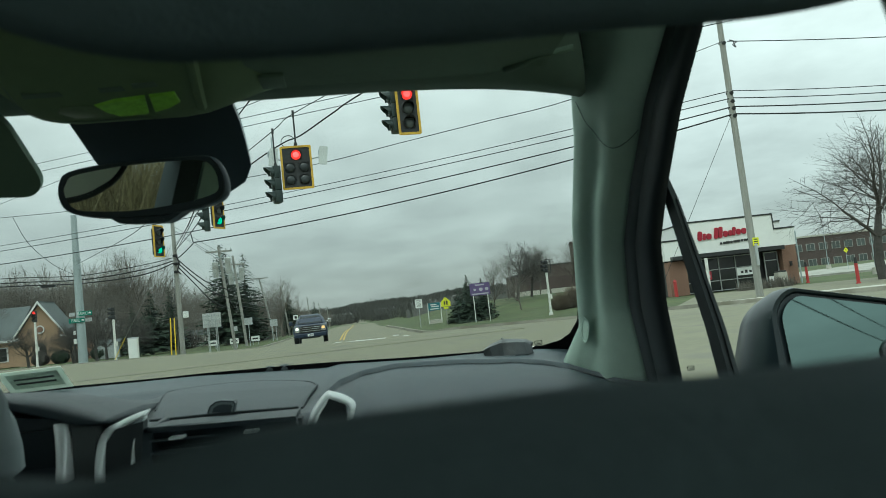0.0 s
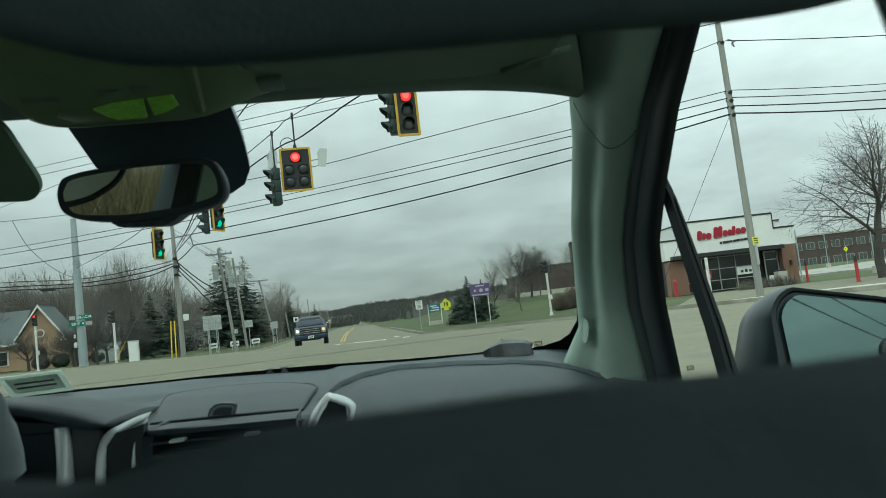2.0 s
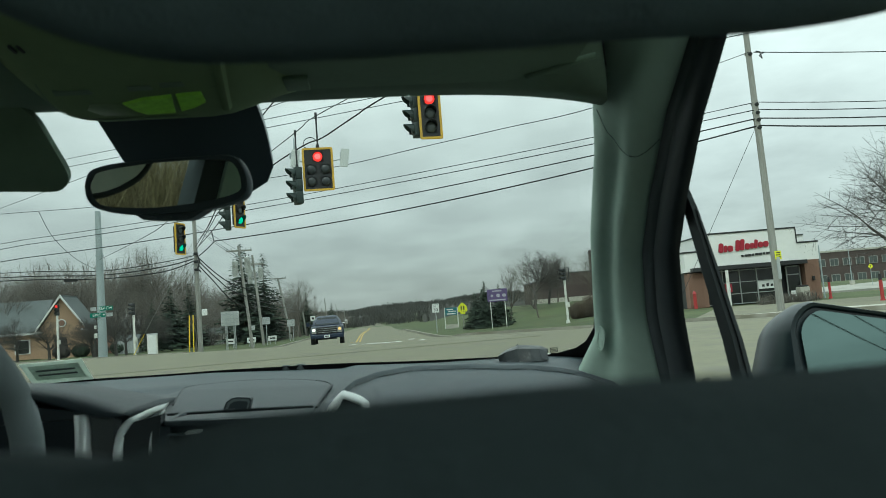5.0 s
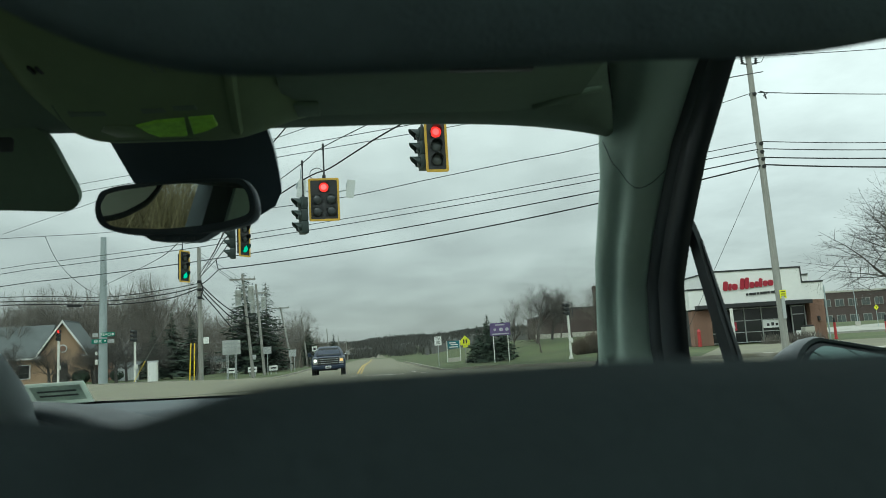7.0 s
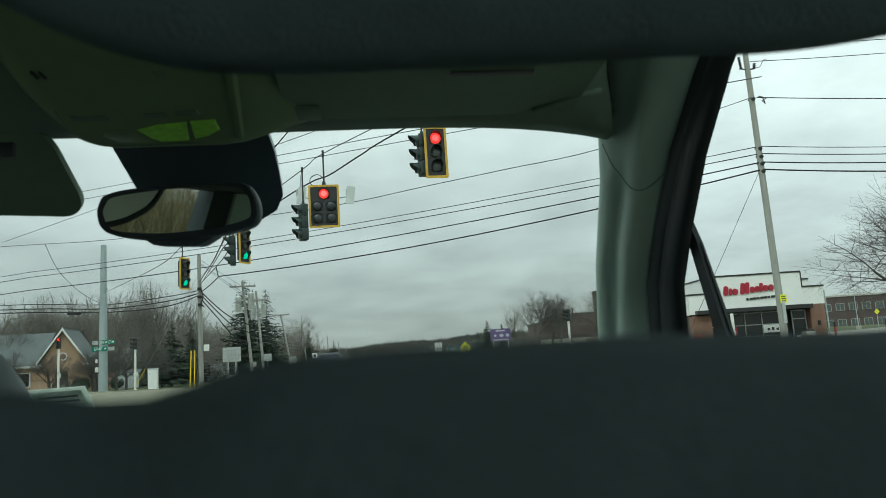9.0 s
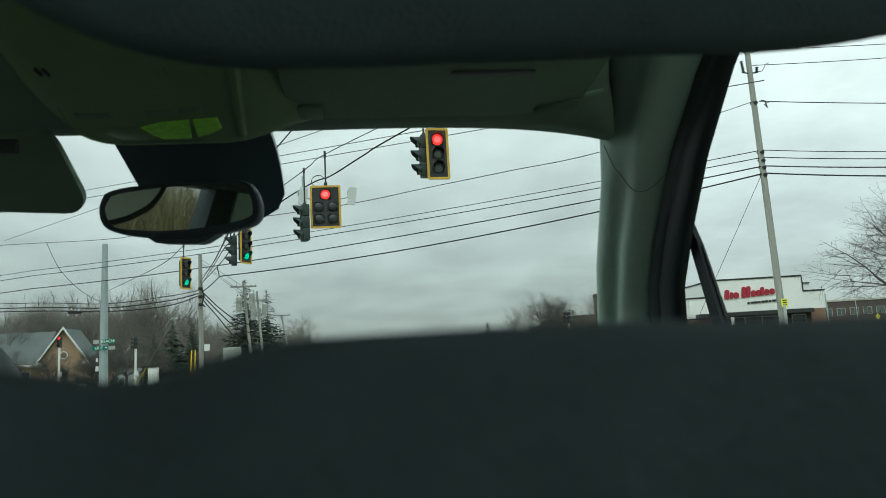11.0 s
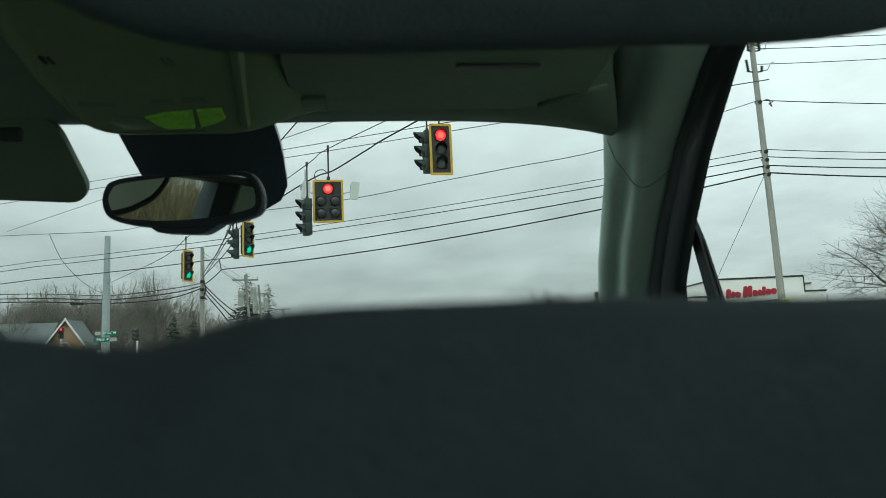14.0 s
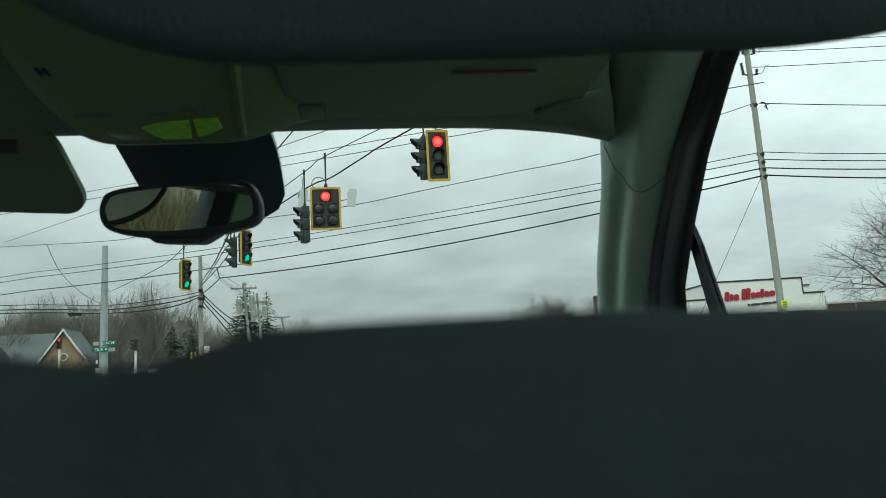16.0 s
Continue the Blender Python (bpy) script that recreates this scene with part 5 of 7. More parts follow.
for dz, sag in ((0.0, 0.0), (-0.3, -0.35), (0.25, 0.2)):
    cable_through("cable_bundle", [(-11.9, 52, 6.3 + dz), (-10.9, 52.5, 5.1 + dz + sag * 0.4), (-9.9, 53, 4.05 + dz * 1.3 + sag), (-8.9, 54, 3.5 + dz * 1.6 + sag)], 0.04, M_CABLE, "thick black cable bundle drooping between poles")
for x0 in (-12.05, -11.85):
    cable_through("cable", [(x0, 52, 7.3), (-8.55 + (x0 + 12) * 2, 40, 6.83), (-6.03 + (x0 + 12) * 2, 30, 6.1), (-4.13, 22, 5.7), (-2, 14, 7.0)], 0.026, M_CABLE, "black line falling from the wooden pole")
for dz in (6.95, 6.7, 6.6):
    cable_through("cable", [(-12, 52, dz + 2.0), (-9.5 + (dz - 6.7), 54, dz), (-9.9, 64, dz + 0.25), (-10.7, 88, dz - 0.1), (-10.7, 115, dz - 0.2), (-11, 160, dz - 0.8)], 0.013, M_THINWIRE, "thin power line along the roadside poles")
for dz in (3.5, 3.1):
    cable_through("cable", [(-8.9, 54, dz), (-9.2, 59, dz - 0.7), (-9.5, 64, dz - 0.1), (-10.0, 88, dz - 0.3), (-10.2, 115, dz - 0.3)], 0.028, M_CABLE, "black telephone cable along the roadside poles")


# ---- poles ----
def pole(name, base, top, r0, r1, material, label, category="utility pole", group=""):
    t = thing(name, label, category, base, 0, group)
    v = Vector(top) - Vector(base)
    b = B()
    loft(b, [ring(v * s - Vector((0, 0, 0.3 if s == 0 else 0)), v, r0 + (r1 - r0) * s, 14) for s in (0, 0.25, 0.5, 0.75, 1)])
    part("shaft", b, material, t, smooth=True)
    return t, v


def crossarm(t, v, s, half, ang=0):
    """A wooden arm with insulators on a pole."""
    c = v * s
    d = Vector((math.cos(radians(ang)), math.sin(radians(ang)), 0))
    b = B()
    m = Matrix.Translation(c) @ pose(0, 0, 0, 0, 0, ang)
    box(b, (0, -0.16, 0), (2 * half, 0.1, 0.12), 0.01, m)
    arm = part("crossarm", b, M_WOODPOLE, t)
    for q in (-0.93, -0.55, 0.55, 0.93):
        b = B()
        p = m @ Vector((half * q, -0.16, 0.06))
        loft(b, [ring(p + Vector((0, 0, h)), (0, 0, 1), r, 8) for h, r in ((0, 0.03), (0.05, 0.06), (0.1, 0.03), (0.14, 0.055), (0.2, 0.02))])
        part("insulator", b, M_SIGNBACK, arm, smooth=True)
    b = B()
    rod(b, m @ Vector((half * 0.5, -0.16, 0)), c - Vector((0, 0.1, 0.5)), 0.025)
    rod(b, m @ Vector((-half * 0.5, -0.16, 0)), c - Vector((0, 0.1, 0.5)), 0.025)
    part("brace", b, M_STEEL, arm)


def transformer(t, p):
    b = B()
    loft(b, [ring(Vector(p) + Vector((0, 0, h)), (0, 0, 1), r, 14) for h, r in ((-0.6, 0.19), (-0.56, 0.22), (0.46, 0.22), (0.5, 0.24), (0.56, 0.22), (0.62, 0.09))])
    can = part("transformer", b, M_CAN, t, "grey transformer can", smooth=True)
    b = B()
    for dx in (-0.12, 0.12):
        rod(b, Vector(p) + Vector((dx, 0, 0.5)), Vector(p) + Vector((dx, 0, 0.78)), 0.035, 0.02, 8)
    part("bushing", b, M_SIGBLACK, can)


t, v = pole("utility_pole", (20.34, 32.55, land(20.3, 32.5)), (20.2, 32.5, 16.9), 0.185, 0.13, M_WOODPOLE, "tall weathered wooden utility pole beside the coffee shop")
crossarm(t, v, 0.955, 0.42, 30)


def insulator_stack(t, p, lean, n=5):
    """A dark ribbed insulator on a bracket."""
    b = B()
    d = Vector(lean).normalized()
    rs = []
    for k in range(n):
        rs += [ring(p + d * (0.11 * k), d, 0.035, 8), ring(p + d * (0.11 * k + 0.03), d, 0.095, 8), ring(p + d * (0.11 * k + 0.08), d, 0.045, 8)]
    loft(b, rs)
    return part("insulator", b, M_SIGBLACK, t, "dark ribbed insulator", smooth=True)


for z, dx, lean, n in ((0.868, -0.42, (-0.1, 0, 1), 6), (0.868, 0.30, (0.15, 0, 1), 3), (0.935, -0.30, (0, 0, 1), 5), (0.935, 0.30, (0.1, 0, 1), 7)):
    p = v * z + Vector((dx, -0.12, 0))
    insulator_stack(t, p, lean, n)
    b = B()
    rod(b, v * z, p + Vector((dx * 0.2, 0, 0)), 0.035)
    part("bracket", b, M_SIGBLACK, t)
for z0, z1, far in ((0.872, 0.90, 1.1), (0.938, 0.965, 1.0), (0.965, 1.0, 1.2)):
    b = B()
    sweep(b, curve([v * z0 + Vector((0.3, -0.1, 0)), v * z0 + Vector((0.62, -0.1, 0.02)), v * z1 + Vector((far - 0.25, -0.1, -0.12)), v * z1 + Vector((far, -0.05, 0))], 5), 0.016, 5)
    part("jumper_wire", b, M_CABLE, t)
for z in (0.77, 0.615, 0.59, 0.568, 0.545):
    b = B()
    rod(b, v * z + Vector((0, -0.2, 0)), v * (z + 0.006) + Vector((0, 0.2, 0)), 0.10, 0.10, 8)
    part("line_clamp", b, M_SIGBLACK, t)
b = B()
sweep(b, [v * 0.777 + Vector(q) for q in ((0.35, -0.1, 0.05), (0.55, -0.1, 0.0), (0.65, -0.1, -0.35), (0.5, -0.1, -0.2), (0.75, -0.1, -0.05))], 0.03, 5)
part("tie_loop", b, M_CABLE, t)
b = B()
box(b, v * 0.163 + Vector((0.06, -0.235, 0)), (0.34, 0.012, 0.42), 0.004)
tag_ob = part("marker_plate", b, M_FLUO, t, "yellow marker plate")
for k in range(3):
    b = B()
    box(b, v * 0.163 + Vector((0.06, -0.243, 0.12 - 0.11 * k)), (0.22, 0.004, 0.05))
    part("plate_bar", b, M_INK, tag_ob)
b = B()
box(b, v * 0.125 + Vector((0.03, -0.22, 0)), (0.16, 0.06, 1.1), 0.01)
part("conduit_cover", b, M_SIGNBACK, t, "grey conduit cover")
b = B()
rod(b, v * 0.55 + Vector((-0.1, 0, 0)), (-4.2, 3.2, 0.0), 0.012)
part("guy_wire", b, M_THINWIRE, t)

t, v = pole("signal_pole", (-21.58, 60, land(-21.6, 60)), (-21.6, 60, 11.75), 0.36, 0.22, M_STEEL, "thick tapered galvanised steel signal pole with street signs", "signal pole")
b = B()
rod(b, (0, 0, -0.05), (0, 0, 0.12), 0.46, 0.46, 16)
part("base_plate", b, M_CONCRETE, t)
for z in (8.0, 6.9, 7.3):
    b = B()
    rod(b, (0, 0, z + 0.4), (0, 0, z + 0.52), 0.32, 0.32, 14)
    part("clamp_band", b, M_STEEL, t)
b = B()
prism(b, rounded(0.1, 0.3, 0.03), 0.2, pose(-0.45, -0.3, 2.6))
box(b, (-0.42, -0.2, 1.9), (0.22, 0.2, 0.4), 0.02)
part("push_button_box", b, M_WHITEPOST, t)


def street_sign(t, c, w, rz, text, lines):
    m = pose(*c, 0, 0, rz)
    b = B()
    prism(b, rounded(w, 0.36, 0.03), 0.012, m)
    s = part("street_sign", b, M_SIGNGREEN, t, "green street name sign")
    wording("lettering", text, 0.33, m @ pose(-0.09 if lines else 0, -0.003, 0), M_SIGNWHITE, s)
    if lines:
        b = B()
        box(b, (w / 2 - 0.14, -0.003, 0.02), (0.14, 0.004, 0.12), 0, m)
        part("lettering_bar", b, M_SIGNWHITE, s)


street_sign(t, (0.52, -0.42, 4.08), 1.08, -6, "BEACH", True)
street_sign(t, (-0.14, -0.45, 3.56), 1.16, 8, "ERIE", True)
b = B()
box(b, (0.72, -0.3, 3.55), (0.5, 0.012, 0.3), 0, None)
part("sign_back", b, M_SIGNBACK, t)
b = B()
box(b, (-0.52, -0.3, 4.08), (0.45, 0.012, 0.3), 0, None)
part("sign_back", b, M_SIGNBACK, t)

t, v = pole("utility_pole", (-12, 52, land(-12, 52)), (-12.05, 52, 9.3), 0.18, 0.13, M_WOODPOLE, "grey wooden utility pole thick with cables")
b = B()
for dz in (0.62, 0.68, 0.74):
    box(b, v * dz + Vector((0.05, -0.2, 0)), (0.3, 0.3, 0.2), 0.04)
part("cable_clamp", b, M_CABLE, t)
b = B()
sweep(b, [v * 0.75 + Vector((0.12, -0.2, 0)), v * 0.68 + Vector((0.3, -0.2, 0)), v * 0.63 + Vector((0.15, -0.25, 0)), v * 0.6 + Vector((0.35, -0.2, 0))], 0.05, 6)
part("splice", b, M_CABLE, t)
b = B()
box(b, v * 0.30 + Vector((0.42, -0.1, 0)), (0.36, 0.15, 0.46), 0.02)
part("meter_box", b, M_SIGNWHITE, t, "white service box")
for dx in (-0.75, -0.45):
    b = B()
    rod(b, (dx, -0.2, -0.05), (dx * 0.85, -0.2, 2.75), 0.042, 0.042, 8)
    part("guy_guard", b, M_YELLOWTUBE, t, "yellow plastic guy guard", smooth=True)
    b = B()
    rod(b, (dx * 0.85, -0.2, 2.7), v * 0.8, 0.012)
    part("guy_wire", b, M_THINWIRE, t)

foot = Vector((-17.4, 54.0, land(-17.4, 54))) - t.location
knee = foot.lerp(v * 0.86, 0.20)
b = B()
rod(b, foot - Vector((0, 0, 0.1)), knee, 0.024, 0.024, 8)
part("guy_guard", b, M_YELLOWTUBE, t, "yellow plastic guy guard", smooth=True)
b = B()
rod(b, knee, v * 0.86, 0.010)
part("guy_wire", b, M_WOODPOLE, t)

ROW = "roadside poles"
t, v = pole("utility_pole", (-8.67, 54, land(-8.67, 54)), (-9.35, 54, 7.4), 0.125, 0.09, M_WOODPOLE, "leaning wooden utility pole with two transformers", group=ROW)
crossarm(t, v, 0.95, 0.95, 6)
transformer(t, v * 0.78 + Vector((-0.45, -0.1, 0)))
transformer(t, v * 0.80 + Vector((0.5, -0.1, 0.1)))
b = B()
box(b, v * 0.20 + Vector((0.25, -0.1, 0)), (0.25, 0.15, 0.35), 0.02)
part("service_box", b, M_SIGNBACK, t)
t, v = pole("utility_pole", (-9.30, 64, land(-9.3, 64)), (-9.9, 64, 7.6), 0.13, 0.095, M_WOODPOLE, "leaning wooden pole with a transformer and side arm", group=ROW)
transformer(t, v * 0.76 + Vector((-0.45, 0.1, 0)))
transformer(t, v * 0.78 + Vector((0.5, 0.1, 0.1)))
crossarm(t, v, 0.9, 0.9, 30)
t, v = pole("utility_pole", (-9.40, 88, land(-9.4, 88)), (-10.7, 88, 6.95), 0.13, 0.10, M_WOODPOLE, "leaning wooden pole with a crossarm", group=ROW)
crossarm(t, v, 0.985, 1.05, 4)
for x, y, tx, h in ((-9.9, 115, -10.7, 6.8), (-9.2, 165, -9.6, 6.3), (-8.6, 210, -9.0, 5.6), (-8.0, 260, -8.3, 5.2)):
    pole("utility_pole", (x, y, land(x, y)), (tx, y, h), 0.14, 0.10, M_WOODPOLE, "far wooden pole beside the road", group=ROW)


# ---- low signals, cabinet, signs ----
def low_signal(at, h, rz, lit, label):
    t = thing("pedestal_signal", label, "traffic light", at, 0, "pedestal signals")
    b = B()
    rod(b, (0, 0, -0.1), (0, 0, h), 0.085, 0.085, 12)
    rod(b, (0, 0, -0.05), (0, 0, 0.22), 0.17, 0.12, 12)
    part("post", b, M_WHITEPOST, t, "white painted post", smooth=True)
    m = pose(0, 0, h + 0.42, 0, 0, rz)
    b = B()
    for k in (-1, 0, 1):
        box(b, (0, 0.0, 0.30 * k), (0.32, 0.22, 0.29), 0.03, m)
    head = part("head", b, M_SIGBLACK, t, smooth=True)
    for k in (-1, 0, 1):
        b = B()
        z = 0.30 * k
        loft(b, [[m @ Vector((0.12 * q * math.cos(a), -0.11 - d, z + 0.12 * q * math.sin(a))) for a in steps(0, 2 * math.pi * 13 / 14, 13)] for q, d in ((1, 0), (0.9, 0.02), (0.4, 0.04))])
        part("lens", b, M_RED if lit and k == 1 else M_LENSOFF, head, "lit red lens" if lit and k == 1 else "")
        b = B()
        rings = []
        for a in steps(-0.4, math.pi + 0.4, 12):
            rings.append([m @ Vector((r * math.cos(a), y, z + r * math.sin(a))) for r, y in ((0.14, -0.1), (0.14, -0.32), (0.13, -0.32), (0.13, -0.1))])
        loft(b, rings)
        part("visor", b, M_SIGBLACK, head)
    b = B()
    box(b, (0.12, -0.05, h * 0.42), (0.16, 0.2, 0.34), 0.02)
    part("button_box", b, M_WHITEPOST, t)
    return t


low_signal((-24.7, 59.2, land(-24.7, 59.2)), 3.72, 5, True, "white pedestal signal showing red beside the pavement")
low_signal((-17.3, 54.4, land(-17.3, 54.4)), 3.15, -60, False, "white pedestal signal turned to the side street")
t = low_signal((14.6, 50.0, land(14.6, 50)), 3.15, -78, False, "white pedestal signal with dark visors facing sideways")
b = B()
sweep(b, [(0.08, 0, 3.05), (0.36, 0, 3.1), (0.38, 0, 4.05), (0.05, 0, 4.1)], 0.035, 6)
part("side_bracket", b, M_SIGBLACK, t)

t = thing("signal_cabinet", "tall pale grey signal control cabinet on the verge", "cabinet", (-15.7, 53.3, land(-15.7, 53.3)), 8)
b = B()
box(b, (0, 0, 0.82), (0.66, 0.5, 1.5), 0.02)
body = part("body", b, M_WHITEPOST, t)
b = B()
loft(b, [[(sx * 0.36, sy * 0.28, 1.56) for sx, sy in ((-1, -1), (1, -1), (1, 1), (-1, 1))], [(sx * 0.34, sy * 0.26, 1.66) for sx, sy in ((-1, -1), (1, -1), (1, 1), (-1, 1))]])
part("cap", b, M_SIGNBACK, t)
b = B()
loft(b, [[(sx * 0.44, sy * 0.32, -0.1) for sx, sy in ((-1, -1), (1, -1), (1, 1), (-1, 1))], [(sx * 0.35, sy * 0.27, 0.16) for sx, sy in ((-1, -1), (1, -1), (1, 1), (-1, 1))]])
part("plinth", b, M_CONCRETE, t)
b = B()
box(b, (0, -0.256, 0.84), (0.56, 0.012, 1.34), 0.004)
part("door", b, M_SIGNWHITE, t)


def sign(name, at, w, h, z, rz, material, label, posts=1, outline=None, post_mat=None, gap=0.5):
    """A flat board on one or two posts; returns the thing and the board's pose."""
    t = thing(name, label, "sign", at, rz, "road signs")
    post_mat = post_mat or M_SIGNBACK
    for k in range(posts):
        x = 0 if posts == 1 else (k - 0.5) * w * gap * 2
        b = B()
        box(b, (x, 0.04, (z + h / 2) / 2 - 0.05), (0.06, 0.05, z + h / 2 + 0.1), 0.005)
        part("post", b, post_mat, t)
    b = B()
    prism(b, outline or rounded(w, h, 0.04), 0.01, pose(0, 0, z))
    board = part("board", b, material, t)
    return t, board


def bars(board, z, rows_, y=-0.003, material=None):
    for x, dz, w, h in rows_:
        b = B()
        box(b, (x, y, z + dz), (w, 0.004, h))
        part("lettering_bar", b, material or M_INK, board)


z0 = 3.05
t, bd = sign("speed_limit_sign", (5.9, 60, land(5.9, 60)), 0.61, 0.76, 2.1, 2, M_SIGNWHITE, "white speed limit sign on a post")
wording("lettering", "SPEED", 0.15, pose(0, -0.004, 2.37), M_INK, bd)
wording("lettering", "LIMIT", 0.15, pose(0, -0.004, 2.23), M_INK, bd)
wording("lettering", "30", 0.40, pose(0, -0.004, 1.95), M_INK, bd)
pent = [(-0.42, -0.38), (0.42, -0.38), (0.42, 0.05), (0, 0.46), (-0.42, 0.05)]
t, bd = sign("crossing_sign", (8.45, 61.5, land(8.45, 61.5)), 0.8, 0.8, 2.0, 0, M_FLUO, "fluorescent yellow pentagon crossing sign", outline=pent, post_mat=M_WOODPOLE)
for x in (-0.11, 0.11):
    b = B()
    prism(b, [(-0.05, -0.24), (0.05, -0.24), (0.07, 0.06), (0.0, 0.16), (-0.07, 0.06)], 0.004, pose(x, -0.005, 2.0))
    part("pictogram", b, M_INK, bd)
b = B()
prism(b, rounded(0.42, 0.18, 0.02), 0.01, pose(0, 0, 1.50))
part("lower_board", b, M_FLUO, t, "yellow arrow plate")
t, bd = sign("purple_sign", (11.1, 58.5, land(11.1, 58.5)), 1.72, 1.05, 2.75, -4, M_PURPLE, "purple roadside board on two white posts", posts=2, post_mat=M_WHITEPOST, gap=0.36)
bars(bd, 2.75, [(0, 0.36, 0.8, 0.10), (0, -0.40, 1.4, 0.10)], material=M_FADED)
for x, r in ((-0.45, 0.12), (0.08, 0.17), (0.58, 0.16)):
    b = B()
    loft(b, [[(x + r * math.cos(a), y, 2.72 + r * 0.9 * math.sin(a)) for a in steps(0, 2 * math.pi * 9 / 10, 9)] for y in (-0.006, -0.001)])
    part("emblem", b, M_FADED, bd)
t = thing("monument_sign", "teal board on a low pale concrete base with slim piers", "sign", (8.9, 74, land(8.9, 74)), 0, "road signs")
for x in (-0.72, 0.72):
    b = B()
    box(b, (x * 0.96, 0, 1.05), (0.08, 0.10, 2.3), 0.02)
    part("pier", b, M_WHITEPOST, t, "slim pale pier")
b = B()
box(b, (0, 0, 1.80), (1.28, 0.1, 0.80), 0.02)
bd = part("board", b, M_TEAL, t)
bars(bd, 1.80, [(-0.1, 0.2, 0.7, 0.1), (0.1, 0.0, 0.8, 0.1), (0, -0.25, 0.9, 0.10)], y=-0.055, material=M_SIGNWHITE)
b = B()
box(b, (0, 0, 0.2), (1.28, 0.12, 0.46), 0.02)
part("base_wall", b, M_CONCRETE, t, "low pale concrete base")
t, bd = sign("lane_sign", (-10.9, 57.5, land(-10.9, 57.5)), 1.38, 1.15, 2.45, 6, M_SIGNBACK, "pale grey back of a wide road sign", posts=2, post_mat=M_SIGNBACK, gap=0.27)
for x in (-0.36, 0.36):
    b = B()
    box(b, (x, -0.006, 2.45), (0.66, 0.012, 1.12), 0.003)
    part("panel", b, M_CAN, bd)
    b = B()
    box(b, (x * 0.75, -0.05, 1.5), (0.07, 0.05, 3.1), 0.005)
    part("front_post", b, M_SIGNBACK, t)
for dz in (-0.33, 0.0, 0.33):
    b = B()
    box(b, (0, -0.022, 2.45 + dz), (1.30, 0.02, 0.06), 0.003)
    part("rail", b, M_SIGNBACK, bd)
sign("small_sign", (-8.95, 63.5, land(-8.95, 63.5)), 0.7, 0.62, 2.15, 0, M_SIGNBACK, "small grey road sign back on one post")
sign("small_sign", (-7.9, 74, land(-7.9, 74)), 0.75, 0.7, 1.85, 0, M_SIGNBACK, "small pale road sign on two posts", posts=2, gap=0.25)
t, bd = sign("small_sign", (-7.0, 92, land(-7.0, 92)), 0.62, 0.62, 2.4, 0, M_SIGNWHITE, "small white square road sign")
bars(bd, 2.4, [(0, 0, 0.3, 0.3)])
for x, y in ((-10.2, 63), (-8.8, 66), (-12.2, 64)):
    t, bd = sign("yard_sign", (x, y, land(x, y)), 0.75, 0.45, 0.55, 5, M_SIGNWHITE, "white lawn sign with dark lettering", posts=2, gap=0.3)
    bars(bd, 0.55, [(0, 0.0, 0.5, 0.12)])

# the line along the road behind the car, which the wing mirror catches
for x, y, h in ((7.3, -23.0, 8.8), (34.0, -72.0, 11.2)):
    t = thing("utility_pole", "weathered wooden utility pole beside the road", "utility pole", (x, y, 0), 0, "utility poles")
    b = B()
    rod(b, (0, 0, -0.3), (0, 0, h), 0.16, 0.12, 12)
    part("shaft", b, M_WOODPOLE, t, smooth=True)
for dz in (0.0, 1.1):
    cable("overhead_cable", (7.3, -23.0, 7.2 + dz), (34.0, -72.0, 9.6 + dz), 0.3, 0.03, M_CABLE, "black cable running along the road behind the car")

# ---- trees ----
def tube(vs, fs, p, q, r0, r1, n=4):
    d = q - p
    if d.length < 1e-5:
        return
    a = ring(p, d, r0, n)
    c = ring(q, d, r1, n)
    k = len(vs)
    vs.extend(a + c)
    for i in range(n):
        j = (i + 1) % n
        fs.append((k + i, k + j, k + n + j, k + n + i))


def grow(rng, vs, fs, tv, tf, p, d, length, r, level, top, spread):
    """A limb of short bent pieces that forks again and again."""
    pieces = 3 if level < 2 else 2
    for k in range(pieces):
        bend = Vector((rng.uniform(-1, 1), rng.uniform(-1, 1), rng.uniform(-0.25, 0.8))) * 0.16
        d = (d + bend).normalized()
        q = p + d * length / pieces
        r2 = r * 0.84
        tube(vs if level < 2 else tv, fs if level < 2 else tf, p, q, r, r2, 7 if level == 0 else 5 if level == 1 else 3)
        p, r = q, r2
        if level < top and (k > 0 or level > 0):
            for _ in range(2 if level else 3):
                a = rng.uniform(0, 2 * math.pi)
                u = d.orthogonal().normalized()
                u = Matrix.Rotation(a, 3, d) @ u
                nd = (d * rng.uniform(0.5, 0.95) + u * spread * rng.uniform(0.6, 1.1)).normalized()
                grow(rng, vs, fs, tv, tf, p, nd, length * rng.uniform(0.5, 0.75), r * rng.uniform(0.45, 0.65), level + 1, top, spread)
    if level < top:
        grow(rng, vs, fs, tv, tf, p, d, length * 0.62, r * 0.8, level + 1, top, spread)


def bare_mesh(seed, h, r, top, spread):
    rng = random.Random(seed)
    vs, fs, tv, tf = [], [], [], []
    grow(rng, vs, fs, tv, tf, Vector((0, 0, -0.15)), Vector((0, 0, 1)), h * 0.42, r, 0, top, spread)
    k = h / max(v.z for v in tv)
    return [v * k for v in vs], fs, [v * k for v in tv], tf


def bare_tree(at, seed, h, r=0.18, top=4, spread=0.8, label="bare grey broadleaf tree without leaves", rz=0, group="bare trees", bark=None):
    t = thing("tree", label, "tree", at, rz, group)
    vs, fs, tv, tf = bare_mesh(seed, h, r, top, spread)
    part("trunk", (vs, fs), bark or M_BARK, t, smooth=True)
    part("crown", (tv, tf), bark or M_TWIG, t)
    return t


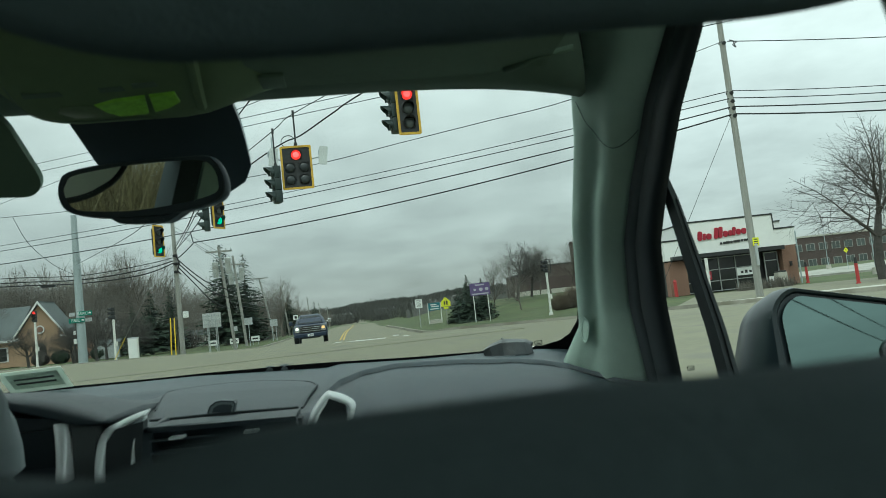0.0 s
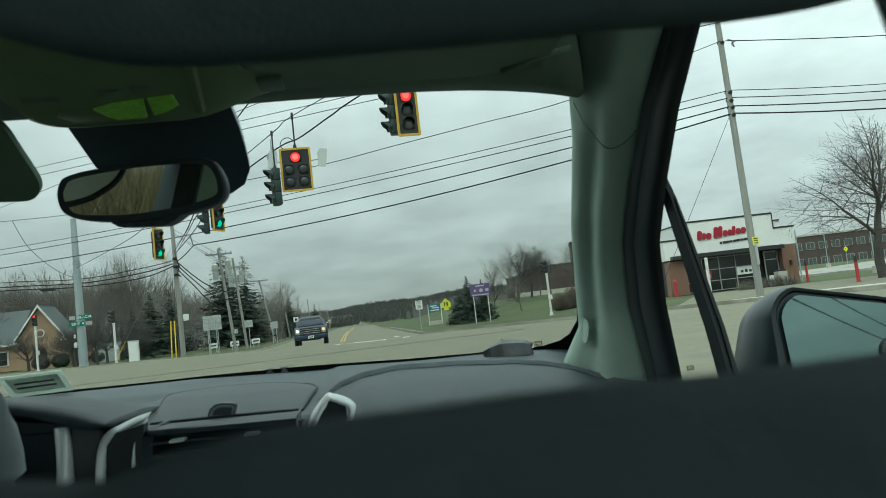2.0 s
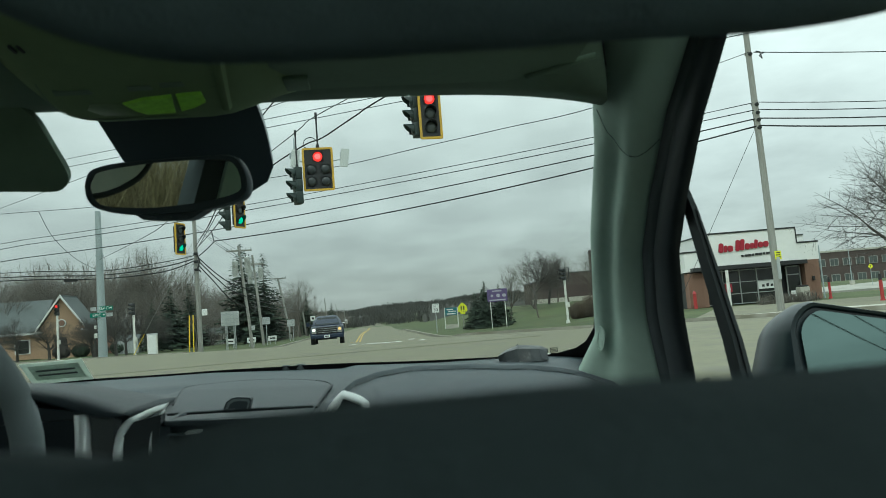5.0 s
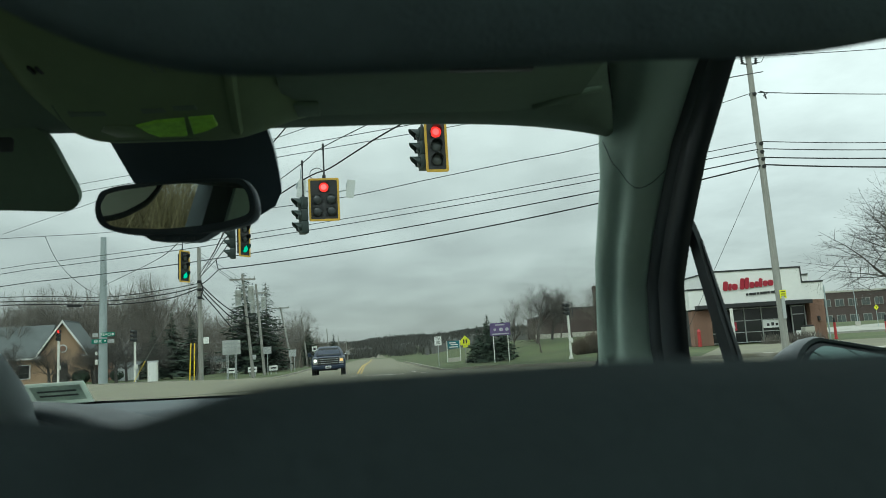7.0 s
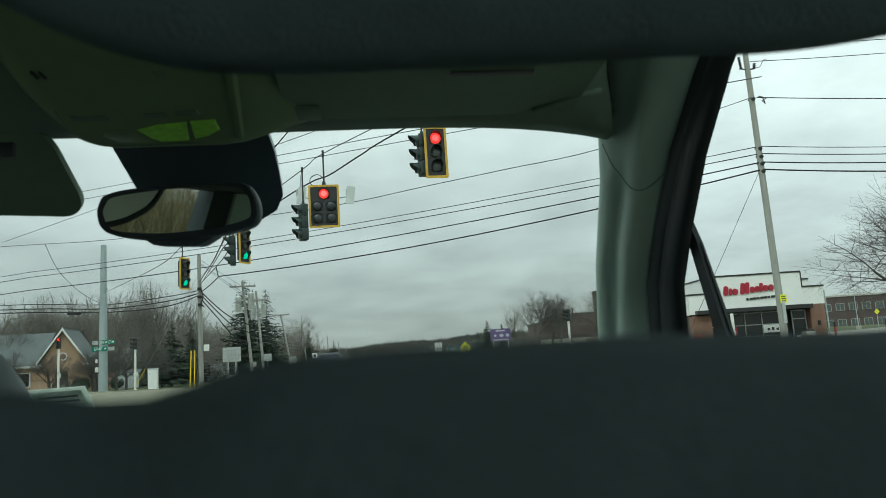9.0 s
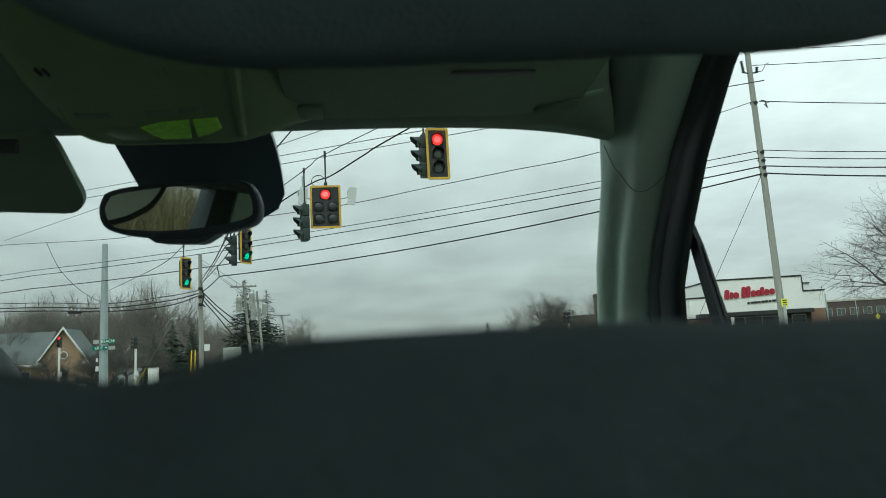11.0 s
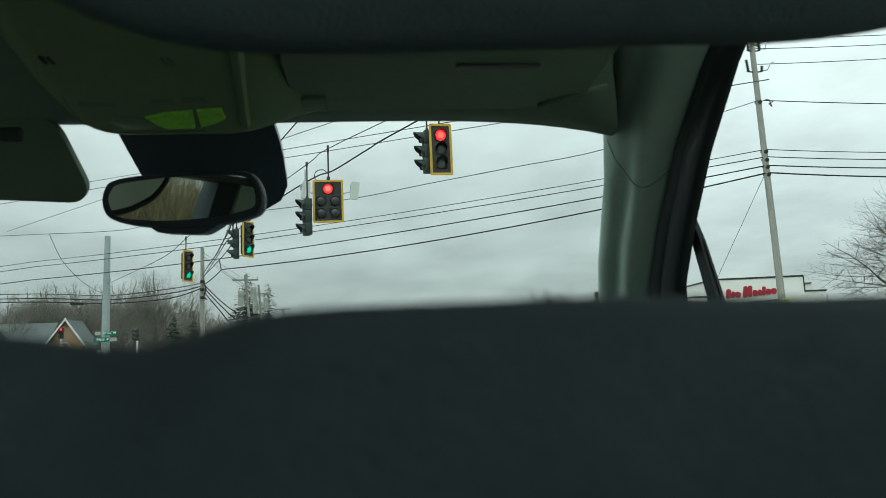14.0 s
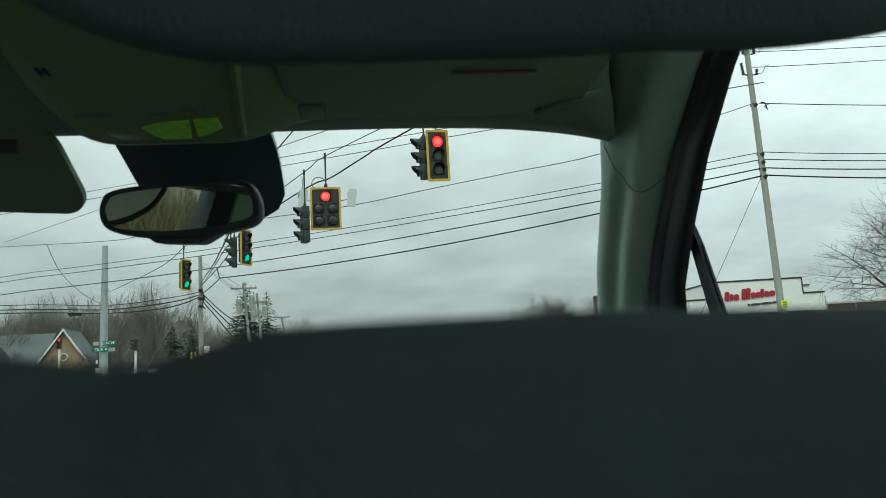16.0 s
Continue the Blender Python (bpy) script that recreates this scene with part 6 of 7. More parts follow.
def spruce(at, h, seed, w=0.36, label="dark green spruce tree", group="spruces", taper=0.85):
    rng = random.Random(seed)
    t = thing("spruce", label, "tree", at, 0, group)
    vs, fs = [], []
    tube(vs, fs, Vector((0, 0, -0.2)), Vector((0, 0, h * 0.97)), 0.03 * h * 0.6, 0.02, 7)
    part("trunk", (vs, fs), M_BARK, t)
    vs, fs = [], []
    z = h * 0.06
    while z < h:
        reach = w * h * (1 - z / h) ** taper * rng.uniform(0.72, 1.12)
        for k in range(max(6, int(30 * (1 - z / h)))):
            a = rng.uniform(0, 2 * math.pi)
            ln = reach * rng.uniform(0.4, 1.12)
            d = Vector((math.cos(a), math.sin(a), 0))
            side = Vector((-d.y, d.x, 0))
            p = Vector((0, 0, min(z + rng.uniform(-0.03, 0.03) * h, h * 0.97)))
            droop = rng.uniform(0.12, 0.3)
            for q in range(5):
                s0 = (q + rng.uniform(0.2, 0.9)) / 5
                c0 = p + d * ln * s0 + Vector((0, 0, -droop * ln * s0 ** 1.5 + 0.1 * ln * s0))
                for sgn in (-1, 1):
                    tip = c0 + d * ln * 0.16 * rng.uniform(0.6, 1.3) + side * sgn * ln * 0.15 * rng.uniform(0.5, 1.4) + Vector((0, 0, rng.uniform(-0.10, 0.03) * ln))
                    n0 = len(vs)
                    vs.extend([c0 - d * ln * 0.06 + Vector((0, 0, 0.03)), c0 + d * ln * 0.10 - Vector((0, 0, 0.05 * ln)), tip])
                    fs.append((n0, n0 + 1, n0 + 2))
        z += h * 0.017
    part("crown", (vs, fs), M_NEEDLE, t)
    return t


def woods(name, label, spots, material, seed, top=3):
    """Many bare trees that stand too close to be told apart."""
    rng = random.Random(seed)
    vs, fs = [], []
    kinds = [bare_mesh(seed * 10 + k, 10.0, 0.2, top, 0.72) for k in range(4)]
    for x, y, h in spots:
        a, tf = kinds[rng.randrange(4)][0], None
        v0, f0, v1, f1 = kinds[rng.randrange(4)]
        m = Matrix.Translation((x, y, land(x, y) - 0.1)) @ Matrix.Rotation(rng.uniform(0, 6.28), 4, "Z") @ Matrix.Diagonal((h / 11, h / 11, h / 10, 1))
        for vv, ff in ((v0, f0), (v1, f1)):
            k = len(vs)
            vs.extend([m @ v for v in vv])
            fs.extend([tuple(i + k for i in f) for f in ff])
    return tagged(part(name, (vs, fs), material), label, "woods", kind="stuff")


def brush(name, label, spots, material, seed, blades=60, thick=0.010):
    """Upright tangles of thin stems."""
    rng = random.Random(seed)
    vs, fs = [], []
    for x, y, w, h in spots:
        z = land(x, y) - 0.05
        for _ in range(blades):
            px, py = x + rng.gauss(0, w / 2), y + rng.gauss(0, w / 2)
            hh = h * rng.uniform(0.4, 1.0)
            lean = Vector((rng.gauss(0, 0.22), rng.gauss(0, 0.22), 1)) * hh
            a = rng.uniform(0, math.pi)
            s = Vector((math.cos(a), math.sin(a), 0)) * (0.006 + thick * hh)
            k = len(vs)
            p = Vector((px, py, z))
            vs.extend([p - s, p + s, p + lean * 0.6 + s, p + lean * 0.6 - s, p + lean + Vector((rng.gauss(0, 0.1), rng.gauss(0, 0.1), 0)) * hh])
            fs.extend([(k, k + 1, k + 2, k + 3), (k + 3, k + 2, k + 4)])
    return tagged(part(name, (vs, fs), material), label, "shrubs", kind="stuff")


def tufts(name, label, spots, material, seed):
    """Crowns of far woods: fans of leafless branches at many heights."""
    rng = random.Random(seed)
    vs, fs = [], []
    for x, y, z, w, h in spots:
        for _ in range(26):
            foot = Vector((x + rng.gauss(0, w * 0.45), y + rng.gauss(0, w * 0.45), z - 1.0 + (h - 2.5) * rng.uniform(0.0, 0.85)))
            tall = rng.uniform(1.6, 3.6)
            for _ in range(5):
                tip = foot + Vector((rng.gauss(0, 0.28), rng.gauss(0, 0.28), 1.0)) * tall * rng.uniform(0.6, 1.0)
                a = rng.uniform(0, math.pi)
                side = Vector((math.cos(a), math.sin(a), rng.uniform(-0.3, 0.3))) * rng.uniform(0.10, 0.24)
                mid_ = foot.lerp(tip, rng.uniform(0.45, 0.7))
                k = len(vs)
                vs.extend((foot, mid_ - side, tip, mid_ + side))
                fs.append((k, k + 1, k + 2, k + 3))
    return tagged(part(name, (vs, fs), material), label, "woods", kind="stuff")


rng = random.Random(11)
def wood_height(x, y):
    return (10.8 + 2.8 * math.sin(x * 0.13 + 1.2) + rng.uniform(-1.8, 1.8)) * (0.75 if x > -22 else 1.0) * (y / 110) ** 0.7


spots = [(rng.uniform(-70, -13), rng.uniform(84, 104)) for _ in range(42)]
woods("wood_edge", "leafless grey trees at the wood's edge behind the verge", [(x, y, wood_height(x, y)) for x, y in spots], M_TWIG, 3, 4)
spots = [(rng.uniform(-95, -13), rng.uniform(100, 150)) for _ in range(150)]
woods("woods", "leafless grey woods behind the verge", [(x, y, wood_height(x, y)) for x, y in spots], M_TWIG, 4)
spots = [(rng.uniform(-20, -9), rng.uniform(110, 330), rng.uniform(5, 8)) for _ in range(60)]
woods("roadside_woods", "leafless roadside trees running into the distance", spots, M_TWIG, 5)
brush("undergrowth", "tangled brown leafless undergrowth", [(rng.uniform(-75, -12), rng.uniform(90, 116), 2.4, rng.uniform(1.8, 4.2)) for _ in range(520)], M_TWIG, 7, 46)
brush("reed_bank", "tall dry straw-coloured reeds along the roadside", [(-9.5 - rng.uniform(0, 6), rng.uniform(-24, 3), 1.2, rng.uniform(3.4, 5.6)) for _ in range(520)], M_STRAW, 8, 170, 0.0008)

# far hills with woods: fuzzy leafless canopy on rising land
def canopy(name, label, spots, material, seed, width):
    rng2 = random.Random(seed)
    vs, fs = [], []
    for x, y, z, h in spots:
        for _ in range(7):
            a = rng2.uniform(-0.5, 0.5)
            px, py = x + rng2.gauss(0, 2.2), y + rng2.gauss(0, 2.2)
            hh = h * rng2.uniform(0.6, 1.05)
            w = width * rng2.uniform(0.5, 1.4)
            lean = rng2.gauss(0, 0.10) * hh
            k = len(vs)
            c, q = math.cos(a), math.sin(a)
            vs.extend([Vector((px - w * 0.5 * c, py - w * 0.5 * q, z - 1)), Vector((px + w * 0.5 * c, py + w * 0.5 * q, z - 1)), Vector((px + w * 0.8 * c, py + w * q, z + hh * 0.5)), Vector((px + lean, py, z + hh * 0.72)), Vector((px - w * 0.8 * c, py - w * q, z + hh * 0.48))])
            fs.append((k, k + 1, k + 2, k + 3, k + 4))
            for v in vs[k:]:
                v.y += 0.8 * (v.z - z)
            for _ in range(7):
                e, g = rng2.uniform(-1.1, 1.1), rng2.uniform(0.25, 0.5)
                k = len(vs)
                o = Vector((px + lean * 0.6 + rng2.uniform(-0.5, 0.5) * w, py, z + hh * rng2.uniform(0.3, 0.6)))
                o.y += 0.8 * (o.z - z)
                tip = o + Vector((math.sin(e) * w * 1.1, math.cos(e) * hh * g * 0.8, math.cos(e) * hh * g))
                vs.extend([o - Vector((0.16 * w, 0, 0)), o + Vector((0.16 * w, 0, 0)), tip + Vector((0.05 * w, 0, 0)), tip - Vector((0.05 * w, 0, 0))])
                fs.append((k, k + 1, k + 2, k + 3))
    return tagged(part(name, (vs, fs), material), label, "woods", kind="stuff")


spots = []
for _ in range(2700):
    x, y = rng.uniform(-300, 420), rng.uniform(330, 760)
    rise = 7.4 + 5.2 * ease(x, -20, 115) - 3.0 * ease(x, 160, 300)
    spots.append((x, y, -3.4 + rise * ease(y, 330, 620), rng.uniform(4.5, 8.0) + 1.2 * math.sin(x * 0.07) + 0.8 * math.sin(x * 0.19 + y * 0.02)))
tufts("far_woods", "distant grey-brown wooded ridge on the horizon", [(x, y, z, 7.0, h) for x, y, z, h in spots], M_FAR, 21)
spots = [(rng.uniform(30, 95), rng.uniform(215, 320)) for _ in range(420)]
canopy("middle_woods", "grey-brown woods beyond the grass slope", [(x, y, land(x, y), rng.uniform(4, 7.5)) for x, y in spots], M_FAR, 22, 0.9)

spruce(on_land(-19.4, 72), 6.6, 31, 0.36)
spruce(on_land(-22.6, 77), 5.6, 32, 0.3)
spruce(on_land(-20.0, 82), 7.6, 33, 0.3)
spruce(on_land(-13.3, 78), 11.2, 34, 0.27, taper=0.6)
spruce(on_land(-11.3, 80), 10.2, 35, 0.25, taper=0.6)
spruce(on_land(-10.1, 120), 7.5, 36, 0.3)
spruce(on_land(-7.4, 150), 6.5, 37)
spruce(on_land(10.5, 61.5), 4.3, 38, 0.42, "dark green spruce beside the purple board")
spruce(on_land(12.1, 63), 3.9, 39, 0.42, "broad dark green spruce beside the purple board")
spruce(on_land(9.9, 63.5), 3.4, 40, 0.42, "low broad spruce beside the purple board")
wide_tree = bare_tree(on_land(30.9, 36.8), 51, 9.6, 0.23, 5, 1.2, "wide bare tree spreading beside the coffee shop", bark=M_DARKBARK)
wide_tree.scale = (1.35, 1.35, 1.0)
bare_tree(on_land(19.5, 80), 52, 7.4, 0.24, 5, 0.85, bark=M_DARKBARK)
bare_tree(on_land(22.3, 84), 78, 6.2, 0.18, 5, 0.8, bark=M_DARKBARK)
bare_tree(on_land(13.6, 66), 54, 6.0, 0.10, 4, 0.45, "slim pale bare tree behind the purple board")
bare_tree(on_land(16.9, 68), 55, 3.6, 0.09, 4, 0.8, "small round bare ornamental tree on the grass")
for x, y, h, s in ((26.5, 95, 7.5, 56), (29.0, 98, 7.2, 57), (31.5, 96, 6.6, 58), (24.5, 100, 7.0, 59), (34.0, 97, 6.8, 60), (36.0, 95, 6.5, 73), (30.2, 89, 7.6, 76), (33.0, 91, 7.2, 77)):
    bare_tree(on_land(x, y), s, h, 0.12, 4, 0.6, "bare tree before the long brick hall")
for x, y, h, s in ((-27.0, 63, 3.9, 61), (-31.5, 67, 4.3, 62), (-21.9, 64, 4.0, 63), (-24.5, 66, 4.0, 66), (-33.5, 64.5, 4.2, 67), (-22.9, 69.5, 4.4, 81), (-20.2, 68, 4.2, 82), (-26.2, 71, 4.2, 83)):
    bare_tree(on_land(x, y), s, h, 0.15, 5, 1.0, "small spreading bare ornamental tree by the chapel", bark=M_DARKBARK)
bare_tree(on_land(-14.2, 60), 64, 4.5, 0.08, 4, 0.6, "thin bare sapling on the verge")
bare_tree(on_land(-10.3, 108), 65, 9.4, 0.2, 5, 0.6, "tall bare tree above the roadside")
bare_tree(on_land(-26.5, 92), 68, 14.0, 0.25, 5, 0.7, "tall bare tree behind the steel pole")
brush("shop_shrubs", "low brown leafless shrubs before the shop window", [(27.4 + rng.uniform(-1.0, 3.0), 44.5 + rng.uniform(-0.5, 0.4), 0.4, 0.9) for _ in range(14)], M_TWIG, 9, 60)


def twig_bush(at, w, h, seed, label):
    """A round bush of thin stems that fan out from its foot."""
    rng3 = random.Random(seed)
    t = thing("bush", label, "bush", at, 0, "roadside bushes")
    vs, fs = [], []
    for _ in range(900):
        a, q = rng3.uniform(0, 2 * math.pi), rng3.uniform(0, 1) ** 0.6
        end = Vector((math.cos(a) * q * w / 2, math.sin(a) * q * w / 2, h * math.sqrt(max(1 - q * q, 0.04)) * rng3.uniform(0.45, 1.05)))
        foot = Vector((end.x * 0.35 + rng3.gauss(0, 0.06), end.y * 0.35 + rng3.gauss(0, 0.06), -0.05))
        mid_ = foot.lerp(end, 0.55) + Vector((rng3.gauss(0, 0.07), rng3.gauss(0, 0.07), 0.08))
        tube(vs, fs, foot, mid_, 0.012, 0.008, 3)
        tube(vs, fs, mid_, end, 0.008, 0.004, 3)
        for _ in range(2):
            tip = mid_.lerp(end, rng3.uniform(0.2, 0.8))
            tube(vs, fs, tip, tip + Vector((rng3.gauss(0, 0.13), rng3.gauss(0, 0.13), rng3.uniform(0, 0.2))), 0.006, 0.003, 3)
    part("stems", (vs, fs), M_BUSH, t)
    return t


for x, y, w, h, k in ((17.3, 56.2, 2.0, 1.5, 1), (18.5, 56.6, 2.2, 1.9, 2), (19.8, 56.2, 2.4, 2.0, 3)):
    twig_bush(on_land(x, y), w, h, k, "rounded leafless brown bush beside the pedestal signal")
dark_spots = [(rng.uniform(-27, -11.5), rng.uniform(83, 94), 1.6, rng.uniform(1.4, 3.4)) for _ in range(260)]
brush("dark_undergrowth", "dark leafless undergrowth beneath the verge trees", [q for q in dark_spots if not -0.228 < q[0] / q[1] < -0.158], M_DARKBARK, 17, 70, 0.008)
for k in range(4):
    x, y = -31.6 + 1.9 * k, 76.5
    t = thing("shrub", "rounded dark clipped shrub by the chapel wall", "shrub", on_land(x, y), 0, "chapel shrubs")
    vs, fs = [], []
    for _ in range(2200):
        d = Vector((rng.gauss(0, 1), rng.gauss(0, 1), rng.gauss(0, 1))).normalized()
        c = Vector((d.x * 0.85, d.y * 0.75, 0.62 + d.z * 0.66)) * rng.uniform(0.86, 1.04)
        u = d.orthogonal().normalized() * 0.09
        w = d.cross(u).normalized() * 0.09 * rng.uniform(0.5, 1.2) + d * rng.uniform(-0.05, 0.08)
        n = len(vs)
        vs.extend([c - u, c + u, c + w])
        fs.append((n, n + 1, n + 2))
    part("leaves", (vs, fs), M_NEEDLE if k % 2 else M_DARKBARK, t)

# ---- coffee shop ----
def local_box(b, x0, x1, y0, y1, z0, z1, bevel=0.0):
    return box(b, ((x0 + x1) / 2, (y0 + y1) / 2, (z0 + z1) / 2), (x1 - x0, y1 - y0, z1 - z0), bevel)


shop = thing("coffee_shop", "single-storey coffee shop with white parapet and brick piers", "shop", (24.2, 50.6, land(24.2, 50)), -7)
b = B()
local_box(b, 0.2, 9.9, 0.6, 12, 0, 3.0)
part("core_wall", b, M_BLACKTRIM, shop)
b = B()
local_box(b, 1.75, 8.5, -0.35, 11, 3.05, 5.45)
parapet = part("parapet", b, M_STUCCO, shop, "white stucco sign parapet")
b = B()
local_box(b, 1.70, 8.56, -0.41, 11.05, 5.45, 5.57, 0.02)
local_box(b, 1.69, 1.755, -0.42, -0.3, 3.05, 5.45)
local_box(b, 8.495, 8.56, -0.42, -0.3, 4.35, 5.45)
part("coping", b, M_BLACKTRIM, parapet)
b = B()
local_box(b, 8.5, 10.2, -0.15, 11, 3.0, 4.30)
local_box(b, 0.0, 1.75, -0.15, 11, 2.75, 4.2)
shoulder = part("side_parapet", b, M_STUCCO, shop, "lower white stucco parapet")
b = B()
local_box(b, 8.56, 10.26, -0.21, 11, 4.30, 4.42, 0.02)
local_box(b, -0.05, 1.70, -0.21, 11, 4.2, 4.32, 0.02)
local_box(b, 8.56, 9.9, 1.2, 9, 5.0, 5.08)
part("coping", b, M_BLACKTRIM, shoulder)
b = B()
local_box(b, 9.0, 9.9, 1.3, 8, 4.4, 5.0)
part("roof_unit", b, M_STUCCO, shop)
b = B()
local_box(b, 0.4, 9.0, -0.75, 0.4, 2.72, 3.02, 0.02)
part("canopy", b, M_BLACKTRIM, shop, "black canopy above the windows")


def brick_pier(parent, x0, x1, z1, y0=-0.2):
    b = B()
    local_box(b, x0, x1, y0 + 0.03, y0 + 0.9, 0, z1)
    pier = part("pier", b, M_BRICK, parent, "orange brick pier")
    b = B()
    box(b, (0, 0, 0), (0.30, 0.04, 0.085), 0.004)
    proto = part("brick", b, M_BRICK, pier)
    proto.location = (x0 + 0.15, y0 + 0.02, 0.06)
    rows_, cols = int(z1 / 0.1), max(int((x1 - x0) / 0.315), 1)
    for r in range(rows_):
        for c in range(cols):
            if r == c == 0:
                continue
            o = new("brick", proto.data)
            o.parent = pier
            o.location = (x0 + 0.16 + 0.315 * c + (0.1 if r % 2 and c < cols - 1 else 0.0), y0 + 0.02, 0.06 + 0.1 * r)


brick_pier(shop, 0.15, 1.55, 2.65)
brick_pier(shop, 9.0, 10.1, 3.0)
# window wall
b = B()
local_box(b, 1.6, 7.3, 0.30, 0.36, 0.05, 2.75)
glazing = part("window_wall", b, M_SHOPGLASS, shop, "dark glazed window wall")
for x in (1.62, 2.9, 4.2, 5.5, 7.25):
    b = B()
    local_box(b, x - 0.035, x + 0.035, 0.22, 0.32, 0.05, 2.75)
    part("mullion", b, M_ALU, glazing)
for z in (0.1, 0.85, 1.72, 2.62):
    b = B()
    local_box(b, 1.6, 7.3, 0.23, 0.32, z - 0.03, z + 0.03)
    part("transom", b, M_ALU, glazing)
for x, z, w, h, m_ in ((3.3, 1.32, 0.55, 0.65, M_REDSIGN), (6.3, 1.38, 1.5, 0.6, M_SIGNWHITE)):
    b = B()
    local_box(b, x - w / 2, x + w / 2, 0.28, 0.295, z - h / 2, z + h / 2)
    po = part("poster", b, m_, glazing, "pale window poster" if m_ == M_SIGNWHITE else "red window poster")
    for k in range(3):
        b = B()
        local_box(b, x - w * 0.3 + w * 0.22 * k, x - w * 0.3 + w * 0.22 * k + w * 0.13, 0.272, 0.278, z - h * 0.25, z + h * (0.05 + 0.1 * (k % 2)))
        part("poster_shape", b, M_INK if m_ == M_SIGNWHITE else M_SIGNWHITE, po)
b = B()
local_box(b, 7.75, 8.85, 0.32, 0.40, 0, 2.65)
door = part("door", b, M_SHOPGLASS, shop, "aluminium-framed glass door")
for x0, x1, z0_, z1_ in ((7.75, 7.83, 0, 2.65), (8.77, 8.85, 0, 2.65), (7.75, 8.85, 2.57, 2.65), (7.75, 8.85, 1.95, 2.02), (7.75, 8.85, 0, 0.25)):
    b = B()
    local_box(b, x0, x1, 0.24, 0.33, z0_, z1_)
    part("door_frame", b, M_ALU, door)
b = B()
local_box(b, 8.0, 8.6, 0.295, 0.31, 0.35, 0.75)
part("door_poster", b, M_SIGNWHITE, door)
b = B()
local_box(b, 9.45, 9.62, -0.36, -0.2, 1.4, 1.75, 0.02)
part("wall_lamp", b, M_INK, shop)
b = B()
rod(b, (10.15, -0.35, 0), (10.15, -0.35, 4.0), 0.05)
part("downpipe", b, M_STEEL, shop)
# the red lettering is drawn as plain upright strokes
x = 2.62
for k, (w, h, dz) in enumerate(((0.34, 0.72, 0.02), (0.22, 0.52, -0.08), (0.40, 0.46, -0.1), (0.30, 0.86, 0.08), (0.30, 0.86, 0.1), (0.34, 0.46, -0.06), (0.28, 0.44, -0.05), (0.24, 0.66, 0.05), (0.34, 0.44, -0.04), (0.38, 0.44, -0.03))):
    b = B()
    prism(b, rounded(w, h, min(w, h) * 0.4, 4), 0.1, pose(x + w / 2, -0.46, 4.36 + dz + k * 0.012, 0, 9, 0))
    part("sign_stroke", b, M_REDSIGN, parapet, "raised red sign stroke")
    x += w + 0.05 + (0.18 if k == 2 else 0)
for k in range(9):
    b = B()
    prism(b, rounded(0.17 + 0.05 * (k % 3), 0.17, 0.04), 0.06, pose(4.35 + 0.27 * k, -0.42, 3.66 + 0.012 * k))
    part("sign_bar", b, M_INK, parapet, "small black sign stroke")
# lamp posts and a warning sign in the car park
for x, y, h in ((40.6, 60, 3.4), (56, 75, 5.2), (42.6, 51.5, 3.9)):
    t = thing("lamp_post", "slim grey lamp post on a concrete base", "lamp post", on_land(x, y), 0, "car park lamp posts")
    b = B()
    rod(b, (0, 0, 0.5), (0, 0, h), 0.05, 0.035, 10)
    part("pole", b, M_STEEL, t, smooth=True)
    b = B()
    rod(b, (0, 0, -0.1), (0, 0, 0.55), 0.28, 0.28, 14)
    part("base", b, M_CONCRETE, t, smooth=True)
    b = B()
    box(b, (0.12, 0, h), (0.32, 0.16, 0.08), 0.02)
    part("head", b, M_SIGBLACK, t)
t = thing("warning_sign", "yellow diamond warning sign on a thin post", "sign", on_land(54.6, 70), 0)
b = B()
rod(b, (0, 0, -0.1), (0, 0, 2.5), 0.025, 0.025, 8)
part("post", b, M_STEEL, t)
b = B()
prism(b, [(0, -0.3), (0.3, 0), (0, 0.3), (-0.3, 0)], 0.02, pose(0, -0.05, 2.25))
plate = part("plate", b, M_FLUO, t)
b = B()
prism(b, [(-0.04, -0.12), (0.04, -0.12), (0.04, 0.12), (-0.04, 0.12)], 0.004, pose(0, -0.056, 2.25))
part("sign_bar", b, M_INK, plate)
for x, y, h in ((33.7, 47.6, 1.55), (27.15, 34.2, 1.45)):
    t = thing("bollard", "orange plastic bollard with a black top", "bollard", on_land(x, y), 0, "bollards")
    b = B()
    rod(b, (0, 0, -0.05), (0, 0, h * 0.78), 0.095, 0.085, 14)
    rod(b, (0, 0, 0), (0, 0, 0.1), 0.14, 0.12, 14)
    part("tube", b, M_ORANGE, t, smooth=True)
    b = B()
    rod(b, (0, 0, h * 0.78), (0, 0, h), 0.09, 0.07, 12)
    part("top", b, M_INK, t, smooth=True)
t = thing("bin", "pale litter bin beside the shop door", "bin", (32.0, 48.2, land(32, 48)), -7)
b = B()
box(b, (0, 0, 0.5), (0.7, 0.7, 1.0), 0.04)
part("body", b, M_CONCRETE, t)
b = B()
box(b, (0, 0, 1.06), (0.6, 0.6, 0.14), 0.03)
part("lid", b, M_INK, t)
t = thing("hydrant", "red hydrant post before the brick pier", "hydrant", (24.3, 49.6, land(24.3, 49.6)))
b = B()
rod(b, (0, 0, 0), (0, 0, 1.1), 0.14, 0.12, 12)
rod(b, (0, 0, 1.1), (0, 0, 1.3), 0.16, 0.05, 12)
part("barrel", b, M_ORANGE, t, smooth=True)
t = thing("marker_post", "white marker post before the shop", "post", (25.6, 47.0, land(25.6, 47)))
b = B()
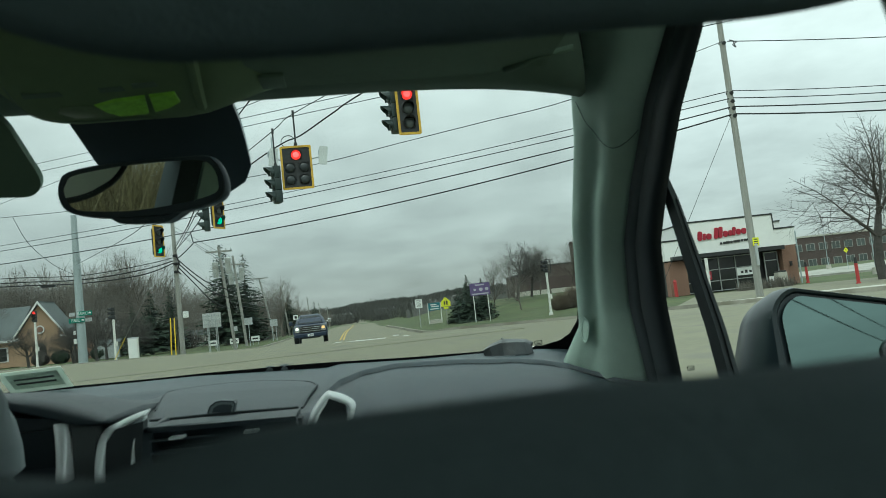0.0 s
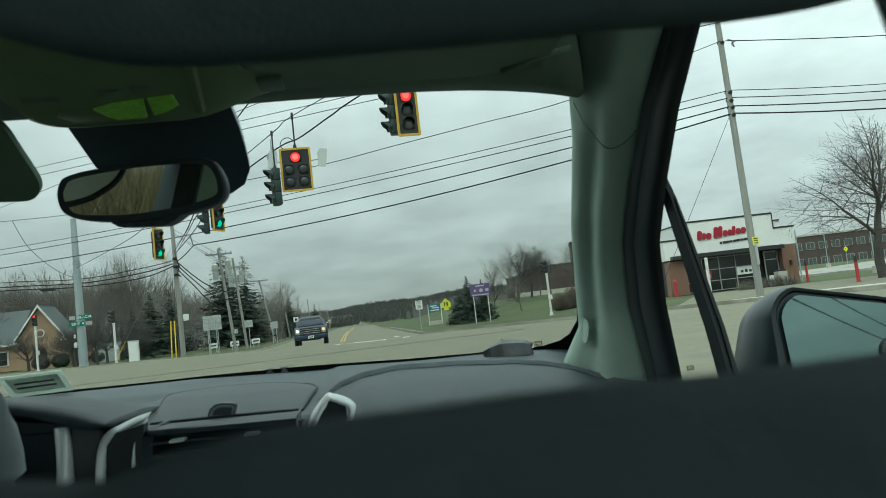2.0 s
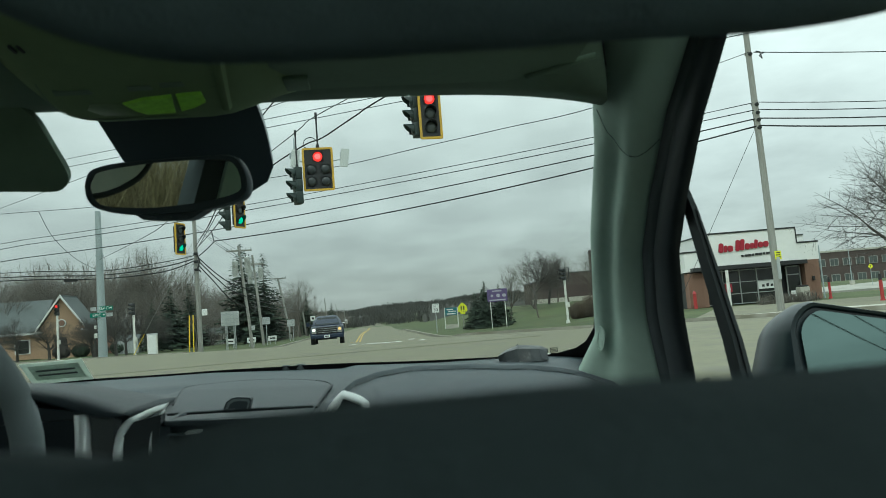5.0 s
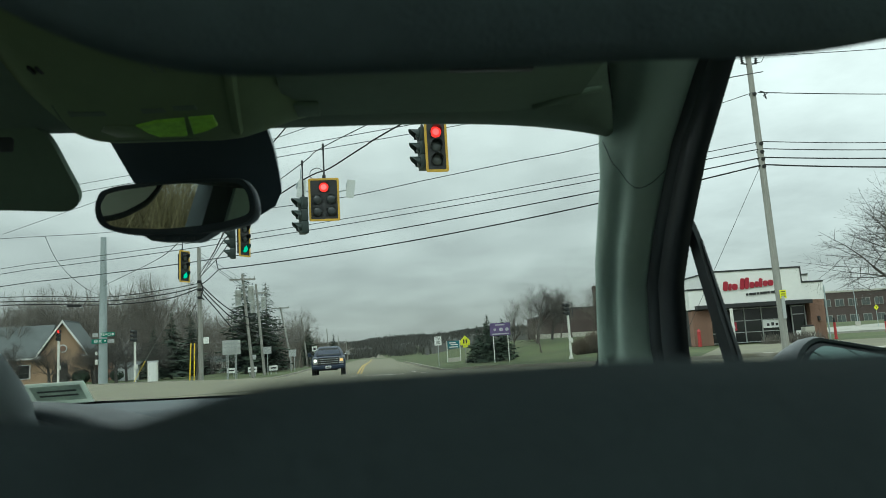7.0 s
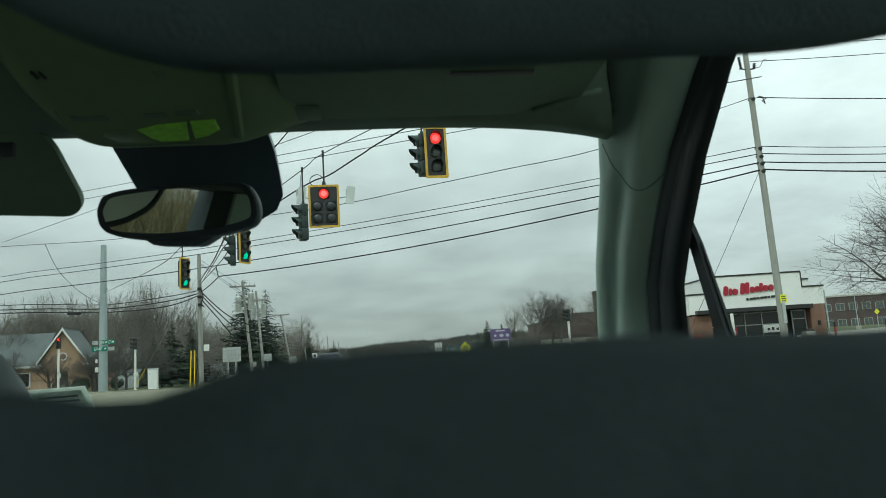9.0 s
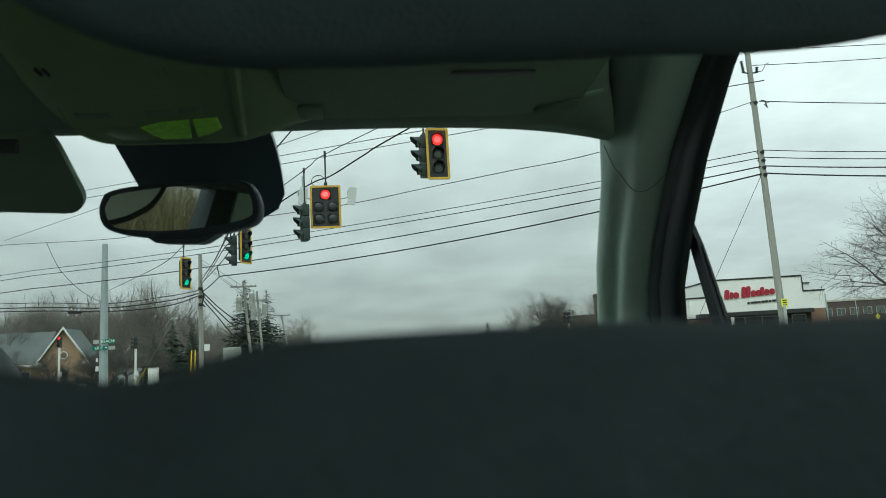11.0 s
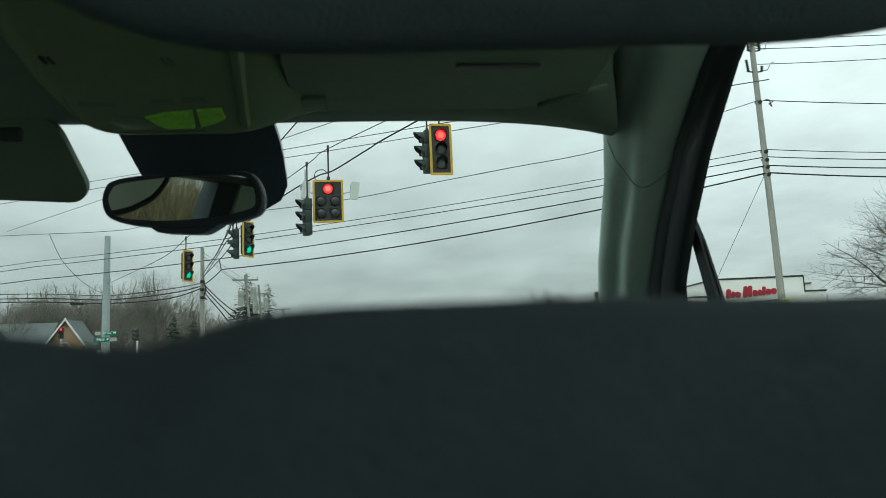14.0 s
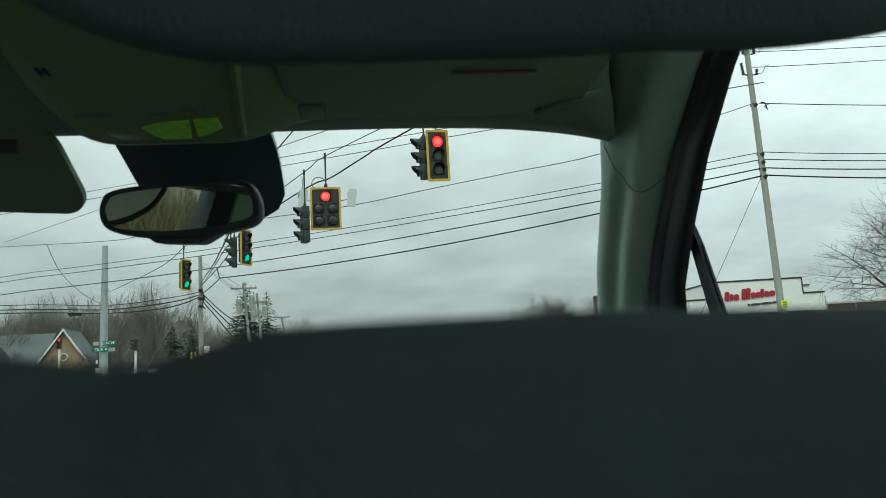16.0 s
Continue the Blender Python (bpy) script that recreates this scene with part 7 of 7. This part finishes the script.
rod(b, (0, 0, -0.05), (0, 0, 2.6), 0.11, 0.11, 12)
part("shaft", b, M_WHITEPOST, t, smooth=True)


# ---- brick school, far off ----
def brick_hall(name, label, at, rz, w, d, h, floors, cols, material, win_w, win_h, sills):
    t = thing(name, label, "building", at, rz)
    b = B()
    local_box(b, 0, w, 0, d, -1, h)
    wall = part("wall", b, material, t)
    b = B()
    local_box(b, -0.15, w + 0.15, -0.15, d + 0.15, h, h + 0.4, 0.03)
    part("roof_edge", b, M_CONCRETE, t)
    for fl in range(floors):
        for c in range(cols):
            x = w * (c + 0.5) / cols
            z = sills[fl]
            b = B()
            local_box(b, x - win_w / 2 - 0.1, x + win_w / 2 + 0.1, -0.10, 0.02, z - 0.1, z + win_h + 0.1)
            wnd = part("window", b, M_DIMTRIM, t, "dull framed window")
            for q in (-0.25, 0.25):
                b = B()
                local_box(b, x + q * win_w - win_w * 0.22, x + q * win_w + win_w * 0.22, -0.13, -0.101, z, z + win_h)
                part("pane", b, M_SCHOOLGLASS, wnd)
    return t


brick_hall("school", "two-storey dark red brick school with rows of windows", (94.0, 141, land(94, 141)), -7, 62, 20, 7.6, 2, 22, M_BRICKDARK, 1.7, 1.4, (1.3, 4.7))
hall = thing("brick_hall", "long dark brick hall with a chimney behind bare trees", "building", (27.5, 118, land(28, 118)), -4)
HB = land(28, 118)
b = B()
local_box(b, 1.9, 5.3, 0, 14, -1, 4.75 - HB)
local_box(b, 5.3, 30, 0.4, 18, -1, 5.95 - HB)
part("wall", b, M_BRICKDARK, hall)
b = B()
local_box(b, 1.8, 5.3, -0.1, 14, 4.75 - HB, 4.95 - HB)
local_box(b, 5.2, 30.1, 0.3, 18, 5.95 - HB, 6.15 - HB)
part("roof_edge", b, M_BLACKTRIM, hall)
b = B()
local_box(b, 12.2, 13.3, 2.0, 3.0, 4, 9.8 - HB)
local_box(b, 12.1, 13.4, 1.9, 3.1, 9.2 - HB, 9.5 - HB)
part("chimney", b, M_BRICKDARK, hall, "dark brick chimney")
b = B()
local_box(b, -0.5, 20, -9, -8.6, -1.0, 0.9)
tagged(part("low_wall", b, M_CONCRETE, hall), "")

# ---- chapel ----
ch = thing("chapel", "tan brick chapel with grey roof and white gable trim", "house", (-32.9, 80, land(-33, 80) + 0.05), 4)
b = B()
prism(b, [(-2.2, -0.3), (2.2, -0.3), (2.2, 3.3), (0, 6.5), (-2.2, 3.3)], 5.0)
gable = part("gable_wall", b, M_BRICKTAN, ch, "tan brick gable wall")
b = B()
local_box(b, -17, -2.0, 3.0, 11, 0, 3.1)
local_box(b, -17, -3.2, 4.0, 11, 0, 3.1)
part("wall", b, M_BRICKTAN, ch)
for s in (-1, 1):
    b = B()
    prism(b, [(s * -0.06, 6.77), (s * 2.5, 3.15), (s * 2.5, 2.93), (s * -0.06, 6.55)], 5.4, pose(0, -0.35, 0))
    part("gable_roof", b, M_ROOF, ch)
    b = B()
    prism(b, [(s * -0.02, 6.79), (s * 2.55, 3.13), (s * 2.55, 2.88), (s * -0.02, 6.50)], 0.12, pose(0, -0.48, 0))
    part("barge_board", b, M_TRIMWHITE, ch, "white barge board")
    b = B()
    local_box(b, s * 2.3 - 0.3, s * 2.3 + 0.3, -0.48, 0.2, 2.75, 2.98)
    part("eave_return", b, M_TRIMWHITE, ch)
b = B()
loft(b, [[(-17.5, 2.4, 2.9), (-17.5, 7.0, 6.7), (-17.5, 11.6, 2.9), (-17.5, 7.0, 6.4)], [(-3.2, 2.4, 2.9), (-3.2, 7.0, 6.7), (-3.2, 11.6, 2.9), (-3.2, 7.0, 6.4)]])
part("main_roof", b, M_ROOF, ch, "grey-green shingle roof")
b = B()
local_box(b, -17.5, -2.7, 2.25, 2.45, 2.7, 2.92)
part("gutter", b, M_TRIMWHITE, ch)
b = B()
arch = [(-0.5, 0), (0.5, 0), (0.5, 1.1)] + [(0.5 * math.cos(a), 1.1 + 0.55 * math.sin(a)) for a in steps(0.3, math.pi - 0.3, 6)] + [(-0.5, 1.1)]
prism(b, arch, 0.1, pose(0.0, -0.06, 0.55))
part("arched_window", b, M_SHOPGLASS, ch, "dark arched window")
b = B()
loft(b, [[(0.42 * k * math.cos(a), y, 3.7 + 0.42 * k * math.sin(a)) for a in steps(0, 2 * math.pi * 15 / 16, 15)] for y, k in ((0.02, 1.0), (-0.08, 1.0), (-0.1, 0.9))])
emblem = part("round_window", b, M_DIMTRIM, ch, "round dull-framed gable window", smooth=True)
b = B()
loft(b, [[(0.40 * k * math.cos(a), y, 3.7 + 0.40 * k * math.sin(a)) for a in steps(0, 2 * math.pi * 23 / 24, 23)] for y, k in ((-0.09, 1.08), (-0.15, 1.08), (-0.15, 0.86), (-0.09, 0.86), (-0.09, 1.08))], cap=False)
part("ring", b, M_TRIMWHITE, emblem, "white ring", smooth=True)
b = B()
loft(b, [[(0.30 * k * math.cos(a), y, 3.7 + 0.30 * k * math.sin(a)) for a in steps(0, 2 * math.pi * 15 / 16, 15)] for y, k in ((-0.10, 1.0), (-0.125, 1.0), (-0.13, 0.8))])
part("disc", b, M_BRICK, emblem, "dull red disc")
b = B()
local_box(b, -5.9, -4.3, 2.9, 2.98, 0.6, 2.2)
w_ = part("window", b, M_TRIMWHITE, ch)
b = B()
local_box(b, -5.75, -4.45, 2.86, 2.895, 0.7, 2.1)
part("pane", b, M_SHOPGLASS, w_)
b = B()
local_box(b, 2.7, 4.4, 2.5, 5, 0, 1.9)
part("side_porch", b, M_BRICK, ch, "low brick side porch")

# low white house behind the trees and a pale shed
t = thing("house", "low white house with dark windows behind the trees", "house", (-18.9, 92, land(-18.9, 92) - 0.1), 5)
b = B()
local_box(b, -2.1, 2.0, 0, 4, 0, 1.5)
part("wall", b, M_STUCCO, t)
b = B()
loft(b, [[(-2.4, -0.3, 1.5), (-2.4, 2, 2.2), (-2.4, 4.3, 1.5)], [(2.3, -0.3, 1.5), (2.3, 2, 2.2), (2.3, 4.3, 1.5)]])
part("roof", b, M_ROOF, t)
for x in (-1.6, -0.5, 0.8):
    b = B()
    local_box(b, x, x + 0.7, -0.04, 0.02, 0.65, 1.25)
    wnd = part("window", b, M_DIMTRIM, t)
    b = B()
    local_box(b, x + 0.06, x + 0.64, -0.06, -0.041, 0.7, 1.2)
    part("pane", b, M_SHOPGLASS, wnd)
t = thing("shed", "pale grey garden shed behind the signal pole", "shed", (-25.2, 76, land(-25, 76)), 0)
b = B()
local_box(b, -1, 1.4, 0, 2, 0, 1.5)
part("wall", b, M_SIGNBACK, t)
b = B()
loft(b, [[(-1.1, -0.1, 1.5), (-1.1, 1, 1.9), (-1.1, 2.1, 1.5)], [(1.5, -0.1, 1.5), (1.5, 1, 1.9), (1.5, 2.1, 1.5)]])
part("roof", b, M_ROOF, t)

# ---- pickup waiting across the junction ----
truck = thing("pickup_truck", "dark blue pickup truck waiting with one headlamp bright", "truck", (-2.36, 40.9, land(-2.36, 41.5) + 0.03), 2)


def hull(b, rows_):
    """Rings of a car body: y, half width low, half width high, z low, z high."""
    loft(b, [[(-wl, y, zl), (-wl - 0.02, y, (zl + zh) / 2), (-wh, y, zh - 0.06), (-wh + 0.12, y, zh), (wh - 0.12, y, zh), (wh, y, zh - 0.06), (wl + 0.02, y, (zl + zh) / 2), (wl, y, zl)] for y, wl, wh, zl, zh in rows_])


b = B()
hull(b, [(0.0, 0.88, 0.80, 0.55, 1.16), (0.08, 0.95, 0.9, 0.50, 1.22), (0.5, 0.97, 0.95, 0.48, 1.25), (1.4, 0.97, 0.96, 0.48, 1.27), (3.9, 0.97, 0.97, 0.48, 1.30), (5.6, 0.96, 0.96, 0.52, 1.30), (5.7, 0.92, 0.92, 0.6, 1.26)])
part("body", b, M_TRUCK, truck, smooth=True)
b = B()
hull(b, [(1.25, 0.86, 0.80, 1.24, 1.32), (1.55, 0.83, 0.72, 1.24, 1.58), (1.95, 0.81, 0.64, 1.24, 1.84), (2.3, 0.80, 0.62, 1.24, 1.90), (3.4, 0.80, 0.63, 1.24, 1.90), (3.75, 0.84, 0.72, 1.24, 1.55)])
cab = part("cab", b, M_TRUCK, truck, smooth=True)
b = B()
loft(b, [[(-0.74, 1.24, 1.32), (0.74, 1.24, 1.32), (0.55, 1.84, 1.79), (-0.55, 1.84, 1.79)], [(-0.74, 1.40, 1.30), (0.74, 1.40, 1.30), (0.55, 1.96, 1.77), (-0.55, 1.96, 1.77)]])
part("windscreen", b, M_TRUCKGLASS, cab, "dark reflecting windscreen")
b = B()
prism(b, rounded(1.16, 0.42, 0.05), 0.06, pose(0, -0.05, 0.98))
grille = part("grille", b, M_INK, truck, "black grille with chrome bars")
for k in range(3):
    b = B()
    box(b, (0, -0.07, 0.86 + 0.12 * k), (1.12, 0.05, 0.022), 0.006)
    part("bar", b, M_SIGNBACK, grille)
for sx in (-1, 1):
    b = B()
    prism(b, rounded(0.27, 0.36, 0.05), 0.08, pose(sx * 0.74, -0.04, 1.0))
    lamp = part("headlamp", b, M_CHROME, truck, "clear headlamp")
    b = B()
    prism(b, rounded(0.17, 0.17, 0.06), 0.02, pose(sx * 0.74, -0.06, 1.03))
    part("bulb", b, M_LAMP if sx < 0 else M_AMBER, lamp, "lit white lamp" if sx < 0 else "warm lit lamp")
    b = B()
    box(b, (sx * 1.14, 1.75, 1.40), (0.2, 0.12, 0.26), 0.03)
    rod(b, (sx * 0.9, 1.75, 1.34), (sx * 1.1, 1.75, 1.36), 0.03)
    part("door_mirror", b, M_CHROME if sx > 0 else M_TRUCK, truck)
b = B()
box(b, (0, -0.09, 0.62), (1.86, 0.22, 0.26), 0.06)
bump = part("bumper", b, M_TRUCK, truck)
b = B()
box(b, (0, -0.21, 0.62), (0.32, 0.012, 0.16), 0.003)
pl = part("plate", b, M_SIGNWHITE, bump, "white plate")
b = B()
box(b, (0, -0.218, 0.62), (0.22, 0.004, 0.06))
part("plate_bar", b, M_INK, pl)
b = B()
box(b, (0, 0.1, 0.46), (1.1, 0.15, 0.10), 0.03)
part("skid_plate", b, M_INK, bump)
for sx in (-1, 1):
    for y in (0.95, 4.6):
        b = B()
        loft(b, [[(sx * x, y + r * math.cos(a), 0.39 + r * math.sin(a)) for a in steps(0, 2 * math.pi * 19 / 20, 19)] for x, r in ((0.70, 0.34), (0.72, 0.39), (0.94, 0.39), (0.97, 0.34))])
        w_ = part("wheel", b, M_RUBBER, truck, smooth=True)
        b = B()
        loft(b, [[(sx * x, y + r * math.cos(a), 0.39 + r * math.sin(a)) for a in steps(0, 2 * math.pi * 15 / 16, 15)] for x, r in ((0.94, 0.24), (0.975, 0.22), (0.96, 0.1))])
        part("rim", b, M_CHROME, w_)
truck.scale = (1, 1, 0.93)
